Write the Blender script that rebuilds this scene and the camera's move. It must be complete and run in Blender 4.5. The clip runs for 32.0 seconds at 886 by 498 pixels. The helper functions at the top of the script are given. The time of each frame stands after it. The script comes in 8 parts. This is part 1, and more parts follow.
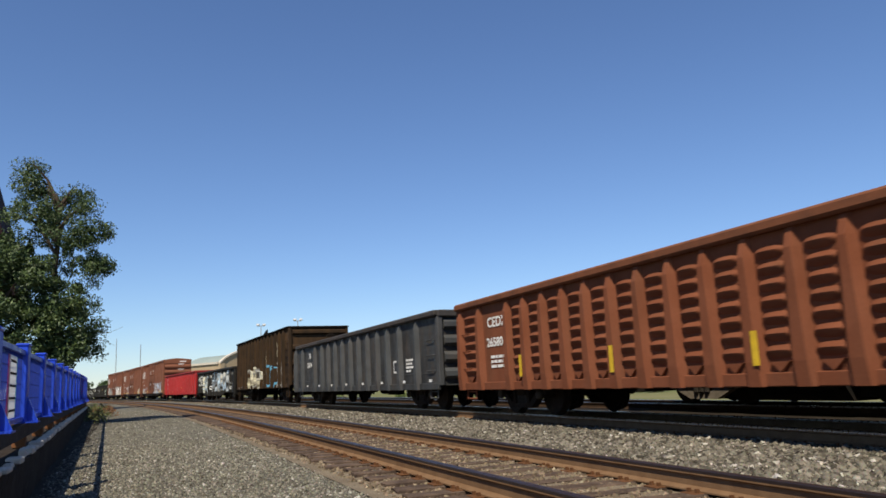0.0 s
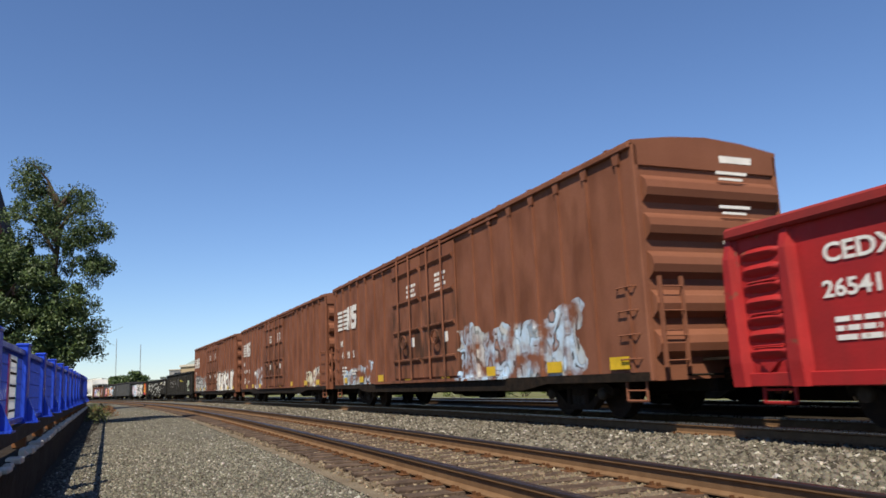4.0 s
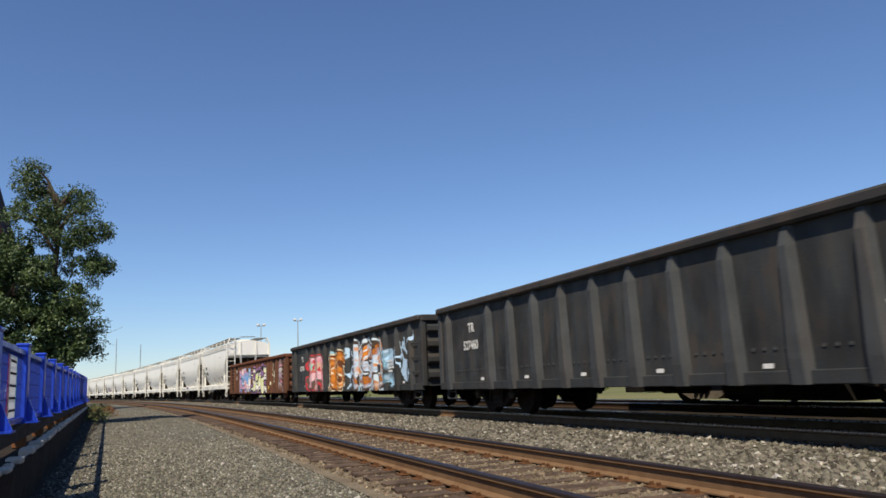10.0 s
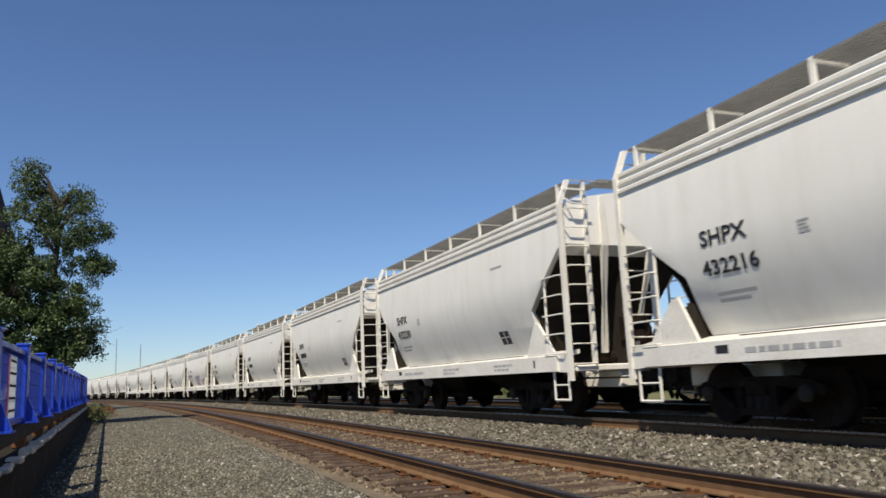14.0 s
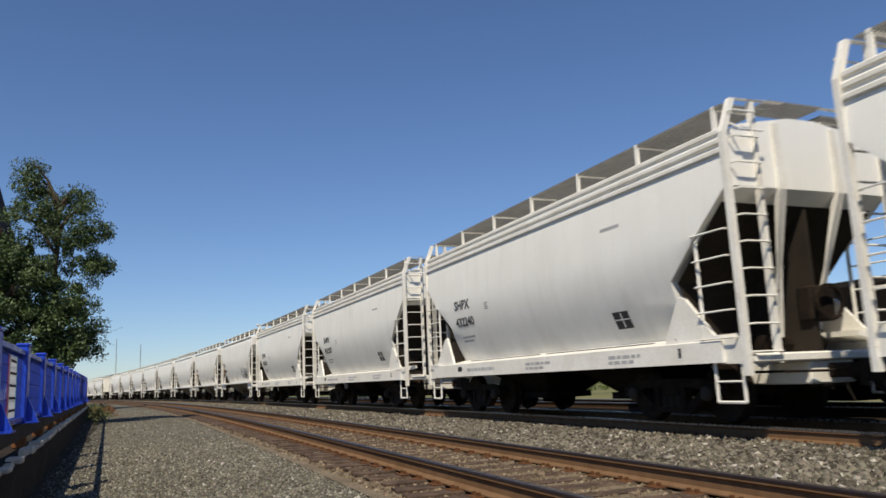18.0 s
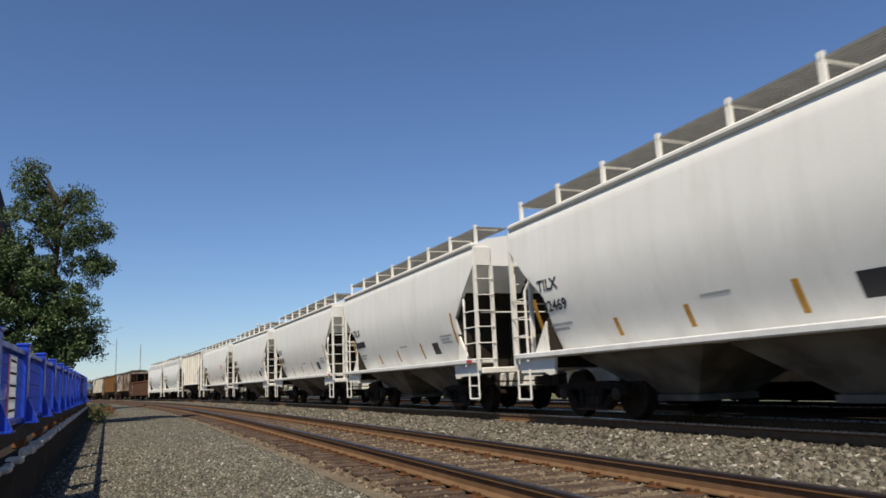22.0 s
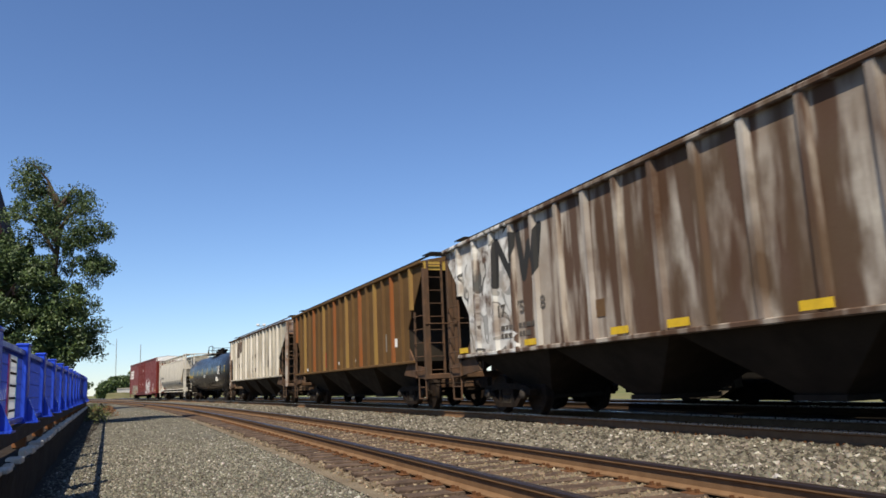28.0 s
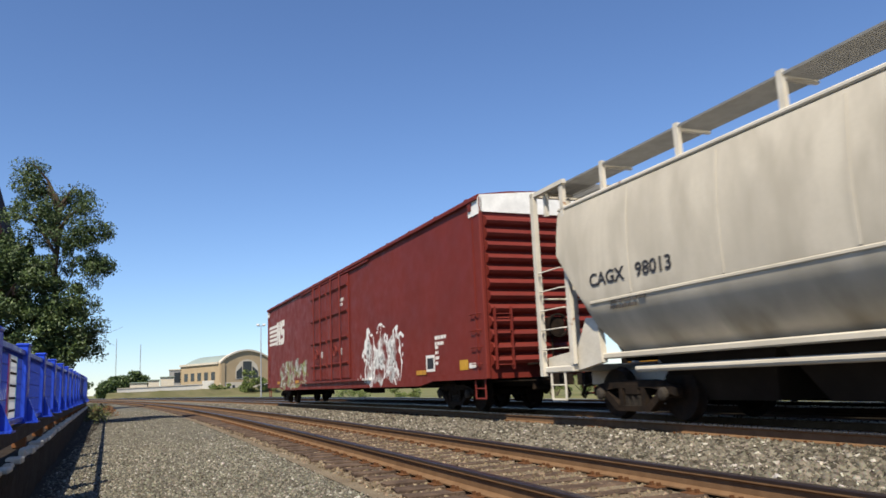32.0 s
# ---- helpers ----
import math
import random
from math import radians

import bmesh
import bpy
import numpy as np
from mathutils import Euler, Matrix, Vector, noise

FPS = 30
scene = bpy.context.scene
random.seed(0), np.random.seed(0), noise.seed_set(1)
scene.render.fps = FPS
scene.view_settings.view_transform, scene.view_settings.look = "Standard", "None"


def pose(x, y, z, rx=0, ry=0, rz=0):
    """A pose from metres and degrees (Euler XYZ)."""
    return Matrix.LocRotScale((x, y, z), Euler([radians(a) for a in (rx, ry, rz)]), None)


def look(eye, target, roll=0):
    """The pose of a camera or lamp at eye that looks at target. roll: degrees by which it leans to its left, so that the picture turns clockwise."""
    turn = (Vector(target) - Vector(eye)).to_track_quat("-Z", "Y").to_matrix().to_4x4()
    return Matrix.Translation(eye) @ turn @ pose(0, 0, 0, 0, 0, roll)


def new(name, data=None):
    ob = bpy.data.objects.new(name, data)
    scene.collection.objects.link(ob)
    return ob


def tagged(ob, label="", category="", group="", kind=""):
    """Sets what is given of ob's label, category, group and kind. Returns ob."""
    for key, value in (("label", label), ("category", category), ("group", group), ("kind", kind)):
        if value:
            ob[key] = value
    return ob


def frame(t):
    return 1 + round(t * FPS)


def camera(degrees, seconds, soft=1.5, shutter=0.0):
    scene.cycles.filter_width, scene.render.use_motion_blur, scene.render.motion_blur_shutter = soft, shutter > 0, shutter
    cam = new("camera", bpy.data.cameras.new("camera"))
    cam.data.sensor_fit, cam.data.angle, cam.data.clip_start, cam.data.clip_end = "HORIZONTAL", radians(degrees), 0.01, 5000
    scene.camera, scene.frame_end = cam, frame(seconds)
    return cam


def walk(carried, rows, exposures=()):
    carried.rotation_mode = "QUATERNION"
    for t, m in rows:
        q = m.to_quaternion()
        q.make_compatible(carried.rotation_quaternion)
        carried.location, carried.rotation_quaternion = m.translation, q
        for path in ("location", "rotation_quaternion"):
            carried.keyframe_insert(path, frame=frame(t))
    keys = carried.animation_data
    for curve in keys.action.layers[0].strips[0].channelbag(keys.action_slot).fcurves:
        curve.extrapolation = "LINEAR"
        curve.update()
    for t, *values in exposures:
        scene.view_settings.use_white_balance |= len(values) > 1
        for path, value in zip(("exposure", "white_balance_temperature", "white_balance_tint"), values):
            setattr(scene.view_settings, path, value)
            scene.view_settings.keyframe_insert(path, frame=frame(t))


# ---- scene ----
# ---- camera ----
CAM_Z = 0.98
PITCH, ROLL, YAW = 9.912, -2.497, 21.519
FOV = 61.0
cam = camera(FOV, 32.0, soft=1.6, shutter=0.08)
_eye = Vector((0, 0, CAM_Z))
_aim = Vector((math.sin(radians(YAW)) * math.cos(radians(PITCH)), math.cos(radians(YAW)) * math.cos(radians(PITCH)), math.sin(radians(PITCH))))
walk(cam, [(0, look(_eye, _eye + _aim, ROLL)), (32, look(_eye, _eye + _aim, ROLL))],
     exposures=[(0, 0.05), (2, 0.14), (3, 0.03), (6, 0.38), (8, 0.22), (9, 0.0), (12, -0.06), (13, -0.12), (20, -0.24), (23, -0.24), (25, -0.16), (28, 0.2), (29, 0.46), (30, 0.33), (31, 0.44), (32, 0.27)])

# ---- light ----
SUN_FROM = Vector((-0.383, -0.473, 0.793)).normalized()
world = bpy.data.worlds.new("world")
scene.world = world
world.use_nodes = True
_nt = world.node_tree
_sky = _nt.nodes.new("ShaderNodeTexSky")
_sky.sky_type = "NISHITA"
_sky.sun_disc = False
_sky.sun_elevation = math.asin(SUN_FROM.z)
_sky.sun_rotation = math.atan2(SUN_FROM.x, SUN_FROM.y)
_sky.air_density, _sky.dust_density, _sky.ozone_density = 1.0, 0.05, 3.0
_tint = _nt.nodes.new("ShaderNodeMix")
_tint.data_type, _tint.blend_type = "RGBA", "MULTIPLY"
_tint.inputs[0].default_value, _tint.inputs[7].default_value = 1.0, (0.88, 1.0, 1.22, 1)
_nt.links.new(_sky.outputs[0], _tint.inputs[6])
_nt.links.new(_tint.outputs[2], _nt.nodes["Background"].inputs[0])
_nt.nodes["Background"].inputs[1].default_value = 0.100
sun = new("sun", bpy.data.lights.new("sun", "SUN"))
sun.data.energy, sun.data.angle, sun.data.color = 6.2, radians(0.53), (1.0, 0.90, 0.73)
sun.matrix_world = look(SUN_FROM * 50, (0, 0, 0))


# ---- materials ----
def mat(name, base, rough=0.7, metal=0.0, other=None, amount=0.35, size=3.0, grain=40.0, streak=0.0, streak_col=None, bump=0.15, streak_at=(0.46, 0.72), spot=None, spot_at=0.66, fine_amount=0.28):
    """Painted or raw surface: base colour, broad variation to other, fine grain, vertical streaks, spots."""
    m = bpy.data.materials.new(name)
    m.use_nodes = True
    nt = m.node_tree
    N, L = nt.nodes, nt.links
    b = N["Principled BSDF"]
    b.inputs["Roughness"].default_value, b.inputs["Metallic"].default_value = rough, metal
    b.inputs["Specular IOR Level"].default_value = 0.5 if rough < 0.45 else 0.3 if rough < 0.65 else 0.1
    tc, info = N.new("ShaderNodeTexCoord"), N.new("ShaderNodeObjectInfo")
    off = N.new("ShaderNodeVectorMath")
    off.operation = "MULTIPLY_ADD"
    off.inputs[1].default_value = (1, 1, 1)
    rnd = N.new("ShaderNodeMath")
    rnd.operation = "MULTIPLY"
    rnd.inputs[1].default_value = 37.0
    L.new(info.outputs["Random"], rnd.inputs[0])
    L.new(tc.outputs["Object"], off.inputs[0])
    L.new(rnd.outputs[0], off.inputs[2])

    def tex(scale, detail=4, stretch=None):
        src = off.outputs[0]
        if stretch:
            mp = N.new("ShaderNodeMapping")
            mp.inputs["Scale"].default_value = stretch
            L.new(src, mp.inputs[0])
            src = mp.outputs[0]
        n = N.new("ShaderNodeTexNoise")
        n.inputs["Scale"].default_value, n.inputs["Detail"].default_value = scale, detail
        L.new(src, n.inputs["Vector"])
        return n.outputs["Fac"]

    def ramp(fac, lo, hi, top=1.0):
        r = N.new("ShaderNodeMapRange")
        r.inputs[1].default_value, r.inputs[2].default_value, r.inputs[4].default_value = lo, hi, top
        L.new(fac, r.inputs[0])
        return r.outputs[0]

    def mix(fac, a, bb):
        n = N.new("ShaderNodeMix")
        n.data_type = "RGBA"
        L.new(fac, n.inputs[0])
        for k, v in ((6, a), (7, bb)):
            if isinstance(v, tuple):
                n.inputs[k].default_value = (*v, 1)
            else:
                L.new(v, n.inputs[k])
        return n.outputs[2]
    if other is None:
        other = tuple(c * 0.72 for c in base)
    col = mix(ramp(tex(size), 0.38, 0.68, amount * 2), base, other)
    fine = tex(grain, 3)
    col = mix(ramp(fine, 0.35, 0.75, fine_amount), col, tuple(c * 0.55 for c in base))
    if streak:
        col = mix(ramp(tex(2.4, 5, (1.6, 1.6, 0.16)), *streak_at, streak), col, streak_col or (0.12, 0.06, 0.03))
    if spot:
        col = mix(ramp(tex(size * 2.3, 6), spot_at, spot_at + 0.05), col, spot)
    L.new(col, b.inputs["Base Color"])
    rr = ramp(tex(size * 3), 0.3, 0.7)
    mr = N.new("ShaderNodeMapRange")
    mr.inputs[3].default_value, mr.inputs[4].default_value = max(rough - 0.12, 0.05), min(rough + 0.12, 1)
    L.new(rr, mr.inputs[0])
    L.new(mr.outputs[0], b.inputs["Roughness"])
    if bump:
        bp = N.new("ShaderNodeBump")
        bp.inputs["Strength"].default_value, bp.inputs["Distance"].default_value = bump, 0.02
        L.new(fine, bp.inputs["Height"])
        L.new(bp.outputs[0], b.inputs["Normal"])
    return m


# ---- mesh tools ----
class M:
    """A mesh in the making."""

    def __init__(self):
        self.v, self.f, self.smooth = [], [], False

    def add(self, vs, fs):
        n = len(self.v)
        self.v += [tuple(p) for p in vs]
        self.f += [tuple(i + n for i in q) for q in fs]
        return self

    def box(self, x0, x1, y0, y1, z0, z1, c=0.0):
        if x0 > x1:
            x0, x1 = x1, x0
        if y0 > y1:
            y0, y1 = y1, y0
        if z0 > z1:
            z0, z1 = z1, z0
        if not c:
            return self.add([(x0, y0, z0), (x1, y0, z0), (x1, y1, z0), (x0, y1, z0), (x0, y0, z1), (x1, y0, z1), (x1, y1, z1), (x0, y1, z1)],
                            [(3, 2, 1, 0), (4, 5, 6, 7), (0, 1, 5, 4), (1, 2, 6, 5), (2, 3, 7, 6), (3, 0, 4, 7)])
        c = min(c, (x1 - x0) / 2.1, (y1 - y0) / 2.1, (z1 - z0) / 2.1)
        ring = lambda d, z: [(x0 + d, y0 + c, z), (x0 + c, y0 + d, z), (x1 - c, y0 + d, z), (x1 - d, y0 + c, z), (x1 - d, y1 - c, z), (x1 - c, y1 - d, z), (x0 + c, y1 - d, z), (x0 + d, y1 - c, z)]
        top = lambda z: [(x0 + c, y0 + c, z)] * 2 + [(x1 - c, y0 + c, z)] * 2 + [(x1 - c, y1 - c, z)] * 2 + [(x0 + c, y1 - c, z)] * 2
        vs = [(x0 + c, y0 + c, z0), (x1 - c, y0 + c, z0), (x1 - c, y1 - c, z0), (x0 + c, y1 - c, z0)] + ring(0, z0 + c) + ring(0, z1 - c) + [(x0 + c, y0 + c, z1), (x1 - c, y0 + c, z1), (x1 - c, y1 - c, z1), (x0 + c, y1 - c, z1)]
        fs = [(3, 2, 1, 0), (20, 21, 22, 23)]
        fs += [(4 + i, 4 + (i + 1) % 8, 12 + (i + 1) % 8, 12 + i) for i in range(8)]
        for k in range(4):
            a, b = 4 + 2 * k, 4 + 2 * k + 1
            n = 4 + (2 * k + 2) % 8
            fs += [(k, b, a), (20 + k, a + 8, b + 8), (k, (k + 1) % 4, n, b), (20 + (k + 1) % 4, 20 + k, b + 8, n + 8)]
        return self.add(vs, fs)

    def cyl(self, p, q, r, n=8, r2=None):
        p, q = Vector(p), Vector(q)
        a = (q - p).normalized()
        u = a.orthogonal().normalized()
        w = a.cross(u)
        r2 = r if r2 is None else r2
        vs = []
        for c, rr in ((p, r), (q, r2)):
            vs += [c + (u * math.cos(2 * math.pi * i / n) + w * math.sin(2 * math.pi * i / n)) * rr for i in range(n)]
        fs = [(i, (i + 1) % n, n + (i + 1) % n, n + i) for i in range(n)] + [tuple(range(n))[::-1], tuple(range(n, 2 * n))]
        return self.add(vs, fs)

    def pipe(self, pts, r, n=6):
        for a, b in zip(pts, pts[1:]):
            self.cyl(a, b, r, n)
        return self

    def loft(self, rings, caps=True, closed=True):
        """Rings of points, joined one to the next."""
        n = len(rings[0])
        vs = [p for r in rings for p in r]
        fs = []
        for k in range(len(rings) - 1):
            for i in range(n if closed else n - 1):
                j = (i + 1) % n
                fs.append((k * n + i, k * n + j, (k + 1) * n + j, (k + 1) * n + i))
        if caps:
            fs += [tuple(range(n))[::-1], tuple(range((len(rings) - 1) * n, len(rings) * n))]
        return self.add(vs, fs)

    def prism(self, poly, axis, a, b):
        """A flat outline drawn out along an axis ('x': outline is y, z; 'y': x, z; 'z': x, y)."""
        at = {"x": lambda p, k: (k, p[0], p[1]), "y": lambda p, k: (p[0], k, p[1]), "z": lambda p, k: (p[0], p[1], k)}[axis]
        return self.loft([[at(p, a) for p in poly], [at(p, b) for p in poly]])

    def lathe(self, prof, axis="y", n=24, c=(0, 0, 0)):
        """Rings of (along, radius) round an axis through c."""
        rings = []
        for a, r in prof:
            ring = []
            for i in range(n):
                t = 2 * math.pi * i / n
                if axis == "y":
                    ring.append((c[0] + r * math.cos(t), c[1] + a, c[2] + r * math.sin(t)))
                elif axis == "x":
                    ring.append((c[0] + a, c[1] + r * math.cos(t), c[2] + r * math.sin(t)))
                else:
                    ring.append((c[0] + r * math.cos(t), c[1] + r * math.sin(t), c[2] + a))
            rings.append(ring)
        return self.loft(rings, caps=tuple(prof[0]) != tuple(prof[-1]))

    def mesh(self, name):
        me = bpy.data.meshes.new(name)
        me.from_pydata(self.v, [], self.f)
        bm = bmesh.new()
        bm.from_mesh(me)
        bmesh.ops.recalc_face_normals(bm, faces=bm.faces)
        bm.to_mesh(me)
        bm.free()
        if self.smooth:
            me.shade_smooth()
            me.set_sharp_from_angle(angle=radians(self.smooth))
        return me


def part(name, m, material, parent, label="", at=None):
    """Links a mesh in the making, or a finished mesh, as one object under parent."""
    me = m.mesh(name) if isinstance(m, M) else m
    if material is not None and not me.materials:
        me.materials.append(material)
    ob = new(name, me)
    if parent is not None:
        ob.parent = parent
    if at is not None:
        ob.matrix_basis = at
    return tagged(ob, label) if label else ob


def thing(name, label, category, group="", kind="", at=None):
    ob = new(name)
    if at is not None:
        ob.matrix_basis = at
    return tagged(ob, label, category, group, kind)


# ---- line of the tracks ----
KNOTS = (-100, 20, 50, 100, 180, 900)
BENDS = (0, 0.0014, 0.0014, 0.0008, 0.0004, 0.0004)
GS = np.arange(-760, 1000.25, 0.5)
_k = np.interp(GS, KNOTS, BENDS)
_th = np.concatenate([[0], np.cumsum((_k[1:] + _k[:-1]) / 2 * 0.5)])
_i0 = int(np.argmin(abs(GS)))
_th -= _th[_i0]
_mid = (_th[1:] + _th[:-1]) / 2
_lx = np.concatenate([[0], np.cumsum(-np.sin(_mid) * 0.5)])
_ly = np.concatenate([[0], np.cumsum(np.cos(_mid) * 0.5)])
_lx, _ly = _lx - _lx[_i0], _ly - _ly[_i0]
TRAIN, NEAR = 8.66, 3.54
RAIL_T, RAIL_N = CAM_Z - 0.806, CAM_Z - 0.816
FAR_OFF, RAIL_F = TRAIN + 4.6, 0.164


def along(s, off, z=0.0):
    """The point at s metres along the line and off metres to the right of it, and the line's turn there."""
    t = float(np.interp(s, GS, _th))
    return Vector((float(np.interp(s, GS, _lx)) + off * math.cos(t), float(np.interp(s, GS, _ly)) + off * math.sin(t), z)), t


def steps(a, b):
    """Stations along the line, denser near the camera."""
    out, s = [], a
    while s < b:
        out.append(s)
        s += 1.0 if -20 < s < 40 else 2.5 if -60 < s < 120 else 8.0
    return out + [b]


def sweep(m, prof, off, stations, closed=True):
    rings = []
    for s in stations:
        rings.append([along(s, off + p[0], p[1])[0] for p in prof])
    return m.loft(rings, caps=closed, closed=closed)


# ---- ground and tracks ----
gravel_mat = mat("gravel", (0.138, 0.129, 0.101), 0.95, other=(0.070, 0.062, 0.046), size=1.2, grain=55, bump=0.9, spot=(0.27, 0.25, 0.21), spot_at=0.63)
earth_mat = mat("dry_grass_earth", (0.16, 0.15, 0.07), 0.95, other=(0.08, 0.11, 0.03), size=0.25, grain=14, bump=0.6)
rail_side = mat("rail_rust", (0.175, 0.104, 0.056), 0.85, other=(0.12, 0.066, 0.034), size=6, grain=60)
rail_top = mat("rail_head", (0.030, 0.020, 0.019), 0.42, 0.3, other=(0.02, 0.014, 0.012), size=8, grain=80, bump=0.05)
tie_mat = mat("tie_wood", (0.062, 0.043, 0.033), 0.9, other=(0.15, 0.105, 0.075), size=5, grain=35, bump=0.8)
plate_mat = mat("tie_plate", (0.12, 0.055, 0.025), 0.85, size=9)

m = M()
m.loft([[(-3000, y, -0.3) for y in (-3000, 5000)], [(3000, y, -0.3) for y in (-3000, 5000)]], caps=False, closed=False)
ground = tagged(part("ground", m, earth_mat, None), "flat dry grassy ground beside the railway", "ground", kind="structure")
BED = [(-14, -0.29), (-9, -0.01), (-4, 0.0), (-0.6, 0.0), (1.2, 0.0), (1.75, -0.015), (2.1, -0.07), (4.75, -0.07), (5.1, -0.03), (5.6, -0.01), (6.6, -0.008), (7.2, -0.008), (10.1, -0.008), (10.9, -0.06), (11.3, -0.03), (15.6, -0.03), (18.5, -0.29)]
m = M()
sweep(m, BED, 0, steps(-740, 780), closed=False)
bed = tagged(part("gravel_bed", m, gravel_mat, None), "grey crushed-stone track bed and service path", "gravel", kind="structure")


RAIL_SECTION = [(-0.07, 0), (0.07, 0), (0.07, 0.012), (0.012, 0.035), (0.012, 0.115), (0.036, 0.13), (0.036, 0.165), (0.028, 0.172), (-0.028, 0.172), (-0.036, 0.165), (-0.036, 0.13), (-0.012, 0.115), (-0.012, 0.035), (-0.07, 0.012)]


polished = mat("polished_rail_head", (0.34, 0.33, 0.33), 0.30, 0.9, other=(0.22, 0.2, 0.19), size=8, grain=80, bump=0.03)


dark_rail = mat("dark_rail", (0.035, 0.022, 0.014), 0.8, other=(0.06, 0.034, 0.018), size=6, grain=60)


def track(name, off, top, first, last, label, head_mat=rail_top, rail_mat=rail_side):
    """Two rails; the ties follow at the end of the file."""
    root = thing(name, label, "railway track", kind="structure")
    for side in (-0.7535, 0.7535):
        m = M()
        sweep(m, [(p[0], p[1] + top - 0.172) for p in RAIL_SECTION], off + side, steps(first, last))
        r = part("rail", m, rail_mat, root)
        head = M()
        sweep(head, [(-0.03, top + 0.001), (0.03, top + 0.001), (0.038, top - 0.006), (0.038, top - 0.026), (-0.038, top - 0.026), (-0.038, top - 0.006)], off + side, steps(first, last))
        part("rail_head", head, head_mat, r, "worn running surface")
    return root


near_track = track("track_1", NEAR, RAIL_N, -60, 480, "rusty empty railway track on worn wooden ties")
train_track = track("track_2", TRAIN, RAIL_T, -740, 760, "railway track under the freight train", polished, rail_side)
far_track = track("track_3", FAR_OFF, RAIL_F, -120, 480, "dark yard track beyond the train", polished, dark_rail)

# ---- fence on its low wall ----
blue_mat = mat("blue_paint", (0.012, 0.055, 0.50), 0.42, other=(0.01, 0.04, 0.36), size=2, grain=30, bump=0.04)
# darker copy of the fence blue; the mesh panels' shade is in its colour
shaded_blue = mat("shaded_blue_wire", (0.006, 0.024, 0.22), 0.6, size=2, grain=30, bump=0.04)
beam_mat = mat("beam", (0.045, 0.033, 0.026), 0.85, size=4, grain=20)
# the wall's sunless face: its shade is put into the concrete's colour
wall_mat = mat("shaded_concrete", (0.035, 0.027, 0.021), 0.95, other=(0.016, 0.012, 0.010), size=3, grain=18, bump=0.8)
stone_mat = mat("pale_stone", (0.55, 0.50, 0.43), 0.9, size=5, bump=0.5)


white_sign = mat("sign_white", (0.85, 0.85, 0.85), 0.4, bump=0.02)
_tr = white_sign.node_tree.nodes.new("ShaderNodeBsdfTranslucent")
_tr.inputs["Color"].default_value = (0.85, 0.85, 0.85, 1)
_mx = white_sign.node_tree.nodes.new("ShaderNodeMixShader")
_mx.inputs[0].default_value = 0.7
white_sign.node_tree.links.new(white_sign.node_tree.nodes["Principled BSDF"].outputs[0], _mx.inputs[1])
white_sign.node_tree.links.new(_tr.outputs[0], _mx.inputs[2])
white_sign.node_tree.links.new(_mx.outputs[0], white_sign.node_tree.nodes["Material Output"].inputs[0])
magenta_sign = mat("sign_magenta", (0.30, 0.02, 0.16), 0.4, bump=0.02)
cyan_sign = mat("sign_cyan", (0.05, 0.55, 0.55), 0.4, bump=0.02)


def fx(y, w=0.0):
    """The fence's line: x at y, w metres left of the wall's face."""
    return -0.365 - w - 0.0501 * y


def slab(m, y0, y1, w0, w1, z0, z1, n=1, rise=0.0):
    """A bar along the fence's line."""
    rings = []
    for k in range(n + 1):
        y = y0 + (y1 - y0) * k / n
        d = rise * (y - 6.5)
        rings.append([(fx(y, w0), y, z0 + d), (fx(y, w1), y, z0 + d), (fx(y, w1), y, z1 + d), (fx(y, w0), y, z1 + d)])
    return m.loft(rings)


def wire_panel(y0, y1, rise):
    """A welded wire panel between two posts."""
    m = M()
    n = max(2, int((y1 - y0) / 0.035))
    d = rise * ((y0 + y1) / 2 - 6.5)
    for k in range(n + 1):
        y = y0 + (y1 - y0) * k / n
        m.box(fx(y, 0.4015), fx(y, 0.3985), y - 0.0015, y + 0.0015, 0.78, 1.41 + d)
    for k in range(5):
        z = 0.82 + 0.15 * k
        slab(m, y0, y1, 0.402, 0.398, z + d * 0.5, z + 0.004 + d * 0.5)
    return m


rnd = random.Random(7)
m = M()
rings = []
for k in range(90):
    y = -4 + 45.5 * k / 89
    j = rnd.uniform(-0.03, 0.03)
    rings.append([(fx(y, 0.29 + j * 0.4), y, -0.1), (fx(y, 0.26 + j * 0.5), y, 0.36), (fx(y, 0.25 + j), y, 0.465 + j * 0.4), (fx(y, 0.30 + j), y, 0.49 + j * 0.5), (fx(y, 0.6), y, 0.495), (fx(y, 1.0), y, 0.475), (fx(y, 1.0), y, -0.1)])
m.loft(rings)
low_wall = tagged(part("low_wall", m, wall_mat, None), "low concrete wall under the blue fence, coloured dark for shade", "wall", kind="structure")
for k in range(110):
    y = 3.0 + k * 0.31 + rnd.uniform(-0.14, 0.14)
    w, l, t = rnd.uniform(0.02, 0.06), rnd.uniform(0.04, 0.13), rnd.uniform(0.01, 0.05)
    part("chipped_stone", M().box(fx(y, 0.27) - w, fx(y, 0.27) + w, y - l, y + l, 0.465, 0.49 + t, 0.012), stone_mat, low_wall)
fence = thing("fence", "bright blue steel panel fence on a low wall", "fence")
m = M()
slab(m, 1.2, 40.5, 0.33, 0.47, 0.605, 0.735, 12)
part("bottom_beam", m, beam_mat, fence, "dark weathered beam")
part("top_rail", slab(M(), 1.2, 40.5, 0.375, 0.425, 1.40, 1.445, 12, 0.0098), blue_mat, fence)
POSTS = [6.47 + 2.435 * k for k in range(-2, 15)]
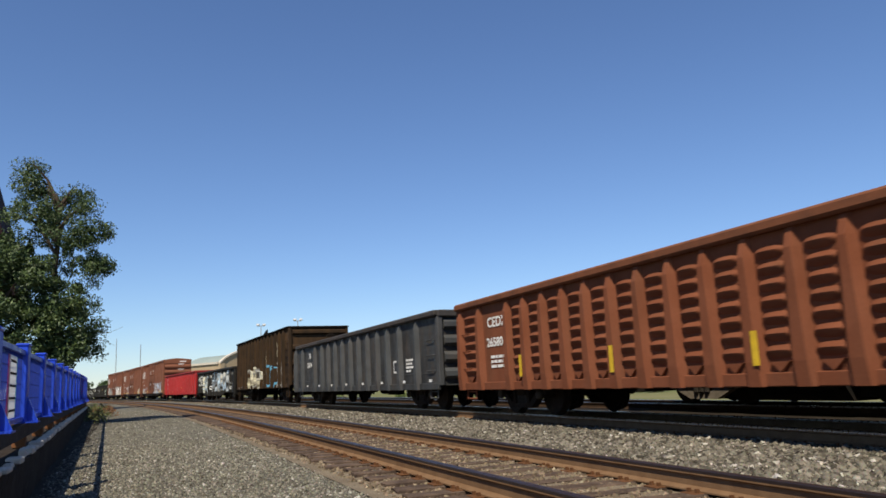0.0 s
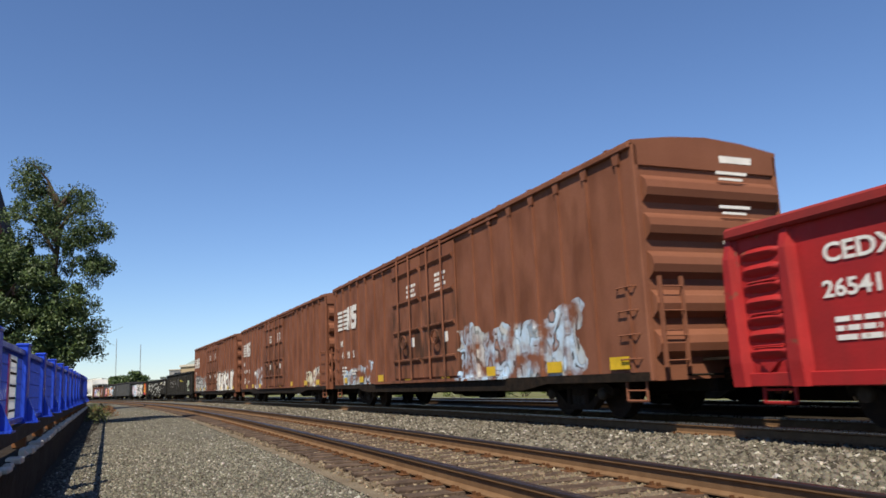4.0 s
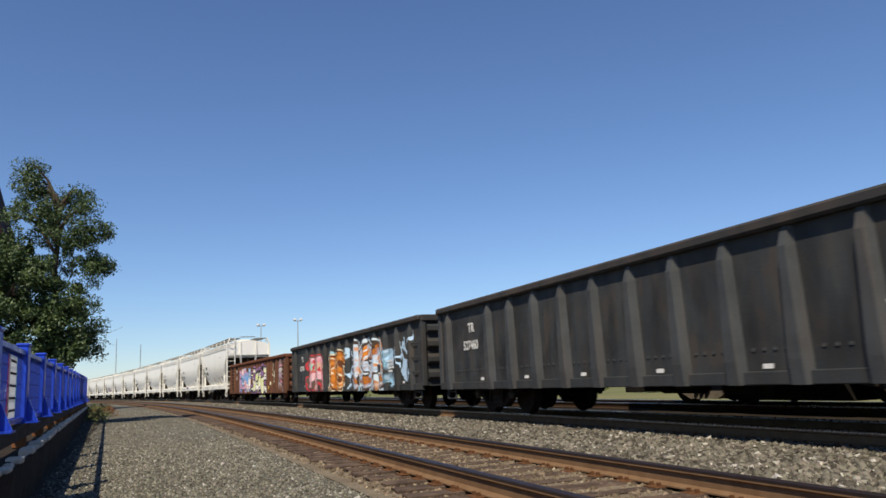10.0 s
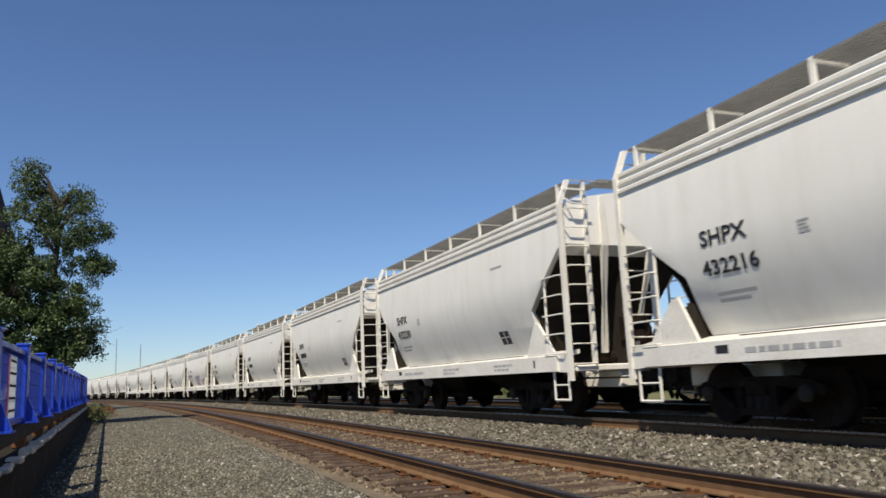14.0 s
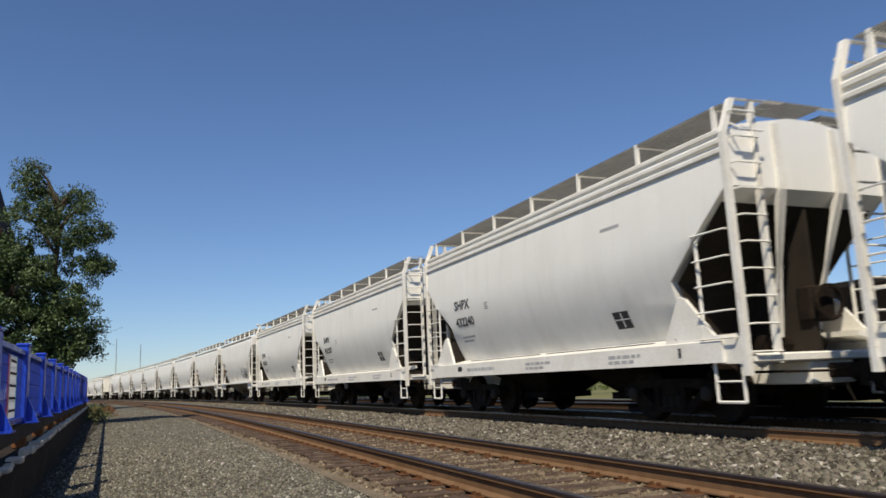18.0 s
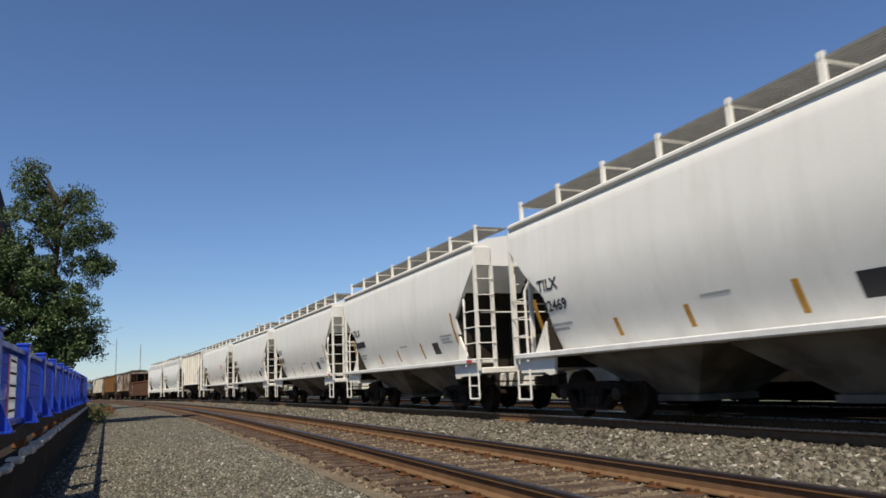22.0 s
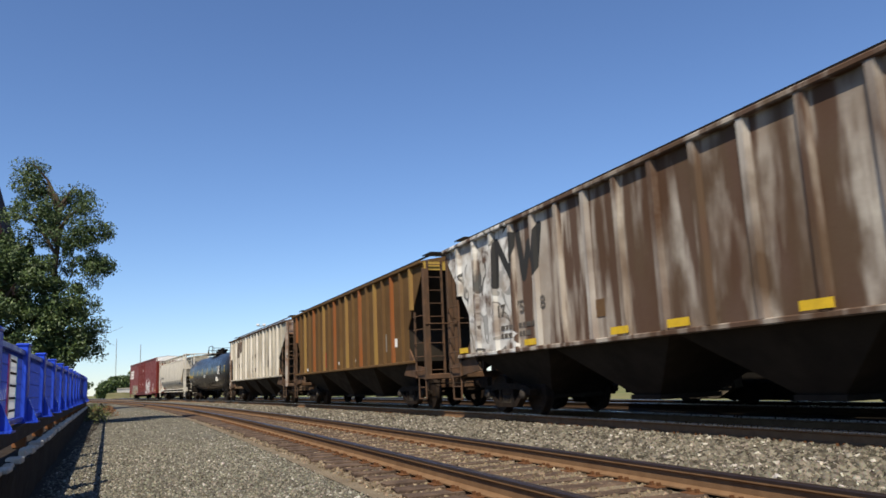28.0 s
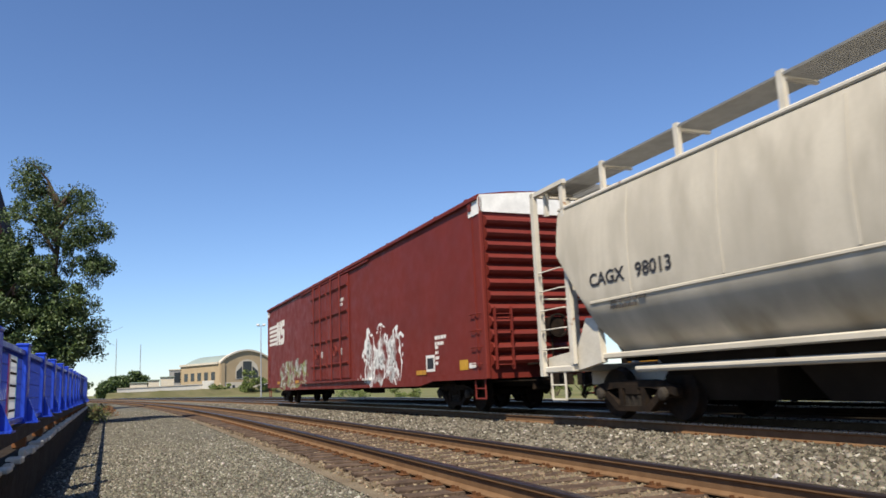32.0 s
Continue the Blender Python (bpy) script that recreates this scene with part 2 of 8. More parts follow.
for k, y in enumerate(POSTS):
    d = 0.0098 * (y - 6.5)
    x = fx(y, 0.40)
    post = M().box(x - 0.055, x + 0.055, y - 0.09, y + 0.09, 0.735, 1.49 + d, 0.008)
    p = part("post", post, blue_mat, fence)
    part("post_cap", M().box(x - 0.065, x + 0.065, y - 0.10, y + 0.10, 1.49 + d, 1.52 + d, 0.01), blue_mat, p)
    part("gusset", M().prism([(x + 0.055, 0.736), (x + 0.17, 0.736), (x + 0.055, 1.01)], "y", y - 0.012, y + 0.012), blue_mat, p)
    part("base_plate", M().box(x - 0.07, x + 0.17, y - 0.11, y + 0.11, 0.736, 0.75), blue_mat, p)
    part("support", M().box(fx(y, 0.46), fx(y, 0.34), y - 0.06, y + 0.06, 0.49, 0.605, 0.01), mat("rusty_support", (0.17, 0.075, 0.035), 0.9) if "rusty_support" not in bpy.data.materials else bpy.data.materials["rusty_support"], fence)
    if k + 1 < len(POSTS):
        y1 = POSTS[k + 1]
        a, b = y + 0.10, y1 - 0.10
        if 6.0 < y < 7.0:
            part("mesh_panel", wire_panel(a, b, 0.0098), shaded_blue, fence)
            sign = part("sign_panel", slab(M(), a + 1.02, a + 1.55, 0.385, 0.391, 0.81, 1.37), white_sign, fence, "white sign with magenta and cyan edges")
            part("sign_edge", slab(M(), a + 0.90, a + 1.02, 0.384, 0.392, 0.81, 1.37), magenta_sign, sign)
            part("sign_edge", slab(M(), a + 1.55, a + 1.60, 0.384, 0.392, 0.81, 1.37), cyan_sign, sign)
            for j in range(5):
                part("sign_bar", slab(M(), a + 1.05, a + 1.52, 0.380, 0.392, 0.87 + 0.11 * j, 0.89 + 0.11 * j), beam_mat, sign)
        else:
            part("mesh_panel", wire_panel(a, b, 0.0098), shaded_blue, fence)
        part("middle_rail", slab(M(), a, b, 0.37, 0.43, 0.76, 0.80), blue_mat, fence)


# ---- the freight train: paints ----
STROKES = {}
STROKES["U"] = (((0, 1), (0.05, 0.1), (0.5, 0), (0.95, 0.1), (1, 1)),)
STROKES["H"] = (((0.05, 0), (0.05, 1)), ((0.95, 0), (0.95, 1)), ((0.05, 0.5), (0.95, 0.5)))
STROKES["O"] = (((0.5, 1), (0.05, 0.7), (0.1, 0.15), (0.6, 0), (0.95, 0.4), (0.85, 0.85), (0.5, 1)),)
STROKES["S"] = (((1, 0.85), (0.5, 1), (0.05, 0.75), (0.5, 0.52), (0.95, 0.28), (0.55, 0), (0, 0.12)),)
STROKES["T"] = (((-0.1, 0.93), (1.1, 1)), ((0.55, 0.95), (0.42, 0)))
STROKES["E"] = (((1, 0.97), (0.1, 0.92), (0.02, 0.45), (0.12, 0.03), (1, 0.0)), ((0.05, 0.5), (0.85, 0.56)))
STROKES["A"] = (((0, 0), (0.45, 1), (1, 0)), ((0.1, 0.38), (0.95, 0.4)))
STROKES["K"] = (((0.1, 1), (0.05, 0)), ((1.05, 0.98), (0.1, 0.45), (0.65, 0.3), (1.1, -0.02)))
STROKES["N"] = (((0, 0), (0.08, 1), (0.8, 0.05), (0.95, 1)),)
STROKES["G"] = (((1, 0.85), (0.4, 1), (0, 0.5), (0.4, 0), (1, 0.15), (0.95, 0.5), (0.55, 0.48)),)
STROKES["R"] = (((0, 0), (0.06, 1), (0.9, 0.9), (0.8, 0.55), (0.1, 0.5), (1, 0)),)
STROKES["I"] = (((0.5, 0), (0.5, 1)),)
STROKES["C"] = (((0.9, 0.95), (0.15, 0.9), (0.05, 0.1), (0.8, 0)),)
STROKES["W"] = (((0, 1), (0.2, 0), (0.5, 0.7), (0.75, 0.05), (1, 1)),)
STROKES[")"] = (((0.1, 1), (0.8, 0.8), (0.9, 0.3), (0.3, 0)),)


def strokes(nt, at, col, inside, box, kind, cols, spec, seed):
    """Sprayed letter shapes: thick strokes with a painted body, a dark outline and a pale halo."""
    N, L = nt.nodes, nt.links
    word, wide = spec
    y0, y1, z0, z1 = box
    nz = N.new("ShaderNodeTexNoise")
    nz.inputs["Scale"].default_value, nz.inputs["Detail"].default_value = 1.5, 2
    shift = N.new("ShaderNodeVectorMath")
    shift.operation = "ADD"
    shift.inputs[1].default_value = (seed * 2.3, seed * 1.1, 0)
    L.new(at, shift.inputs[0])
    L.new(shift.outputs[0], nz.inputs["Vector"])
    warp = N.new("ShaderNodeVectorMath")
    warp.operation = "MULTIPLY_ADD"
    warp.inputs[1].default_value = (0.7, 0.55, 0)
    L.new(nz.outputs["Color"], warp.inputs[0])
    off = N.new("ShaderNodeVectorMath")
    off.operation = "ADD"
    off.inputs[1].default_value = (-0.35, -0.275, 0)
    L.new(at, off.inputs[0])
    L.new(off.outputs[0], warp.inputs[2])

    def vec(op, a, b, out=0):
        n = N.new("ShaderNodeVectorMath")
        n.operation = op
        for k, v in ((0, a), (1, b)):
            if v is None:
                continue
            if isinstance(v, tuple):
                n.inputs[k].default_value = v
            else:
                L.new(v, n.inputs[k])
        return n.outputs[out]

    def num(op, a, b, clamp=False):
        n = N.new("ShaderNodeMath")
        n.operation, n.use_clamp = op, clamp
        for k, v in ((0, a), (1, b)):
            if isinstance(v, (int, float)):
                n.inputs[k].default_value = v
            else:
                L.new(v, n.inputs[k])
        return n.outputs[0]
    flat = vec("MULTIPLY", at if kind == "stencil" else warp.outputs[0], (1, 1, 0))
    best = None
    pitch = (y1 - y0) / len(word)
    for k, ch in enumerate(word):
        left = y1 - pitch * (k + 0.08)
        for line in STROKES[ch]:
            pts = [(left - p[0] * pitch * 0.84, z0 + wide + (z1 - z0 - 2 * wide) * p[1]) for p in line]
            for (ay, az), (by, bz) in zip(pts, pts[1:]):
                d = (by - ay, bz - az, 0)
                ll = d[0] ** 2 + d[1] ** 2
                pa = vec("SUBTRACT", flat, (ay, az, 0))
                h = num("DIVIDE", vec("DOT_PRODUCT", pa, d, 1), ll, True)
                near = N.new("ShaderNodeVectorMath")
                near.operation = "SCALE"
                near.inputs[0].default_value = d
                L.new(h, near.inputs["Scale"])
                r = vec("LENGTH", vec("SUBTRACT", pa, near.outputs[0]), None, 1)
                best = r if best is None else num("MINIMUM", best, r)

    def lay(under, mask, colour):
        n = N.new("ShaderNodeMix")
        n.data_type = "RGBA"
        L.new(mask, n.inputs[0])
        for k, v in ((6, under), (7, colour)):
            if isinstance(v, tuple):
                n.inputs[k].default_value = (*v, 1)
            else:
                L.new(v, n.inputs[k])
        return n.outputs[2]
    if kind == "hollow":
        return lay(col, num("LESS_THAN", num("ABSOLUTE", num("SUBTRACT", best, wide), 0), 0.024), cols[0])
    if kind in ("tag", "stencil"):
        return lay(col, num("LESS_THAN", best, wide), cols[0])
    fills, outline, halo = cols[:-2], cols[-2], cols[-1]
    tone = N.new("ShaderNodeTexNoise")
    tone.inputs["Scale"].default_value, tone.inputs["Detail"].default_value = 1.9, 3
    L.new(shift.outputs[0], tone.inputs["Vector"])
    ramp = N.new("ShaderNodeValToRGB")
    while len(ramp.color_ramp.elements) < len(fills):
        ramp.color_ramp.elements.new(0.5)
    for k, e in enumerate(ramp.color_ramp.elements):
        e.position, e.color = 0.3 + 0.4 * k / max(len(fills) - 1, 1), (*fills[k], 1)
    L.new(tone.outputs["Fac"], ramp.inputs[0])
    col = lay(col, num("LESS_THAN", best, wide + 0.13), halo)
    col = lay(col, num("LESS_THAN", best, wide + 0.075), outline)
    col = lay(col, num("LESS_THAN", best, wide), ramp.outputs[0])
    glint = num("MULTIPLY", num("LESS_THAN", num("ABSOLUTE", num("SUBTRACT", best, wide * 0.62), 0), 0.018), num("GREATER_THAN", tone.outputs["Fac"], 0.5))
    return lay(col, glint, halo)


def sprayed(m, zones):
    """Adds sprayed graffiti to a paint: zones of (y0, y1, z0, z1, kind, colours, scale, seed) in the car's own metres."""
    nt = m.node_tree
    N, L = nt.nodes, nt.links
    b = N["Principled BSDF"]
    col = b.inputs["Base Color"].links[0].from_socket
    tc = N.new("ShaderNodeTexCoord")
    sep = N.new("ShaderNodeSeparateXYZ")
    L.new(tc.outputs["Object"], sep.inputs[0])
    flat = N.new("ShaderNodeCombineXYZ")
    L.new(sep.outputs[1], flat.inputs[0])
    L.new(sep.outputs[2], flat.inputs[1])

    def math_(op, a, bb, clamp=False):
        n = N.new("ShaderNodeMath")
        n.operation, n.use_clamp = op, clamp
        for k, v in ((0, a), (1, bb)):
            if isinstance(v, (int, float)):
                n.inputs[k].default_value = v
            else:
                L.new(v, n.inputs[k])
        return n.outputs[0]
    wob = N.new("ShaderNodeTexNoise")
    wob.inputs["Scale"].default_value = 1.7
    L.new(flat.outputs[0], wob.inputs["Vector"])
    for y0, y1, z0, z1, kind, cols, scale, seed in zones:
        half_y, half_z = (y1 - y0) / 2, (z1 - z0) / 2
        dy = math_("SUBTRACT", half_y, math_("ABSOLUTE", math_("SUBTRACT", sep.outputs[1], (y0 + y1) / 2), 0))
        dz = math_("SUBTRACT", half_z, math_("ABSOLUTE", math_("SUBTRACT", sep.outputs[2], (z0 + z1) / 2), 0))
        edge = math_("MINIMUM", dy, dz)
        edge = math_("ADD", edge, math_("MULTIPLY", math_("SUBTRACT", wob.outputs["Fac"], 0.56), 1.1))
        inside = math_("GREATER_THAN", edge, 0.0)
        if kind == "stain_shade":
            soft = math_("MULTIPLY", edge, 1.2, True)
            mp = N.new("ShaderNodeMapping")
            mp.inputs["Location"].default_value = (seed * 3.1, seed * 1.7, 0)
            mp.inputs["Scale"].default_value = (scale, scale * 0.3, 1)
            L.new(flat.outputs[0], mp.inputs[0])
            nz = N.new("ShaderNodeTexNoise")
            nz.inputs["Scale"].default_value, nz.inputs["Detail"].default_value = 1.6, 7
            L.new(mp.outputs[0], nz.inputs["Vector"])
            cover = math_("MULTIPLY", soft, math_("MULTIPLY", math_("SUBTRACT", nz.outputs["Fac"], 0.45), 5.0, True))
            mix = N.new("ShaderNodeMix")
            mix.data_type = "RGBA"
            L.new(cover, mix.inputs[0])
            L.new(col, mix.inputs[6])
            mix.inputs[7].default_value = (*cols[0], 1)
            col = mix.outputs[2]
            continue
        if kind in ("glyph", "tag", "hollow", "stencil"):
            col = strokes(nt, flat.outputs[0], col, inside, (y0, y1, z0, z1), kind, cols, scale, seed)
            continue
        mp = N.new("ShaderNodeMapping")
        mp.inputs["Location"].default_value = (seed * 3.1, seed * 1.7, 0)
        mp.inputs["Scale"].default_value = (1.25 * scale, 0.75 * scale, 1)
        mp.inputs["Rotation"].default_value = (0, 0, 0.35)
        L.new(flat.outputs[0], mp.inputs[0])
        nz = N.new("ShaderNodeTexNoise")
        nz.inputs["Scale"].default_value, nz.inputs["Detail"].default_value = 1.3, 1
        L.new(mp.outputs[0], nz.inputs["Vector"])
        warp = N.new("ShaderNodeVectorMath")
        warp.operation = "MULTIPLY_ADD"
        warp.inputs[1].default_value = (1.6, 1.6, 0)
        L.new(nz.outputs["Color"], warp.inputs[0])
        L.new(mp.outputs[0], warp.inputs[2])
        vo = N.new("ShaderNodeTexVoronoi")
        vo.feature = "DISTANCE_TO_EDGE"
        vo.inputs["Scale"].default_value = 1.0
        L.new(warp.outputs[0], vo.inputs["Vector"])
        line = math_("LESS_THAN", vo.outputs["Distance"], 0.055 if kind == "lines" else 0.07)
        if kind == "lines":
            near_edge = math_("MULTIPLY", inside, line)
            mix = N.new("ShaderNodeMix")
            mix.data_type = "RGBA"
            L.new(near_edge, mix.inputs[0])
            L.new(col, mix.inputs[6])
            mix.inputs[7].default_value = (*cols[0], 1)
            col = mix.outputs[2]
            continue
        cell = N.new("ShaderNodeTexVoronoi")
        cell.inputs["Scale"].default_value = 1.0
        L.new(warp.outputs[0], cell.inputs["Vector"])
        soft = N.new("ShaderNodeTexNoise")
        soft.inputs["Scale"].default_value, soft.inputs["Detail"].default_value = 2.6, 3
        L.new(mp.outputs[0], soft.inputs["Vector"])
        grad = math_("ADD", math_("MULTIPLY", cell.outputs["Color"], 0.55), math_("MULTIPLY", soft.outputs["Fac"], 0.5))
        ramp = N.new("ShaderNodeValToRGB")
        while len(ramp.color_ramp.elements) < len(cols) - 1:
            ramp.color_ramp.elements.new(0.5)
        for k, e in enumerate(ramp.color_ramp.elements):
            e.position, e.color = 0.16 + 0.75 * k / max(len(cols) - 2, 1), (*cols[k], 1)
        L.new(grad, ramp.inputs[0])
        # bands across each stroke: core line, paint, dark outline, pale halo, dulled ground
        wide = math_("ADD", vo.outputs["Distance"], math_("MULTIPLY", math_("SUBTRACT", soft.outputs["Fac"], 0.5), 0.22))
        shade = N.new("ShaderNodeValToRGB")
        shade.color_ramp.interpolation = "CONSTANT"
        for pos in (0.02, 0.20, 0.26):
            shade.color_ramp.elements.new(pos)
        for e, v in zip(shade.color_ramp.elements, (0.45, 1.0, 0.05, 0.95, 0.6)):
            e.color = (v, v, v, 1)
        shade.color_ramp.elements[4].position = 0.33
        L.new(wide, shade.inputs[0])
        tone = N.new("ShaderNodeMix")
        tone.data_type, tone.blend_type = "RGBA", "MULTIPLY"
        tone.inputs[0].default_value = 0.9
        L.new(ramp.outputs[0], tone.inputs[6])
        L.new(shade.outputs[0], tone.inputs[7])
        halo = math_("MULTIPLY", math_("GREATER_THAN", wide, 0.26), math_("LESS_THAN", wide, 0.33))
        fill = N.new("ShaderNodeMix")
        fill.data_type = "RGBA"
        L.new(halo, fill.inputs[0])
        L.new(tone.outputs[2], fill.inputs[6])
        fill.inputs[7].default_value = (*cols[-1], 1)
        mix = N.new("ShaderNodeMix")
        mix.data_type = "RGBA"
        if kind == "worn":
            wear = N.new("ShaderNodeTexNoise")
            wear.inputs["Scale"].default_value, wear.inputs["Detail"].default_value = 2.2, 6
            L.new(flat.outputs[0], wear.inputs["Vector"])
            inside = math_("MULTIPLY", inside, math_("MULTIPLY", math_("SUBTRACT", wear.outputs["Fac"], 0.38), 5.0, True))
        L.new(inside, mix.inputs[0])
        L.new(col, mix.inputs[6])
        L.new(fill.outputs[2], mix.inputs[7])
        col = mix.outputs[2]
    L.new(col, b.inputs["Base Color"])
    return m


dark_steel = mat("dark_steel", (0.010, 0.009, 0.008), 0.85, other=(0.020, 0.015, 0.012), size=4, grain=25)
# trucks and wheels kept near black: shade under the cars is in the colour
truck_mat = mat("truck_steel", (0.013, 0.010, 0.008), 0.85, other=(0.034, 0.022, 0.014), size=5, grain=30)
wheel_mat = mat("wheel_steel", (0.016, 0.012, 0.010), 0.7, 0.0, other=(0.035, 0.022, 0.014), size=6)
cap_mat = mat("axle_cap", (0.05, 0.042, 0.034), 0.7, 0.0, size=10)
white_paint = mat("lettering_white", (0.72, 0.70, 0.66), 0.7, size=6, amount=0.25, spot=(0.35, 0.25, 0.18), spot_at=0.68, bump=0.02)
black_paint = mat("lettering_black", (0.03, 0.03, 0.035), 0.6, size=6, bump=0.02)
yellow_paint = mat("reflector_yellow", (0.62, 0.40, 0.02), 0.45, size=6, bump=0.02)
amber_paint = mat("stripe_amber", (0.50, 0.25, 0.03), 0.6, other=(0.3, 0.15, 0.03), size=6, bump=0.02)
lettering_dim = mat("lettering_dim", (0.22, 0.21, 0.2), 0.7)
red_paint = mat("reflector_red", (0.55, 0.03, 0.04), 0.45, size=6, bump=0.02)

# ---- the freight train: common parts ----
V = 20.53
LONG, LEAD = 1.197, 2.75
GROUP = "cars of the freight train"
LINE_UP = []
_made = {}


def once(key, build):
    """Builds a mesh the first time it is asked for, and hands the same one out after that."""
    if key not in _made:
        _made[key] = build()
    return _made[key]


def text_mesh(words, size):
    cu = bpy.data.curves.new("lettering", "FONT")
    cu.body, cu.size, cu.extrude = words, size, 0.0015
    cu.offset, cu.resolution_u = size * 0.022, 3
    ob = bpy.data.objects.new("lettering", cu)
    scene.collection.objects.link(ob)
    me = bpy.data.meshes.new_from_object(ob.evaluated_get(bpy.context.evaluated_depsgraph_get()))
    bpy.data.objects.remove(ob)
    bpy.data.curves.remove(cu)
    return me


ON_SIDE = Matrix(((0, 0, -1, 0), (-1, 0, 0, 0), (0, 1, 0, 0), (0, 0, 0, 1)))
ON_END = Matrix(((1, 0, 0, 0), (0, 0, -1, 0), (0, 1, 0, 0), (0, 0, 0, 1)))


def letters(car, words, y, z, size, material, x=-1.56, lean=0.0, wide=1.0):
    """Words on the near side, starting at y and reading towards the front end."""
    me = text_mesh(words, size)
    me.materials.append(material)
    ob = part("lettering", me, material, car)
    ob.matrix_basis = Matrix.Translation((x - 0.004, y, z)) @ Matrix.Rotation(lean, 4, "Y") @ ON_SIDE @ Matrix.Diagonal((wide, 1, 1, 1))
    return ob


def plate(car, name, y0, y1, z0, z1, material, x=-1.56, thick=0.004, label=""):
    """A painted patch or thin plate on the near side."""
    return part(name, M().box(x - thick, x - 0.0005, y0, y1, z0, z1), material, car, label)


def bars(car, y, z, length, height, n, material, x=-1.56):
    """Lines of small lettering that cannot be read, as bars."""
    m = M()
    for k in range(n):
        w = length * (1.0, 0.8, 0.93, 0.7)[k % 4]
        a = 0.0
        while a < w - 0.02:
            d = min((0.16, 0.09, 0.22, 0.13)[int(a * 50 + k) % 4], w - a)
            m.box(x - 0.004, x - 0.0005, y - a, y - a - d, z - k * height * 1.7, z - k * height * 1.7 - height)
            a += d + 0.035
    return part("lettering_block", m, material, car)


def truck(car, y):
    """A two-axle truck: side frames, bolster, springs and wheelsets."""
    def frame_mesh():
        m = M()
        for x in (0.0,):
            w0, w1 = x - 0.075, x + 0.075
            out = [(-1.15, 0.52), (-0.98, 0.60), (-0.55, 0.66), (0.55, 0.66), (0.98, 0.60), (1.15, 0.52), (1.15, 0.36), (0.72, 0.34), (0.42, 0.16), (-0.42, 0.16), (-0.72, 0.34), (-1.15, 0.36)]
            up = [(-1.15, 0.52), (-0.98, 0.60), (-0.55, 0.66), (0.55, 0.66), (0.98, 0.60), (1.15, 0.52), (1.12, 0.40), (0.9, 0.47), (0.5, 0.53), (-0.5, 0.53), (-0.9, 0.47), (-1.12, 0.40)]
            m.prism(up, "x", w0, w1)
            m.prism([(-0.46, 0.15), (0.46, 0.15), (0.42, 0.24), (-0.42, 0.24)], "x", w0, w1)
            for s in (-1, 1):
                m.prism([(s * 0.9, 0.47), (s * 0.72, 0.49), (s * 0.34, 0.22), (s * 0.46, 0.15)], "x", w0, w1)
                m.prism([(s * 0.36, 0.54), (s * 0.25, 0.54), (s * 0.25, 0.22), (s * 0.36, 0.22)], "x", w0, w1)
        return m.mesh("side_frame")

    def wheel_mesh():
        m = M()
        for x, s in ((-0.72, 1), (0.72, -1)):
            m.lathe([(-0.07 * s, 0.10), (-0.07 * s, 0.36), (-0.075 * s, 0.42), (0.055 * s, 0.425), (0.065 * s, 0.455), (0.085 * s, 0.455), (0.085 * s, 0.36), (0.02 * s, 0.30), (0.06 * s, 0.12), (0.06 * s, 0.08)], "x", 28, (x, 0, 0))
        m.cyl((-1.15, 0, 0), (1.15, 0, 0), 0.075, 12)
        m.smooth = 40
        return m.mesh("wheelset")

    def cap_mesh():
        return M().lathe([(-0.03, 0.02), (-0.03, 0.105), (0.02, 0.105), (0.03, 0.085), (0.045, 0.07), (0.05, 0.03), (0.05, 0.005)], "x", 14).mesh("axle_cap")

    def spring_mesh():
        m = M().lathe([q for k in range(7) for q in ((k * 0.025, 0.05), (k * 0.025 + 0.005, 0.073), (k * 0.025 + 0.015, 0.073), (k * 0.025 + 0.02, 0.05))], "z", 10)
        return m.mesh("spring")
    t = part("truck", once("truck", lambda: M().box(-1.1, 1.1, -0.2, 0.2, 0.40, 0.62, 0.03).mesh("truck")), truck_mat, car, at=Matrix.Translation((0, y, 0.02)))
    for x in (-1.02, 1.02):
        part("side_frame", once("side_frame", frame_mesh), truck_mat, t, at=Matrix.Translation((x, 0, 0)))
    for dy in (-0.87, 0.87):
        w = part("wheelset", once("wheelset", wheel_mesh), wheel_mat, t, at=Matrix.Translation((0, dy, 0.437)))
        for x, turn in ((-1.13, math.pi), (1.13, 0)):
            part("axle_cap", once("axle_cap", cap_mesh), cap_mat, t, "grey bearing cap", at=Matrix.Translation((x, dy, 0.437)) @ Matrix.Rotation(turn, 4, "Z"))
    for x in (-1.02, 1.02):
        for yy in (-0.16, 0.0, 0.16):
            part("spring", once("spring", spring_mesh), cap_mat, t, at=Matrix.Translation((x, yy, 0.235)))
    return t


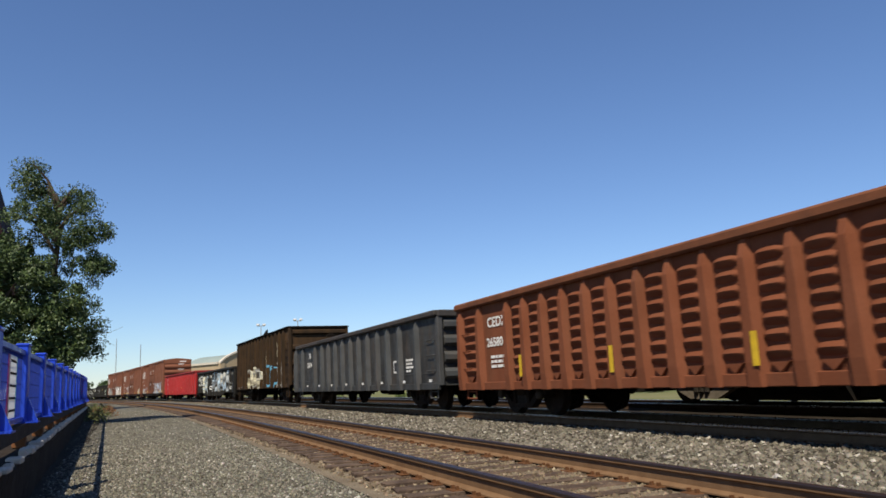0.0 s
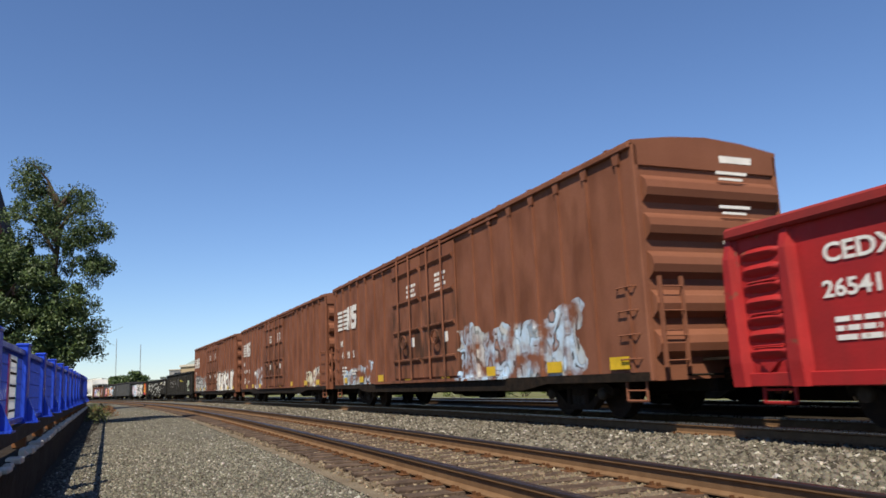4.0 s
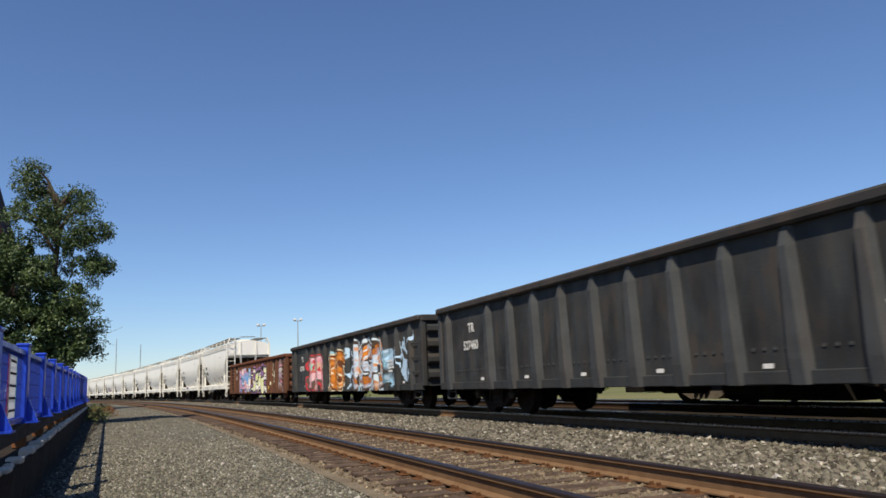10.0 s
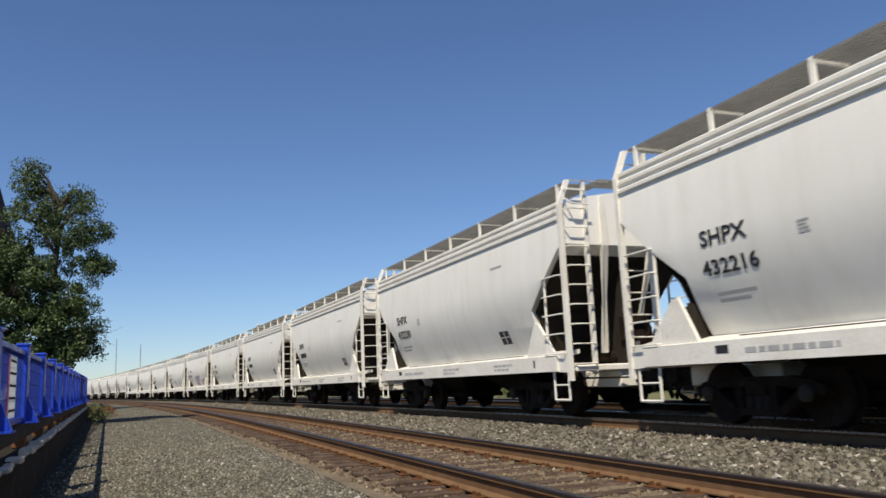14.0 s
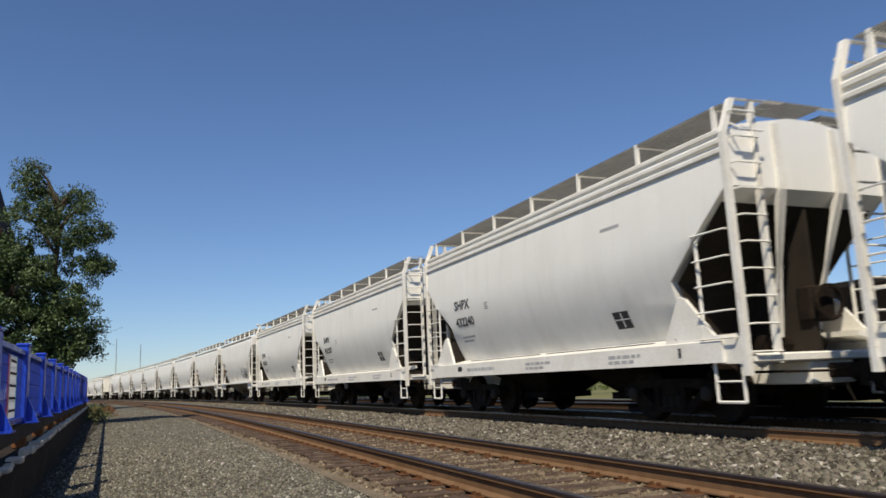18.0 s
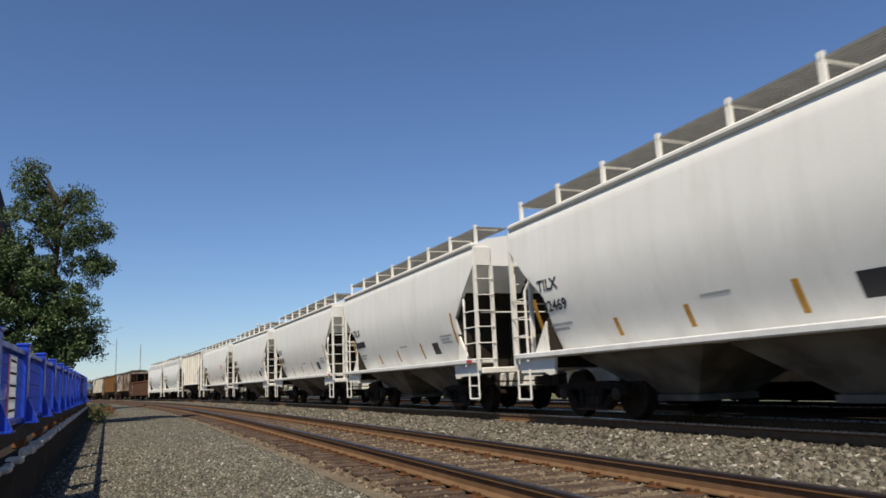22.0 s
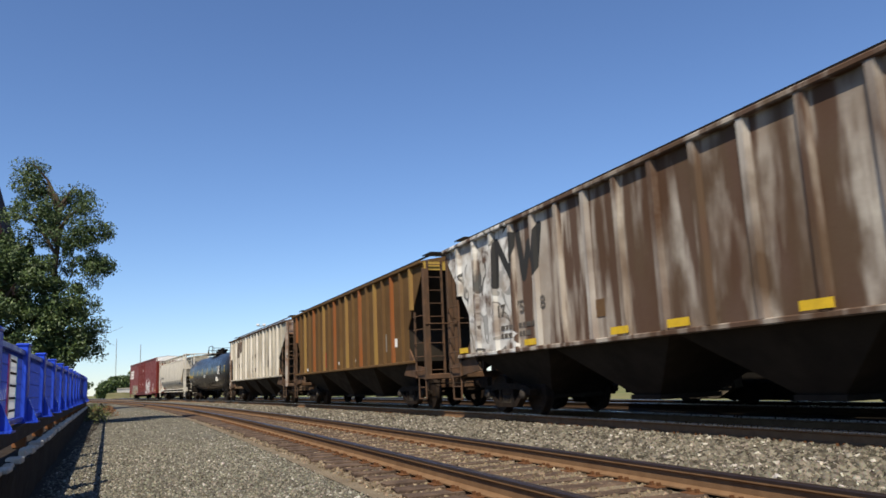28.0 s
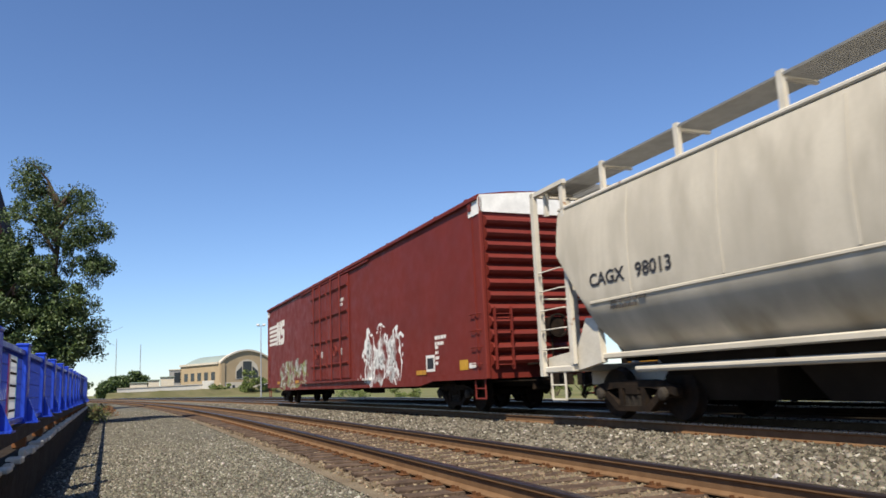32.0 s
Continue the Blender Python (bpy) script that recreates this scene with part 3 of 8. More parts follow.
def couplers(car, L, low=0.72):
    def mesh():
        m = M()
        m.box(-0.09, 0.09, -0.62, 0.3, 0.62, 0.82, 0.03)
        m.prism([(-0.17, -0.45), (0.05, -0.45), (0.05, -0.68), (-0.10, -0.80), (-0.17, -0.72)], "z", 0.58, 0.86)
        m.prism([(0.06, -0.48), (0.17, -0.52), (0.19, -0.74), (0.09, -0.70)], "z", 0.60, 0.84)
        m.pipe([(0.35, 0.1, 0.62), (0.36, -0.25, 0.58), (0.30, -0.45, 0.40), (0.12, -0.62, 0.34), (0.0, -0.7, 0.45)], 0.03, 6)
        m.pipe([(-1.3, 0.12, 0.74), (-0.2, -0.12, 0.72), (-0.12, -0.3, 0.74)], 0.018, 6)
        m.box(-0.28, 0.28, 0.02, 0.14, 0.5, 0.98, 0.02)
        return m.mesh("coupler")
    part("coupler", once("coupler", mesh), truck_mat, car, at=Matrix.Translation((0, -L / 2, 0)))
    part("coupler", once("coupler", mesh), truck_mat, car, at=Matrix.Translation((0, L / 2, 0)) @ Matrix.Rotation(math.pi, 4, "Z"))


def rung(width):
    return once("rung%.2f" % width, lambda: M().pipe([(0, -width / 2, 0), (-0.06, -width / 2 + 0.03, 0), (-0.06, width / 2 - 0.03, 0), (0, width / 2, 0)], 0.013, 5).mesh("rung"))


def ladder(car, side, y, z0, z1, material, width=0.42, step=0.36, x=1.6, stiles=True, name="ladder"):
    """Rungs on a side (-1: the near side), spread along y."""
    xx = side * x
    k = z0
    turn = Matrix.Rotation(math.pi if side > 0 else 0, 4, "Z")
    while k <= z1 + 0.01:
        ob = part("rung", rung(width), None, car, at=Matrix.Translation((xx, y, k)) @ turn)
        if not ob.data.materials:
            ob.data.materials.append(material)
        ob.material_slots[0].link = "OBJECT"
        ob.material_slots[0].material = material
        k += step
    if stiles:
        for d in (-1, 1):
            part("ladder_stile", M().box(xx, xx + side * 0.05, y + d * width / 2 - 0.025, y + d * width / 2 + 0.025, z0 - 0.1, z1 + 0.1), material, car)


def end_ladder(car, y, s, x, z0, z1, material, width=0.42, step=0.36):
    """Rungs on an end (s: -1 the front), spread along x."""
    m = M()
    k = z0
    while k <= z1 + 0.01:
        m.pipe([(x - width / 2, y, k), (x - width / 2 + 0.03, y + s * 0.06, k), (x + width / 2 - 0.03, y + s * 0.06, k), (x + width / 2, y, k)], 0.013, 5)
        k += step
    for d in (-1, 1):
        m.box(x + d * width / 2 - 0.025, x + d * width / 2 + 0.025, y, y + s * 0.05, z0 - 0.1, z1 + 0.1)
    return part("end_ladder", m, material, car)


def stirrup(car, y, material, top=0.95, low=0.42, x=1.5, width=0.42):
    """A step loop under a corner of the car."""
    for s in (-1, 1):
        m = M()
        m.pipe([(s * x, y - width / 2, top), (s * x, y - width / 2, low), (s * x, y + width / 2, low), (s * x, y + width / 2, top)], 0.022, 6)
        m.pipe([(s * x, y - width / 2, (low + top) / 2), (s * x, y + width / 2, (low + top) / 2)], 0.016, 5)
        part("step", m, material, car)


def hang_underframe(car, L, z=0.75, centre=0.26):
    m = M()
    m.box(-centre, centre, -L / 2, L / 2, z - 0.3, z, 0.02)
    m.box(-0.12, 0.12, -1.2, -0.3, z - 0.45, z - 0.2)
    m.cyl((0.45, 0.6, z - 0.28), (0.45, 1.5, z - 0.28), 0.17, 10)
    m.cyl((-0.6, -0.4, z - 0.22), (-0.6, 0.1, z - 0.22), 0.12, 10)
    m.pipe([(-0.5, -L * 0.33, z - 0.2), (-0.5, L * 0.33, z - 0.2)], 0.025, 6)
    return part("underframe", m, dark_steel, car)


def finish(car, a, b, base=None):
    """Notes a car's stretch of the train, for its motion."""
    LINE_UP.append((car, LEAD + LONG * (a + b) / 2, LONG * (base or (b - a) * 0.62)))
    return car


def draw_out(car):
    """Draws a car out to its true length; its trucks keep their own."""
    for ob in car.children:
        y = ob.matrix_basis.translation.y
        if ob.name.startswith("truck"):
            ob.matrix_basis = Matrix.Translation((0, y * (LONG - 1), 0)) @ ob.matrix_basis
        else:
            ob.matrix_basis = Matrix.Diagonal((1, LONG, 1, 1)) @ ob.matrix_basis


def motions():
    """Every car rolls along the line at a steady speed."""
    for car, mid, base in LINE_UP:
        draw_out(car)
        rows = []
        for k in range(65):
            t = k * 0.5
            s = mid - V * t
            a, b = along(s - base / 2, TRAIN)[0], along(s + base / 2, TRAIN)[0]
            c, d = (a + b) / 2, b - a
            rows.append((t, pose(c.x, c.y, RAIL_T, 0, 0, math.degrees(math.atan2(-d.x, d.y)))))
        walk(car, rows)


# ---- gondolas ----
def gondola(label, a, b, top, paint, chord_paint, ribs, pressed=False, belly=0.0, sill=0.56, rib_paint=None, flat_bays=(), rows=7, ladder_paint=None, chord=0.16, post=(0.14, 0.085, 0.13), rungs=0.4, rung_wide=0.42, bolts=0.0):
    """An open car. ribs: places of the side posts; pressed: panels with rows of pressed bulges; belly: how far the side hangs lower between the trucks."""
    car = thing("gondola", label, "gondola car", GROUP)
    L = b - a - 0.95
    h = L / 2
    rib_paint = rib_paint or paint
    floor = sill + 0.32
    tops = top - chord
    X = 1.46
    for s in (-1, 1):
        m = M()
        if belly:
            out = [(-h, sill + belly), (-h + 3.1, sill + belly), (-h + 4.2, sill), (h - 4.2, sill), (h - 3.1, sill + belly), (h, sill + belly), (h, tops), (-h, tops)]
        else:
            out = [(-h, sill), (h, sill), (h, tops), (-h, tops)]
        m.prism(out, "x", s * X, s * (X - 0.03))
        side = part("side_panel", m, paint, car)
        m = M()
        m.box(s * (X - 0.06), s * (X + 0.12), -h - 0.02, h + 0.02, tops, top, 0.035)
        part("top_chord", m, chord_paint, car)
        if not belly:
            part("side_sill", M().box(s * (X + 0.002), s * (X + 0.05), -h, h, sill, sill + 0.17, 0.012), paint, car)
        for y in ribs:
            m = M()
            lo = sill + (belly if belly and abs(y) > h - 3.3 else 0)
            wb, wt, dp = post
            m.loft([[(s * X, y - wb, lo), (s * (X + dp * 0.8), y - wb * 0.62, lo), (s * (X + dp * 0.8), y + wb * 0.62, lo), (s * X, y + wb, lo)],
                    [(s * X, y - wb, lo + 0.3), (s * (X + dp), y - wb * 0.6, lo + 0.3), (s * (X + dp), y + wb * 0.6, lo + 0.3), (s * X, y + wb, lo + 0.3)],
                    [(s * X, y - wt, tops - 0.25), (s * (X + dp), y - wt * 0.5, tops - 0.25), (s * (X + dp), y + wt * 0.5, tops - 0.25), (s * X, y + wt, tops - 0.25)],
                    [(s * X, y - wt * 0.9, tops), (s * (X + 0.05), y - wt * 0.5, tops), (s * (X + 0.05), y + wt * 0.5, tops), (s * X, y + wt * 0.9, tops)]])
            part("side_post", m, rib_paint, car)
        if pressed:
            posts = sorted(ribs)
            for y0, y1 in zip(posts, posts[1:]) if s < 0 else ():
                c, w = (y0 + y1) / 2, (y1 - y0) / 2 - 0.12
                if w < 0.1 or any(f0 < c < f1 for f0, f1 in flat_bays):
                    continue
                zs = np.linspace(sill + 0.42, tops - 0.24, rows)
                r = (zs[1] - zs[0]) * 0.46

                def bulge():
                    rings = []
                    for u in (-1, -0.86, -0.5, 0, 0.5, 0.86, 1):
                        k = math.sqrt(max(1 - u * u, 0)) ** 0.7
                        d = 0.075 * k
                        rings.append([(0.005, u * w, -r * (0.25 + 0.75 * k)), (-d * 0.75 - 0.002, u * w, -r * 0.35 * k), (-d - 0.003, u * w, r * 0.15 * k), (-d * 0.55 - 0.002, u * w, r * 0.6 * k), (0.005, u * w, r * (0.25 + 0.7 * k))])
                    m = M().loft(rings)
                    m.smooth = 50
                    return m.mesh("pressed_bulge")
                for z in zs:
                    ob = part("pressed_bulge", once("bulge%s%.3f%.3f" % (paint.name, w, r), bulge), paint, car, at=Matrix.Translation((s * X, c, z)) @ Matrix.Rotation(math.pi if s > 0 else 0, 4, "Z"))
                m = M()
                m.prism([(c - 0.13, sill + 0.30), (c + 0.13, sill + 0.30), (c, sill + 0.17)], "x", s * X, s * (X + 0.05))
                part("gusset", m, rib_paint, car)
    for s in (-1, 1):
        y = s * h
        part("end_panel", M().box(-X, X, y, y - s * 0.03, sill + 0.1, tops), paint, car)
        part("end_chord", M().box(-X - 0.03, X + 0.03, y - s * 0.06, y + s * 0.10, tops - 0.03, top - 0.003, 0.03), chord_paint, car)
        for z in np.linspace(floor + 0.08, tops - 0.22, 4):
            m = M()
            m.prism([(y, z - 0.15), (y + s * 0.10, z - 0.06), (y + s * 0.10, z + 0.06), (y, z + 0.15)], "x", -X + 0.14, X - 0.14)
            part("end_rib", m, rib_paint, car)
        for x in (-1, 1):
            part("corner_post", M().box(x * (X - 0.11), x * (X + 0.035), y - s * 0.1, y + s * 0.07, sill + 0.1, tops, 0.02), rib_paint, car)
        lp = ladder_paint or rib_paint
        ladder(car, -1, y - s * 0.42, sill + 0.5, top - 0.4, lp, x=X, stiles=False, step=rungs, width=rung_wide)
        ladder(car, 1, y - s * 0.42, sill + 0.5, top - 0.4, lp, x=X, stiles=False, step=rungs, width=rung_wide)
        stirrup(car, y - s * 0.42, lp, sill + 0.12, 0.36, X - 0.05)
    if bolts:
        m = M()
        for k in range(int(L / 0.15)):
            y = -h + 0.12 + 0.15 * k
            if all(abs(y - r) > 0.15 for r in ribs):
                m.box(-X - 0.014, -X, y - 0.022, y + 0.022, bolts - 0.02, bolts + 0.02)
        tagged(part("bolt_row", m, rib_paint, car), kind="stuff")
    part("floor", M().box(-X + 0.03, X - 0.03, -h + 0.03, h - 0.03, floor - 0.08, floor), dark_steel, car)
    part("brake_wheel", M().lathe([(-0.02, 0.26), (0.02, 0.26), (0.02, 0.22), (-0.02, 0.22), (-0.02, 0.26)], "y", 16, (0.55, -h - 0.24, top - 0.65)), truck_mat, car)
    part("brake_wheel_shaft", M().cyl((0.55, -h, top - 0.65), (0.55, -h - 0.25, top - 0.65), 0.03, 8).box(0.53, 0.57, -h - 0.26, -h - 0.22, top - 0.9, top - 0.4), truck_mat, car)
    hang_underframe(car, L, floor - 0.06)
    for y in (-h + 1.95, h - 1.95):
        truck(car, y)
    couplers(car, L)
    finish(car, a, b, L - 3.9)
    return car


def even(n, lo, hi):
    return [lo + (hi - lo) * k / (n - 1) for k in range(n)]


RUSTY = (0.20, 0.075, 0.035)
rust_paint = mat("rust_brown_paint", (0.175, 0.060, 0.030), 0.75, other=(0.13, 0.04, 0.018), size=1.6, grain=30, streak=0.45, streak_col=(0.10, 0.045, 0.025))
rust_chord = mat("rusted_chord", (0.16, 0.06, 0.03), 0.85, other=(0.09, 0.04, 0.025), size=4, grain=30)
grey_paint = sprayed(mat("grey_paint", (0.036, 0.039, 0.041), 0.64, other=(0.022, 0.024, 0.025), size=1.5, grain=30, streak=0.3, streak_col=(0.085, 0.08, 0.07)), [(-8.5, 8.5, 0.2, 2.9, "stain_shade", ((0.052, 0.042, 0.034),), 2.6, 81), (-8.5, 8.5, 0.2, 2.9, "stain_shade", ((0.016, 0.016, 0.016),), 1.3, 82)])
grey_post = mat("grey_post", (0.052, 0.055, 0.057), 0.64, other=(0.03, 0.032, 0.033), size=2.0, grain=30, streak=0.3, streak_col=(0.09, 0.06, 0.04))
grey_chord = mat("grey_chord", (0.040, 0.038, 0.037), 0.7, other=(0.08, 0.06, 0.05), size=3)
brown_black = mat("weathered_brown_black", (0.050, 0.031, 0.018), 0.85, other=(0.024, 0.016, 0.010), amount=0.5, size=1.3, grain=22, streak=0.6, streak_col=(0.085, 0.046, 0.020), spot=(0.10, 0.045, 0.018), spot_at=0.69)
tar_black = mat("worn_black_paint", (0.016, 0.0155, 0.0145), 0.7, other=(0.028, 0.026, 0.022), size=1.4, grain=25, streak=0.3, streak_col=(0.05, 0.042, 0.033))
bright_red = mat("bright_red_paint", (0.345, 0.016, 0.016), 0.6, other=(0.225, 0.012, 0.013), size=1.4, grain=25, streak=0.4, streak_col=(0.14, 0.018, 0.015), spot=(0.16, 0.055, 0.03), spot_at=0.66)
red_chord = mat("dull_red_chord", (0.25, 0.03, 0.028), 0.7, other=(0.15, 0.03, 0.03), size=3)

LIME, PURP, CYAN, PINK, CREAM, TEAL, ORNG, SKYB, BLK_, WHT_, GREYW = (0.45, 0.62, 0.20), (0.22, 0.12, 0.26), (0.30, 0.60, 0.78), (0.62, 0.28, 0.40), (0.60, 0.56, 0.40), (0.18, 0.58, 0.52), (0.56, 0.20, 0.02), (0.42, 0.56, 0.70), (0.02, 0.02, 0.02), (0.68, 0.68, 0.66), (0.38, 0.39, 0.38)

# first car: rust-brown pressed-panel gondola
c = gondola("rust-brown steel gondola car with pressed side panels", -4.45, 12.35, 2.60, rust_paint, rust_chord, [7.75, 6.85] + [5.65 - 0.635 * k for k in range(19)] + [-7.75], pressed=True, flat_bays=((5.66, 6.84),))
letters(c, "CEDX", 6.55, 1.93, 0.30, white_paint, -1.47)
letters(c, "26580", 6.6, 1.5, 0.27, white_paint, -1.47)
bars(c, 6.45, 1.30, 0.6, 0.06, 3, white_paint, -1.47)
for y in (2.45, -0.15, 5.1, -4.0):
    plate(c, "reflector", y - 0.045, y + 0.045, 0.82, 1.25, yellow_paint, -1.60)
# second: grey gondola
c = gondola("dark grey steel gondola car with tapered side posts", 12.4, 27.4, 2.64, grey_paint, grey_chord, [7.2, 6.0, 4.05, 3.07, 2.22, 1.37, 0.52, -0.36, -1.2, -2.05, -2.92, -3.75, -4.65, -5.8], sill=0.58, rib_paint=grey_post, bolts=1.02)
letters(c, "TR", 5.1, 1.98, 0.3, white_paint, -1.47, wide=0.8)
letters(c, "527644", 5.35, 1.6, 0.29, white_paint, -1.47, wide=0.8)
plate(c, "stencil_panel", -4.6, -4.1, 1.08, 1.44, white_paint, -1.47)
plate(c, "stencil_field", -4.55, -4.15, 1.13, 1.39, black_paint, -1.4745)
bars(c, -5.0, 1.45, 0.5, 0.06, 4, white_paint, -1.47)
for y in even(8, 5.2, -6.6):
    plate(c, "white_patch", y - 0.08, y + 0.08, 0.78, 0.85, white_paint, -1.512)
# third: tall dark gondola
brown_sprayed = sprayed(brown_black.copy(), [(-6.5, 6.5, 0.5, 4.2, "stain_shade", ((0.020, 0.014, 0.010),), 1.1, 74), (-6.5, 6.5, 2.0, 4.2, "stain_shade", ((0.085, 0.048, 0.022),), 1.7, 75), (-0.7, 2.9, 0.75, 2.0, "worn", (WHT_, CREAM, GREYW, CREAM, (0.3, 0.28, 0.24)), 1.6, 1), (-4.05, -1.95, 0.85, 2.05, "tag", ((0.12, 0.34, 0.50),), ("CWI)", 0.05), 2), (-5.2, -3.75, 0.8, 2.15, "worn", (GREYW, (0.30, 0.28, 0.25), (0.22, 0.2, 0.17), GREYW, (0.2, 0.18, 0.16)), 2.2, 3), (-4.2, -3.4, 2.2, 3.2, "lines", (CREAM,), 2.6, 4), (1.2, 1.9, 2.1, 3.0, "lines", (GREYW,), 3.4, 6), (3.6, 5.5, 0.9, 2.0, "worn", ((0.2, 0.1, 0.09), GREYW, (0.16, 0.10, 0.08), CREAM, (0.1, 0.07, 0.05)), 3.0, 71), (-1.0, 0.0, 1.0, 1.9, "lines", (CREAM,), 3.2, 72), (-1.7, -1.3, 1.5, 2.9, "worn", ((0.35, 0.28, 0.14), CREAM, (0.3, 0.22, 0.1), CREAM, CREAM), 2.0, 73)])
rib_sprayed = sprayed(mat("rusty_dark_post", (0.028, 0.019, 0.012), 0.85, other=(0.05, 0.028, 0.014), size=2.0, grain=22, streak=0.5, streak_col=(0.08, 0.045, 0.02)), [(-0.7, 2.9, 0.75, 2.0, "worn", (GREYW, CREAM, GREYW, CREAM, (0.3, 0.28, 0.24)), 1.6, 1), (-4.05, -1.95, 0.85, 2.05, "tag", ((0.10, 0.28, 0.42),), ("CWI)", 0.05), 2)])
c = gondola("tall weathered dark brown gondola car with graffiti", 27.75, 41.0, 3.74, brown_sprayed, dark_steel, even(15, 5.55, -5.3), sill=0.8, chord=0.07, post=(0.07, 0.05, 0.15), rungs=0.35, rung_wide=0.5, rib_paint=rib_sprayed)
for k in range(13):
    y0, y1 = 5.55 - 0.775 * k, 5.55 - 0.775 * (k + 1)
    z = 2.05 - 0.02 * abs(k - 6)
    part("sheet_seam", M().pipe([(-1.462, y0 - 0.07, z - 0.03), (-1.475, y0 * 0.75 + y1 * 0.25, z + 0.03), (-1.48, (y0 + y1) / 2, z + 0.045), (-1.475, y0 * 0.25 + y1 * 0.75, z + 0.02), (-1.462, y1 + 0.07, z - 0.035)], 0.016, 5), dark_steel, c, "dark buckled weld seam")
plate(c, "marking_panel", -4.55, -4.2, 2.55, 3.3, black_paint, -1.466)
bars(c, -4.25, 3.2, 0.25, 0.09, 4, lettering_dim, -1.471)
part("red_mark", M().box(-1.476, -1.471, -4.33, -4.42, 3.18, 3.26), red_paint, c)
letters(c, "LBR", 4.68, 2.5, 0.28, white_paint, -1.47)
letters(c, "7045", 4.68, 1.97, 0.28, white_paint, -1.47)
plate(c, "yellow_patch", 4.9, 5.45, 2.42, 2.8, mat("faded_yellow", (0.5, 0.38, 0.06), 0.7), -1.466)
part("torn_cover", M().prism([(-0.4, 3.70), (-1.45, 3.97), (-1.6, 4.0), (-1.62, 3.70)], "x", -1.44, -1.38), dark_steel, c, "dark torn cover edge")
# fourth: black fishbelly gondola
black_a = sprayed(tar_black.copy(), [(4.3, 6.0, 1.2, 2.05, "hollow", (GREYW,), ("SKG", 0.04), 85), (1.9, 4.2, 0.6, 2.05, "worn", (WHT_, SKYB, CREAM, WHT_, SKYB), 1.5, 7), (-5.4, 0.2, 0.7, 2.15, "worn", (WHT_, SKYB, GREYW, CREAM, BLK_), 1.25, 8), (0.5, 1.6, 0.7, 1.9, "lines", (WHT_,), 2.2, 9), (-6.2, -5.5, 1.0, 1.9, "lines", (GREYW,), 2.6, 5)])
c = gondola("black fishbelly gondola car with faded pale graffiti", 40.85, 55.72, 2.36, black_a, tar_black, even(13, 5.9, -5.9), belly=0.22, sill=0.42)
letters(c, "LBR", 5.5, 1.72, 0.26, white_paint, -1.47)
letters(c, "1083", 5.5, 1.4, 0.26, white_paint, -1.47)
bars(c, 4.9, 1.1, 0.45, 0.06, 2, white_paint, -1.47)
# fifth: bright red gondola
c = gondola("bright red steel gondola car with pressed side panels", 55.65, 73.3, 2.62, bright_red, red_chord, [8.35, 7.55] + [6.1 - 0.655 * k for k in range(20)] + [-7.4, -8.35], pressed=True, flat_bays=((6.12, 7.54), (-7.4, -6.3)))
letters(c, "CEDX", 7.15, 1.95, 0.30, white_paint, -1.47)
letters(c, "26541", 7.2, 1.55, 0.27, white_paint, -1.47)
bars(c, 7.1, 1.32, 0.6, 0.06, 3, white_paint, -1.47)
plate(c, "stencil_panel", -7.1, -6.7, 1.05, 1.38, white_paint, -1.47)
plate(c, "stencil_field", -7.06, -6.74, 1.11, 1.34, black_paint, -1.4745)
for y, z in ((5.4, 0.8), (0.9, 1.0), (-1.7, 1.2), (3.0, 0.82)):
    plate(c, "reflector", y - 0.2, y + 0.2, z - 0.04, z + 0.05, yellow_paint, -1.56)
# ---- boxcars ----
box_brown = mat("boxcar_brown", (0.215, 0.088, 0.052), 0.7, other=(0.175, 0.068, 0.040), size=0.9, grain=30, streak=0.25, streak_col=(0.15, 0.06, 0.03))
box_red = mat("boxcar_red", (0.155, 0.020, 0.013), 0.6, other=(0.12, 0.017, 0.012), size=0.9, grain=30, streak=0.2, streak_col=(0.11, 0.02, 0.015))


excess_white = mat("excess_height_white", (0.8, 0.79, 0.76), 0.6)


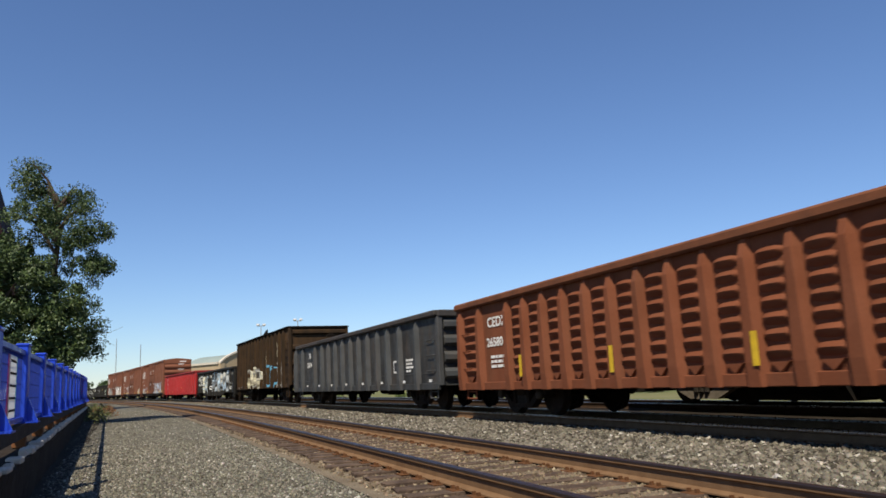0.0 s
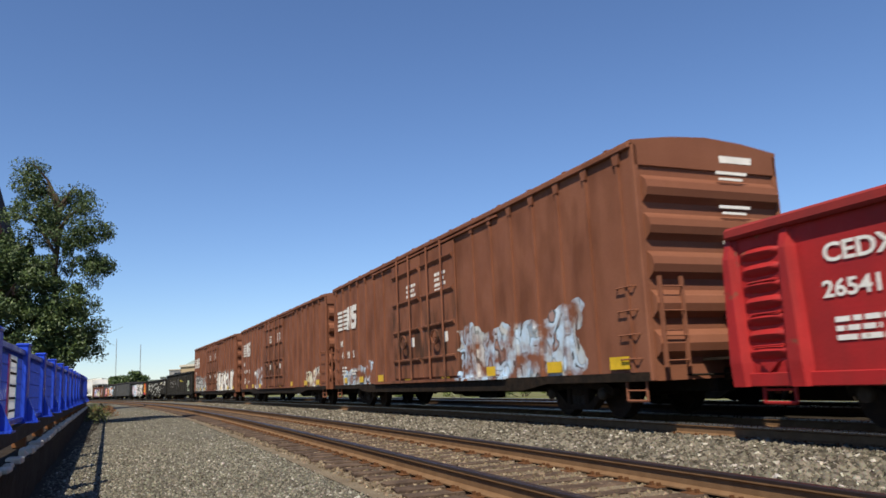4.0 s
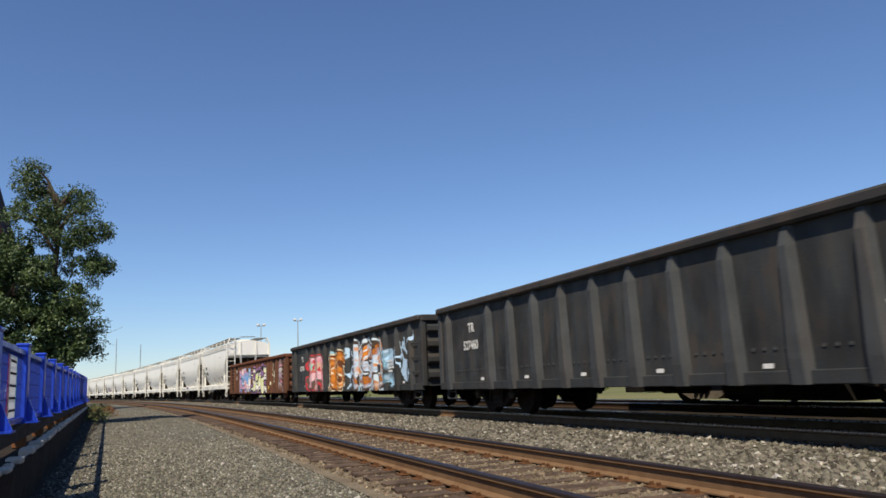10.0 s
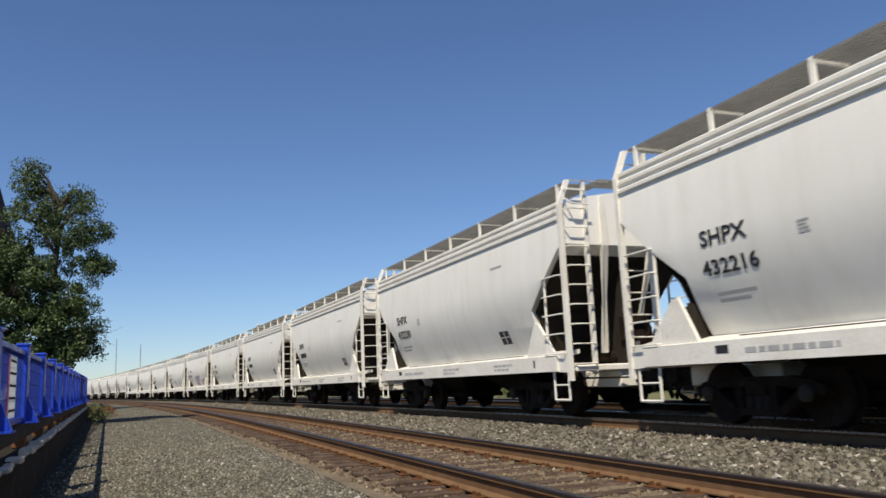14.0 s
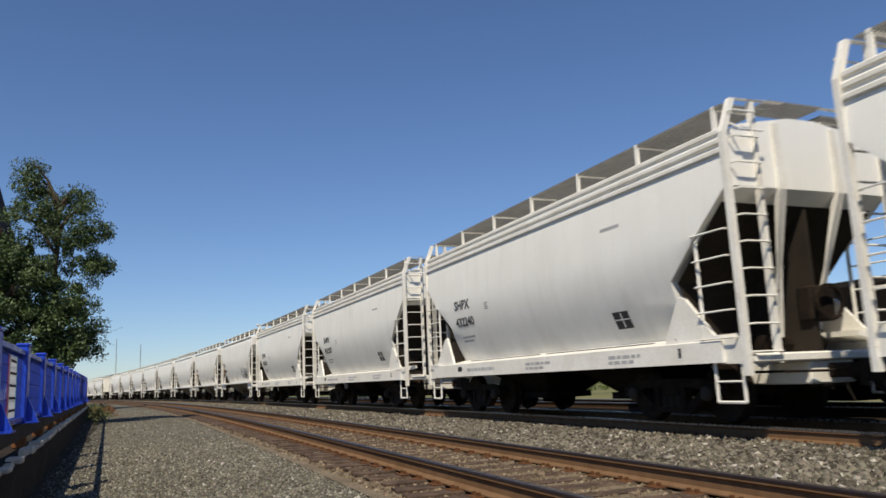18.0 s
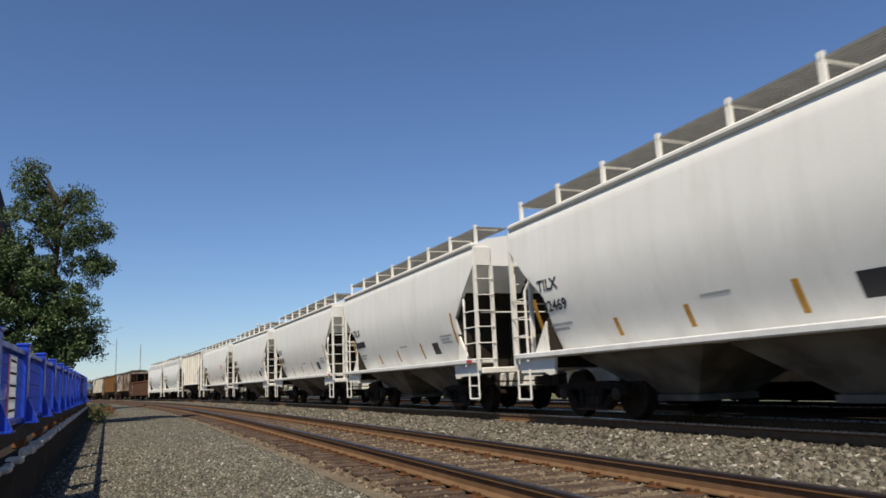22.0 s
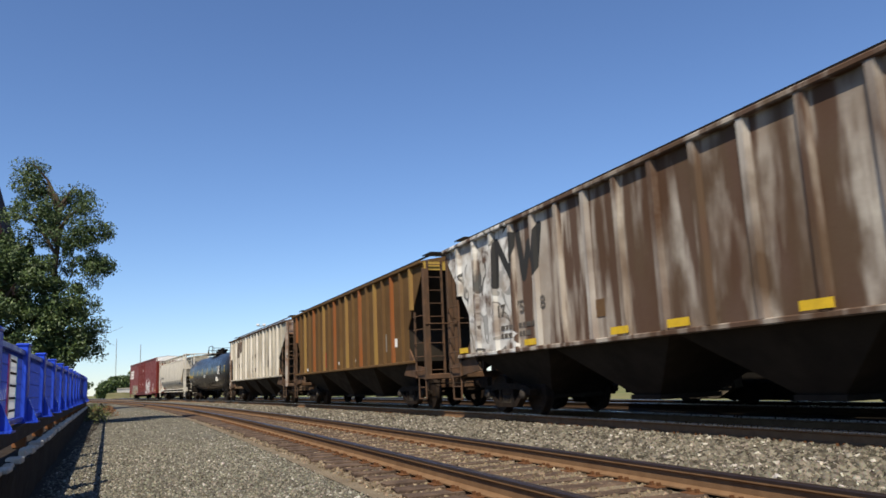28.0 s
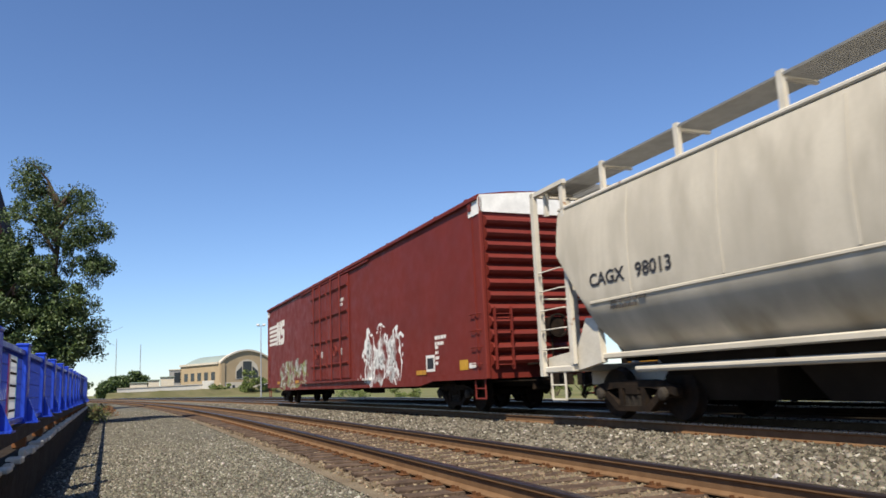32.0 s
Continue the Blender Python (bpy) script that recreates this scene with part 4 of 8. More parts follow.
def boxcar(label, a, b, eave, paint, door, sill=0.66, posts=None, end_ribs=5, white_top=False, ribbed=0.022, door_split=None, sill_paint=None):
    """A closed car with a peaked roof and double plug doors. door: (y0, y1)."""
    car = thing("boxcar", label, "boxcar", GROUP)
    L = b - a - 1.0
    h = L / 2
    X = 1.50
    for s in (-1, 1):
        part("side_panel", M().box(s * X, s * (X - 0.04), -h, h, sill + 0.12, eave), paint, car)
        part("side_sill", M().prism([(-h, sill + 0.14), (h, sill + 0.14), (h, sill), (h - 2.6, sill), (h - 3.4, sill - 0.12), (-h + 3.4, sill - 0.12), (-h + 2.6, sill), (-h, sill)], "x", s * (X + 0.03), s * (X - 0.03)), sill_paint or paint, car)
        part("eave_rail", M().box(s * (X - 0.03), s * (X + 0.075), -h, h, eave - 0.07, eave + 0.03, 0.015), paint, car)
        m = M()
        m.prism([(-h, eave), (h, eave), (h, eave - 0.16), (h - 0.3, eave - 0.16), (h - 0.3, eave - 0.3)], "x", s * (X + 0.001), s * (X + 0.003))
        for k, y in enumerate(posts or even(16, -h + 0.5, h - 0.5)):
            if door[0] - 0.15 < y < door[1] + 0.15:
                continue
            m = M()
            m.prism([(y - 0.05, eave - 0.26), (y + 0.05, eave - 0.26), (y + 0.09, eave - 0.06), (y - 0.09, eave - 0.06)], "x", s * X, s * (X + 0.055))
            if ribbed:
                m.box(s * X, s * (X + ribbed), y - 0.03, y + 0.03, sill + 0.14, eave - 0.25)
            part("side_post", m, paint, car)
    m = M()
    rings = []
    for y in (-h - 0.03, h + 0.03):
        rings.append([(-X - 0.03, y, eave), (-X - 0.03, y, eave + 0.06), (-0.75, y, eave + 0.17), (0, y, eave + 0.22), (0.75, y, eave + 0.17), (X + 0.03, y, eave + 0.06), (X + 0.03, y, eave)])
    m.loft(rings)
    part("roof", m, paint, car)
    for y in even(14, -h + 0.6, h - 0.6):
        part("roof_seam", M().prism([(-X, eave + 0.065), (0, eave + 0.225), (X, eave + 0.065), (X, eave + 0.10), (0, eave + 0.27), (-X, eave + 0.10)], "y", y - 0.04, y + 0.04), paint, car)
    for s in (-1, 1):
        y = s * h
        part("end_panel", M().box(-X + 0.002, X - 0.002, y + s * 0.001, y - s * 0.04, sill, eave), paint, car)
        part("end_gable", M().prism([(-X, eave - 0.35), (X, eave - 0.35), (X, eave + 0.05), (0, eave + 0.2), (-X, eave + 0.05)], "y", y + s * 0.002, y + s * 0.035), excess_white if white_top else paint, car, "white-painted top of the end" if white_top else "")
        if white_top:
            for x in (-1, 1):
                part("white_corner", M().box(x * (X + 0.021), x * (X + 0.024), y - s * 0.45, y + s * 0.03, eave - 0.4, eave + 0.05), excess_white, car)
        lo, hi = sill + 0.25, eave - 0.42
        for k in range(end_ribs):
            z = lo + (hi - lo) * (k + 0.5) / end_ribs
            r = (hi - lo) / end_ribs * (0.36 if end_ribs < 8 else 0.44)
            m = M()
            m.prism([(y, z - r), (y + s * 0.10, z - r * 0.55), (y + s * 0.13, z), (y + s * 0.10, z + r * 0.55), (y, z + r)], "x", -X + 0.12, X - 0.12)
            part("end_rib", m, paint, car)
        for x in (-1, 1):
            part("corner_post", M().box(x * (X - 0.08), x * (X + 0.02), y - s * 0.06, y + s * 0.035, sill, eave, 0.015), paint, car)
            ladder(car, x, y - s * 0.36, sill + 0.35, sill + 1.5, paint, x=X, step=0.38, stiles=False)
        end_ladder(car, y + s * 0.10, s, s * 1.1, sill + 0.3, sill + 1.5, paint, step=0.38)
        stirrup(car, y - s * 0.36, paint, sill + 0.02, 0.36, X - 0.04)
        part("end_platform", M().box(-0.5, 0.9, y + s * 0.02, y + s * 0.42, sill + 0.28, sill + 0.32), truck_mat, car)
    part("brake_wheel", M().lathe([(-0.02, 0.28), (0.02, 0.28), (0.02, 0.24), (-0.02, 0.24), (-0.02, 0.28)], "y", 16, (0.2, -h - 0.32, sill + 1.15)), truck_mat, car)
    part("brake_gear", M().box(0.0, 0.4, -h, -h - 0.3, sill + 0.9, sill + 1.35, 0.03).cyl((0.1, -h - 0.2, sill), (0.1, -h - 0.2, sill + 0.9), 0.02, 6), truck_mat, car)
    # doors
    y0, y1 = door
    mid = door_split if door_split is not None else (y0 + y1) / 2
    for s in (-1, 1):
        x0, x1 = s * (X + 0.002), s * (X + 0.05)
        part("door_track", M().box(s * X, s * (X + 0.10), y0 - 2.0, y1 + 1.6, sill + 0.12, sill + 0.19).box(s * X, s * (X + 0.07), y0 - 2.0, y1 + 1.6, eave - 0.16, eave - 0.11), paint, car)
        for p0, p1 in ((y0, mid - 0.02), (mid + 0.02, y1)):
            d = part("plug_door", M().box(x0, x1, p0, p1, sill + 0.24, eave - 0.2, 0.012), paint, car)
            for k in range(4):
                m = M()
                z = sill + 0.24 + (eave - sill - 0.44) * (k + 0.55) / 4
                m.prism([(s * (X + 0.05), z - 0.05), (s * (X + 0.11), z + 0.03), (s * (X + 0.11), z + 0.07), (s * (X + 0.05), z + 0.09)], "y", p0 + 0.08, p1 - 0.08)
                part("door_beam", m, paint, d)
            for yy in (p0 + (p1 - p0) * 0.3, p0 + (p1 - p0) * 0.72):
                part("lock_rod", M().cyl((s * (X + 0.125), yy, sill + 0.2), (s * (X + 0.125), yy, eave - 0.1), 0.028, 8), paint, d)
            part("door_handle", M().lathe([(-0.02, 0.2), (0.02, 0.2), (0.02, 0.165), (-0.02, 0.165), (-0.02, 0.2)], "x", 12, (s * (X + 0.17), (p0 + p1) / 2, sill + 1.25)).cyl((s * (X + 0.05), (p0 + p1) / 2, sill + 1.25), (s * (X + 0.17), (p0 + p1) / 2, sill + 1.25), 0.02, 6), paint, d)
            part("placard", M().box(s * (X + 0.051), s * (X + 0.054), (p0 + p1) / 2 - 0.5, (p0 + p1) / 2 - 0.25, sill + 1.1, sill + 1.35), white_paint, d)
    hang_underframe(car, L, sill + 0.1)
    for y in (-h + 2.3, h - 2.3):
        truck(car, y)
    couplers(car, L)
    finish(car, a, b, L - 4.6)
    return car


def stripes_logo(car, y, z, w, hgt, x):
    """The railway's mark: five stripes that run into two heavy strokes, as plain shapes."""
    for k in range(5):
        zz = z + hgt * k / 5
        lean = hgt * k / 5 * 0.12
        part("mark_stripe", M().prism([(y - lean * 0.2, zz), (y - w * 0.50 - lean, zz), (y - w * 0.52 - lean, zz + hgt * 0.125), (y - lean * 0.2, zz + hgt * 0.125)], "x", x - 0.004, x - 0.0005), white_paint, car)
    n0, u = y - w * 0.50, w * 0.25

    def heavy(points):
        """A heavy slanted stroke shape; points run from the start of the shape, in widths and heights."""
        return M().prism([(n0 - u * (px + 0.16 * pz), z - hgt * 0.06 + hgt * 1.08 * pz) for px, pz in points], "x", x - 0.004, x - 0.0005)
    part("mark_stroke", heavy([(0, 0), (0.30, 0), (0.36, 0.5), (0.56, 0), (0.92, 0), (0.92, 1), (0.62, 1), (0.58, 0.5), (0.38, 1), (0, 1)]), white_paint, car)
    part("mark_stroke", heavy([(0.98, 0), (1.72, 0), (1.90, 0.14), (1.90, 0.5), (1.76, 0.62), (1.34, 0.62), (1.34, 0.74), (1.86, 0.74), (1.86, 1), (1.14, 1), (0.98, 0.87), (0.98, 0.52), (1.14, 0.39), (1.55, 0.39), (1.55, 0.25), (0.98, 0.25)]), white_paint, car)



for a, b, num, zones, lab in ((73.75, 90.6, "46985", [(-6.5, -1.9, 0.6, 2.0, "worn", (WHT_, SKYB, GREYW, WHT_, (0.3, 0.2, 0.18)), 1.7, 11), (4.0, 7.0, 0.6, 1.5, "worn", (WHT_, GREYW, SKYB, WHT_, GREYW), 1.8, 12)], "brown boxcar with double doors and pale graffiti"),
                              (90.6, 108.3, "469190", [(2.6, 4.6, 0.6, 2.0, "worn", (GREYW, WHT_, (0.35, 0.36, 0.40), GREYW, (0.3, 0.3, 0.3)), 2.0, 13), (-7.5, -5.5, 0.6, 1.6, "worn", (WHT_, CREAM, WHT_, GREYW, BLK_), 1.5, 21)], "brown boxcar with double doors and a silver tag"),
                              (108.9, 125.8, "469180", [(2.2, 7.4, 0.56, 2.0, "worn", (GREYW, (0.15, 0.13, 0.12), (0.30, 0.31, 0.33), (0.4, 0.38, 0.36), BLK_), 2.6, 14), (2.4, 7.2, 0.7, 1.75, "glyph", ((0.25, 0.25, 0.26), GREYW, (0.5, 0.5, 0.48), (0.03, 0.03, 0.03), (0.42, 0.42, 0.42)), ("RSRA", 0.10), 44), (-7.3, -2.0, 0.56, 2.05, "glyph", (WHT_, (0.6, 0.58, 0.55), WHT_, (0.05, 0.04, 0.04), (0.3, 0.22, 0.18)), ("NUHKUT", 0.13), 15)], "brown boxcar with double doors and white block graffiti")):
    c = boxcar(lab, a, b, 4.42, sprayed(box_brown.copy(), [(-9, 9, 0.3, 5.0, "stain_shade", ((0.130, 0.050, 0.028),), 1.2, 86), (-2.6, 2.6, 0.2, 3.2, "stain_shade", ((0.055, 0.030, 0.020),), 2.2, 87)] + zones), (-1.95, 2.0), posts=even(20, -7.6, 7.6), ribbed=0.045, sill_paint=truck_mat)
    if num == "469180":
        plate(c, "number_panel", 5.25, 7.15, 1.64, 2.12, black_paint, -1.5185)
    lead = {"46985": 7.45, "469190": 7.8, "469180": 7.6}[num]
    stripes_logo(c, lead, 2.80, 2.1, 0.76, -1.524)
    for k, pair in enumerate((num[:2], num[2:4], num[4:])):
        if pair:
            letters(c, pair, lead - 0.42 - 0.62 * k, 1.74, 0.33, white_paint, -1.522, wide=0.85)
    letters(c, "NS", lead - 0.3, 2.2, 0.3, white_paint, -1.522, wide=0.85)
    bars(c, lead - 0.45, 1.45, 0.5, 0.07, 3, white_paint, -1.522)
    bars(c, lead - 1.5, 1.3, 0.5, 0.06, 2, white_paint, -1.522)
    for y in (6.7, 5.0, 3.2, 1.1, -1.2, -3.4, -5.6, -7.3):
        plate(c, "reflector", y - 0.22, y + 0.22, 0.86, 1.06, yellow_paint, -1.526)
    for y, z in ((0.6, 3.5), (-1.2, 3.55)):
        bars(c, y + 0.35, z, 0.65, 0.08, 4, white_paint, -1.552)
    part("lettering_block", M().box(0.25, 0.95, -(b - a - 1) / 2 - 0.04, -(b - a - 1) / 2 - 0.005, 4.22, 4.34), white_paint, c)
    for z in (3.98, 3.4, 2.8):
        part("lettering_block", M().box(0.05, 0.7, -(b - a - 1) / 2 - 0.134, -(b - a - 1) / 2 - 0.12, z, z + 0.05).box(0.1, 0.6, -(b - a - 1) / 2 - 0.134, -(b - a - 1) / 2 - 0.12, z - 0.1, z - 0.06), white_paint, c)

# ---- more gondolas ----
c = gondola("black steel gondola car with small chalk-white tags", 126.15, 140.95, 2.64, sprayed(tar_black.copy(), [(0.5, 4.6, 1.4, 2.1, "lines", ((0.2, 0.2, 0.2),), 3.4, 17), (-6.3, -5.1, 0.7, 1.9, "hollow", ((0.35, 0.40, 0.33),), ("RS", 0.05), 37), (-5.2, -1.5, 1.75, 2.1, "lines", ((0.24, 0.21, 0.05),), 2.4, 18)]), tar_black, even(14, 6.3, -6.4))
letters(c, "TR", 5.5, 1.95, 0.26, white_paint, -1.47)
letters(c, "5265", 5.55, 1.6, 0.26, white_paint, -1.47)
bars(c, 5.4, 1.42, 0.45, 0.06, 2, white_paint, -1.47)
plate(c, "silver_patch", 0.1, 0.65, 1.35, 2.15, mat("silver_paint", (0.22, 0.22, 0.23), 0.6), -1.47)
plate(c, "stencil_panel", -4.62, -4.1, 1.25, 1.62, white_paint, -1.47)
plate(c, "stencil_field", -4.57, -4.15, 1.32, 1.57, black_paint, -1.4745)
c = gondola("black fishbelly gondola car with white outline graffiti", 140.95, 154.9, 2.32, sprayed(tar_black.copy(), [(-4.0, 3.3, 0.55, 1.95, "hollow", ((0.42, 0.43, 0.41),), ("ASERKW", 0.07), 19), (3.9, 5.6, 1.0, 1.9, "lines", (GREYW,), 2.4, 20), (-4.6, -3.9, 1.75, 2.1, "worn", (CREAM, CREAM, WHT_, CREAM, CREAM), 2.0, 22), (-6.4, -5.0, 1.5, 2.0, "worn", (CREAM, WHT_, CREAM, WHT_, WHT_), 2.0, 23)]), tar_black, even(13, 5.9, -5.9), belly=0.26, sill=0.42)
letters(c, "LBR", 5.5, 1.6, 0.26, white_paint, -1.47)
letters(c, "1012", 5.5, 1.3, 0.26, white_paint, -1.47)
plate(c, "stencil_panel", -4.55, -4.05, 1.32, 1.72, white_paint, -1.47)
plate(c, "stencil_field", -4.5, -4.1, 1.40, 1.67, black_paint, -1.4745)
c = gondola("black fishbelly gondola car covered in colourful graffiti", 154.9, 170.15, 2.36, sprayed(tar_black.copy(), [(0.05, 4.4, 0.45, 2.15, "piece", (CYAN, (0.55, 0.42, 0.45), CYAN, (0.32, 0.24, 0.36), (0.5, 0.36, 0.3), SKYB, (0.5, 0.46, 0.46)), 1.7, 24), (0.5, 3.0, 1.6, 2.15, "worn", ((0.6, 0.4, 0.05), CYAN, WHT_, (0.5, 0.08, 0.03), CREAM), 2.0, 25), (-4.3, 0.1, 0.42, 2.25, "piece", (GREYW, (0.10, 0.10, 0.10), (0.28, 0.28, 0.24), PURP, GREYW, (0.45, 0.45, 0.43)), 1.9, 26), (-4.1, 0.0, 0.72, 2.02, "glyph", ((0.16, 0.09, 0.2), PURP, (0.50, 0.48, 0.36), (0.40, 0.39, 0.36), CREAM, PURP, BLK_, (0.55, 0.54, 0.52)), ("STEAK", 0.11), 46), (-7.0, -5.5, 0.6, 2.05, "piece", ((0.5, 0.05, 0.02), (0.6, 0.35, 0.03), (0.45, 0.04, 0.03), (0.3, 0.04, 0.12), WHT_, PINK), 2.1, 27)]), tar_black, even(13, 5.9, -5.9), belly=0.26, sill=0.42)
letters(c, "LBR", 5.6, 1.72, 0.3, white_paint, -1.47)
letters(c, "1052", 5.6, 1.36, 0.3, white_paint, -1.47)
plate(c, "stencil_panel", -5.35, -4.82, 1.35, 1.72, white_paint, -1.47)
plate(c, "stencil_field", -5.31, -4.86, 1.41, 1.68, black_paint, -1.4745)
for a, b, num, paint, lab in ((170.2, 184.85, "527460", grey_paint, "dark grey steel gondola car with tapered side posts"),
                              (184.9, 199.75, "527705", sprayed(grey_paint.copy(), [(2.1, 4.1, 0.64, 1.98, "glyph", (TEAL, (0.60, 0.33, 0.38), (0.62, 0.42, 0.45), (0.55, 0.2, 0.25), (0.5, 0.42, 0.26), TEAL, (0.10, 0.06, 0.05), (0.42, 0.03, 0.04)), ("NGA", 0.125), 28), (-0.5, 1.25, 0.58, 2.05, "worn", (SKYB, (0.45, 0.2, 0.04), CYAN, (0.5, 0.3, 0.12), SKYB), 2.2, 29), (-0.4, 1.15, 0.62, 1.95, "glyph", ((0.24, 0.065, 0.008), ORNG, (0.42, 0.13, 0.012), (0.28, 0.075, 0.01), ORNG, (0.10, 0.03, 0.008), (0.62, 0.54, 0.38)), ("RES", 0.13), 30), (-2.3, -0.7, 0.6, 2.0, "lines", (SKYB,), 1.7, 41), (-4.2, -1.6, 0.6, 2.2, "worn", (SKYB, CYAN, ORNG, SKYB, WHT_), 1.9, 40), (-4.1, -1.7, 0.66, 2.15, "glyph", (ORNG, (0.30, 0.085, 0.008), SKYB, ORNG, (0.50, 0.16, 0.012), (0.05, 0.03, 0.02), (0.5, 0.58, 0.64)), ("KSA", 0.15), 42), (-5.1, -4.3, 0.7, 1.9, "worn", (SKYB, CYAN, SKYB, WHT_, SKYB), 1.6, 31), (-6.3, -5.3, 0.9, 2.1, "lines", (SKYB,), 2.2, 32)]), "dark grey gondola car with orange and blue graffiti")):
    c = gondola(lab, a, b, 2.63, paint, grey_chord, [6.3] + even(12, 4.35, -5.35) + [-6.3], sill=0.58, rib_paint=grey_post if paint == grey_paint else None, bolts=1.02)
    letters(c, "TR", 5.35, 1.9, 0.3, white_paint, -1.47, wide=0.8)
    letters(c, num, 5.6, 1.5, 0.29, white_paint, -1.47, wide=0.8)
    plate(c, "stencil_panel", -4.0, -3.6, 1.1, 1.45, white_paint, -1.47)
    plate(c, "stencil_field", -3.96, -3.64, 1.15, 1.40, black_paint, -1.4745)
    bars(c, -4.6, 1.5, 0.45, 0.06, 4, white_paint, -1.47)
    for y in even(7, 4.7, -5.8):
        plate(c, "white_patch", y - 0.07, y + 0.07, 0.78, 0.84, white_paint, -1.512)
c = gondola("rusty brown pressed-panel gondola car with colourful graffiti", 199.8, 214.45, 2.45, sprayed(mat("dirty_rust_paint", (0.135, 0.060, 0.035), 0.8, other=(0.085, 0.040, 0.026), size=1.6, grain=30, streak=0.5, streak_col=(0.06, 0.035, 0.024)), [(0.4, 3.9, 0.56, 2.05, "piece", ((0.05, 0.25, 0.55), WHT_, (0.5, 0.22, 0.3), (0.10, 0.3, 0.58), WHT_, (0.3, 0.3, 0.32), (0.05, 0.22, 0.5)), 1.8, 33), (-3.1, 0.3, 0.56, 2.05, "glyph", (LIME, (0.55, 0.55, 0.3), WHT_, LIME, (0.03, 0.03, 0.03), PURP), ("SKAR", 0.12), 34), (-5.0, -4.1, 1.0, 2.2, "lines", (CREAM,), 2.2, 35), (-6.6, -5.6, 0.6, 2.1, "worn", (PINK, WHT_, PURP, WHT_, PINK), 1.5, 36)]), rust_chord, [6.75, 5.4] + [4.15 - 0.63 * k for k in range(14)] + [-5.2, -5.9, -6.75], pressed=True, rows=6, sill=0.54, flat_bays=((4.2, 5.3), (-5.1, -4.1)))
letters(c, "PKNE", 5.15, 1.85, 0.24, white_paint, -1.47)
letters(c, "2151", 5.15, 1.45, 0.26, white_paint, -1.47)
plate(c, "reflector", -3.75, -3.35, 0.78, 0.93, yellow_paint, -1.53)
plate(c, "corner_stripe", 6.95, 6.85, 0.7, 1.7, yellow_paint, -1.50)
c = gondola("dark rusty pressed-panel gondola car", 462.8, 477.95, 2.48, mat("dark_rust_paint", (0.075, 0.042, 0.026), 0.8, other=(0.12, 0.06, 0.035), size=1.4, streak=0.3, streak_col=(0.03, 0.02, 0.015)), rust_chord, [7.25, 6.5] + even(13, 5.0, -5.8) + [-6.6, -7.25], pressed=True, rows=5, sill=0.56, flat_bays=((5.05, 6.45),))
letters(c, "MP", 6.15, 1.88, 0.34, white_paint, -1.47)
letters(c, "643712", 6.3, 1.45, 0.32, white_paint, -1.47)
bars(c, 6.15, 1.15, 0.9, 0.06, 3, white_paint, -1.47)
plate(c, "reflector", 7.1, 6.75, 1.02, 1.18, yellow_paint, -1.53)
# ---- covered hoppers ----
hopper_white = mat("hopper_white", (0.82, 0.805, 0.755), 0.5, other=(0.74, 0.725, 0.67), size=0.7, grain=20, streak=0.22, streak_col=(0.52, 0.49, 0.42), bump=0.015, fine_amount=0.07)
# first zone greys the lower shell: shade under its curve, put into colour
hopper_white = sprayed(hopper_white, [(-6, 6, 0.6, 2.1, "stain_shade", ((0.60, 0.58, 0.53),), 0.8, 83), (-6, 6, 0.8, 4.6, "stain_shade", ((0.78, 0.765, 0.72),), 1.5, 84)])
cream_white = mat("cream_white", (0.55, 0.50, 0.41), 0.6, other=(0.42, 0.38, 0.31), size=0.8, grain=20, streak=0.35, streak_col=(0.36, 0.32, 0.25), bump=0.02, fine_amount=0.1)
frame_white = mat("frame_white", (0.79, 0.77, 0.71), 0.55, other=(0.66, 0.62, 0.54), size=2.0, grain=25, spot=(0.25, 0.13, 0.07), spot_at=0.70)
grate_mat = mat("galvanised_grating", (0.21, 0.21, 0.205), 0.7, 0.0, size=4)
outlet_grey = mat("outlet_grey", (0.16, 0.145, 0.125), 0.85, other=(0.07, 0.06, 0.05), amount=0.5, size=1.6)
# slope sheets: the shade under the ends is put into this near-black colour
pit_mat = mat("shaded_slope_sheet", (0.032, 0.026, 0.020), 0.9, other=(0.02, 0.016, 0.012), size=1.5)


def grating(y0, y1, x0, x1, z, gap=0.055):
    m = M()
    for x in np.arange(x0, x1 + 0.001, (x1 - x0) / 12):
        m.box(x - 0.008, x + 0.008, y0, y1, z, z + 0.035)
    y = y0
    while y < y1:
        m.box(x0, x1, y - 0.005, y + 0.005, z + 0.006, z + 0.03)
        y += gap
    return m


def hopper_shell(L, prof, top, slope, inner, n=20):
    """The body of a rounded hopper: prof(z) gives the half width; slope: height of the end's lower edge and of the notch; inner: depth of the notch."""
    h = L / 2
    z_end, z_notch, z_sill = slope
    st = [(-h, z_end), (-h + inner * 0.5, z_end - (z_end - z_notch) * 0.52), (-h + inner, z_notch), (-h + inner + 0.03, z_sill)]
    st += [(-h + inner + 0.03 + (L - 2 * inner - 0.06) * k / 8, z_sill) for k in range(1, 8)]
    st += [(-y, z) for y, z in st[3::-1]]
    rings = []
    for y, zb in st:
        zs = [max(zb, z_sill + (top - z_sill) * u / n) for u in range(n + 1)]
        rings.append([(-prof(z), y, z) for z in zs] + [(prof(z), y, z) for z in reversed(zs)])
    m = M().loft(rings)
    m.smooth = 30
    return m


lettering_grey = mat("lettering_grey", (0.42, 0.42, 0.42), 0.6)


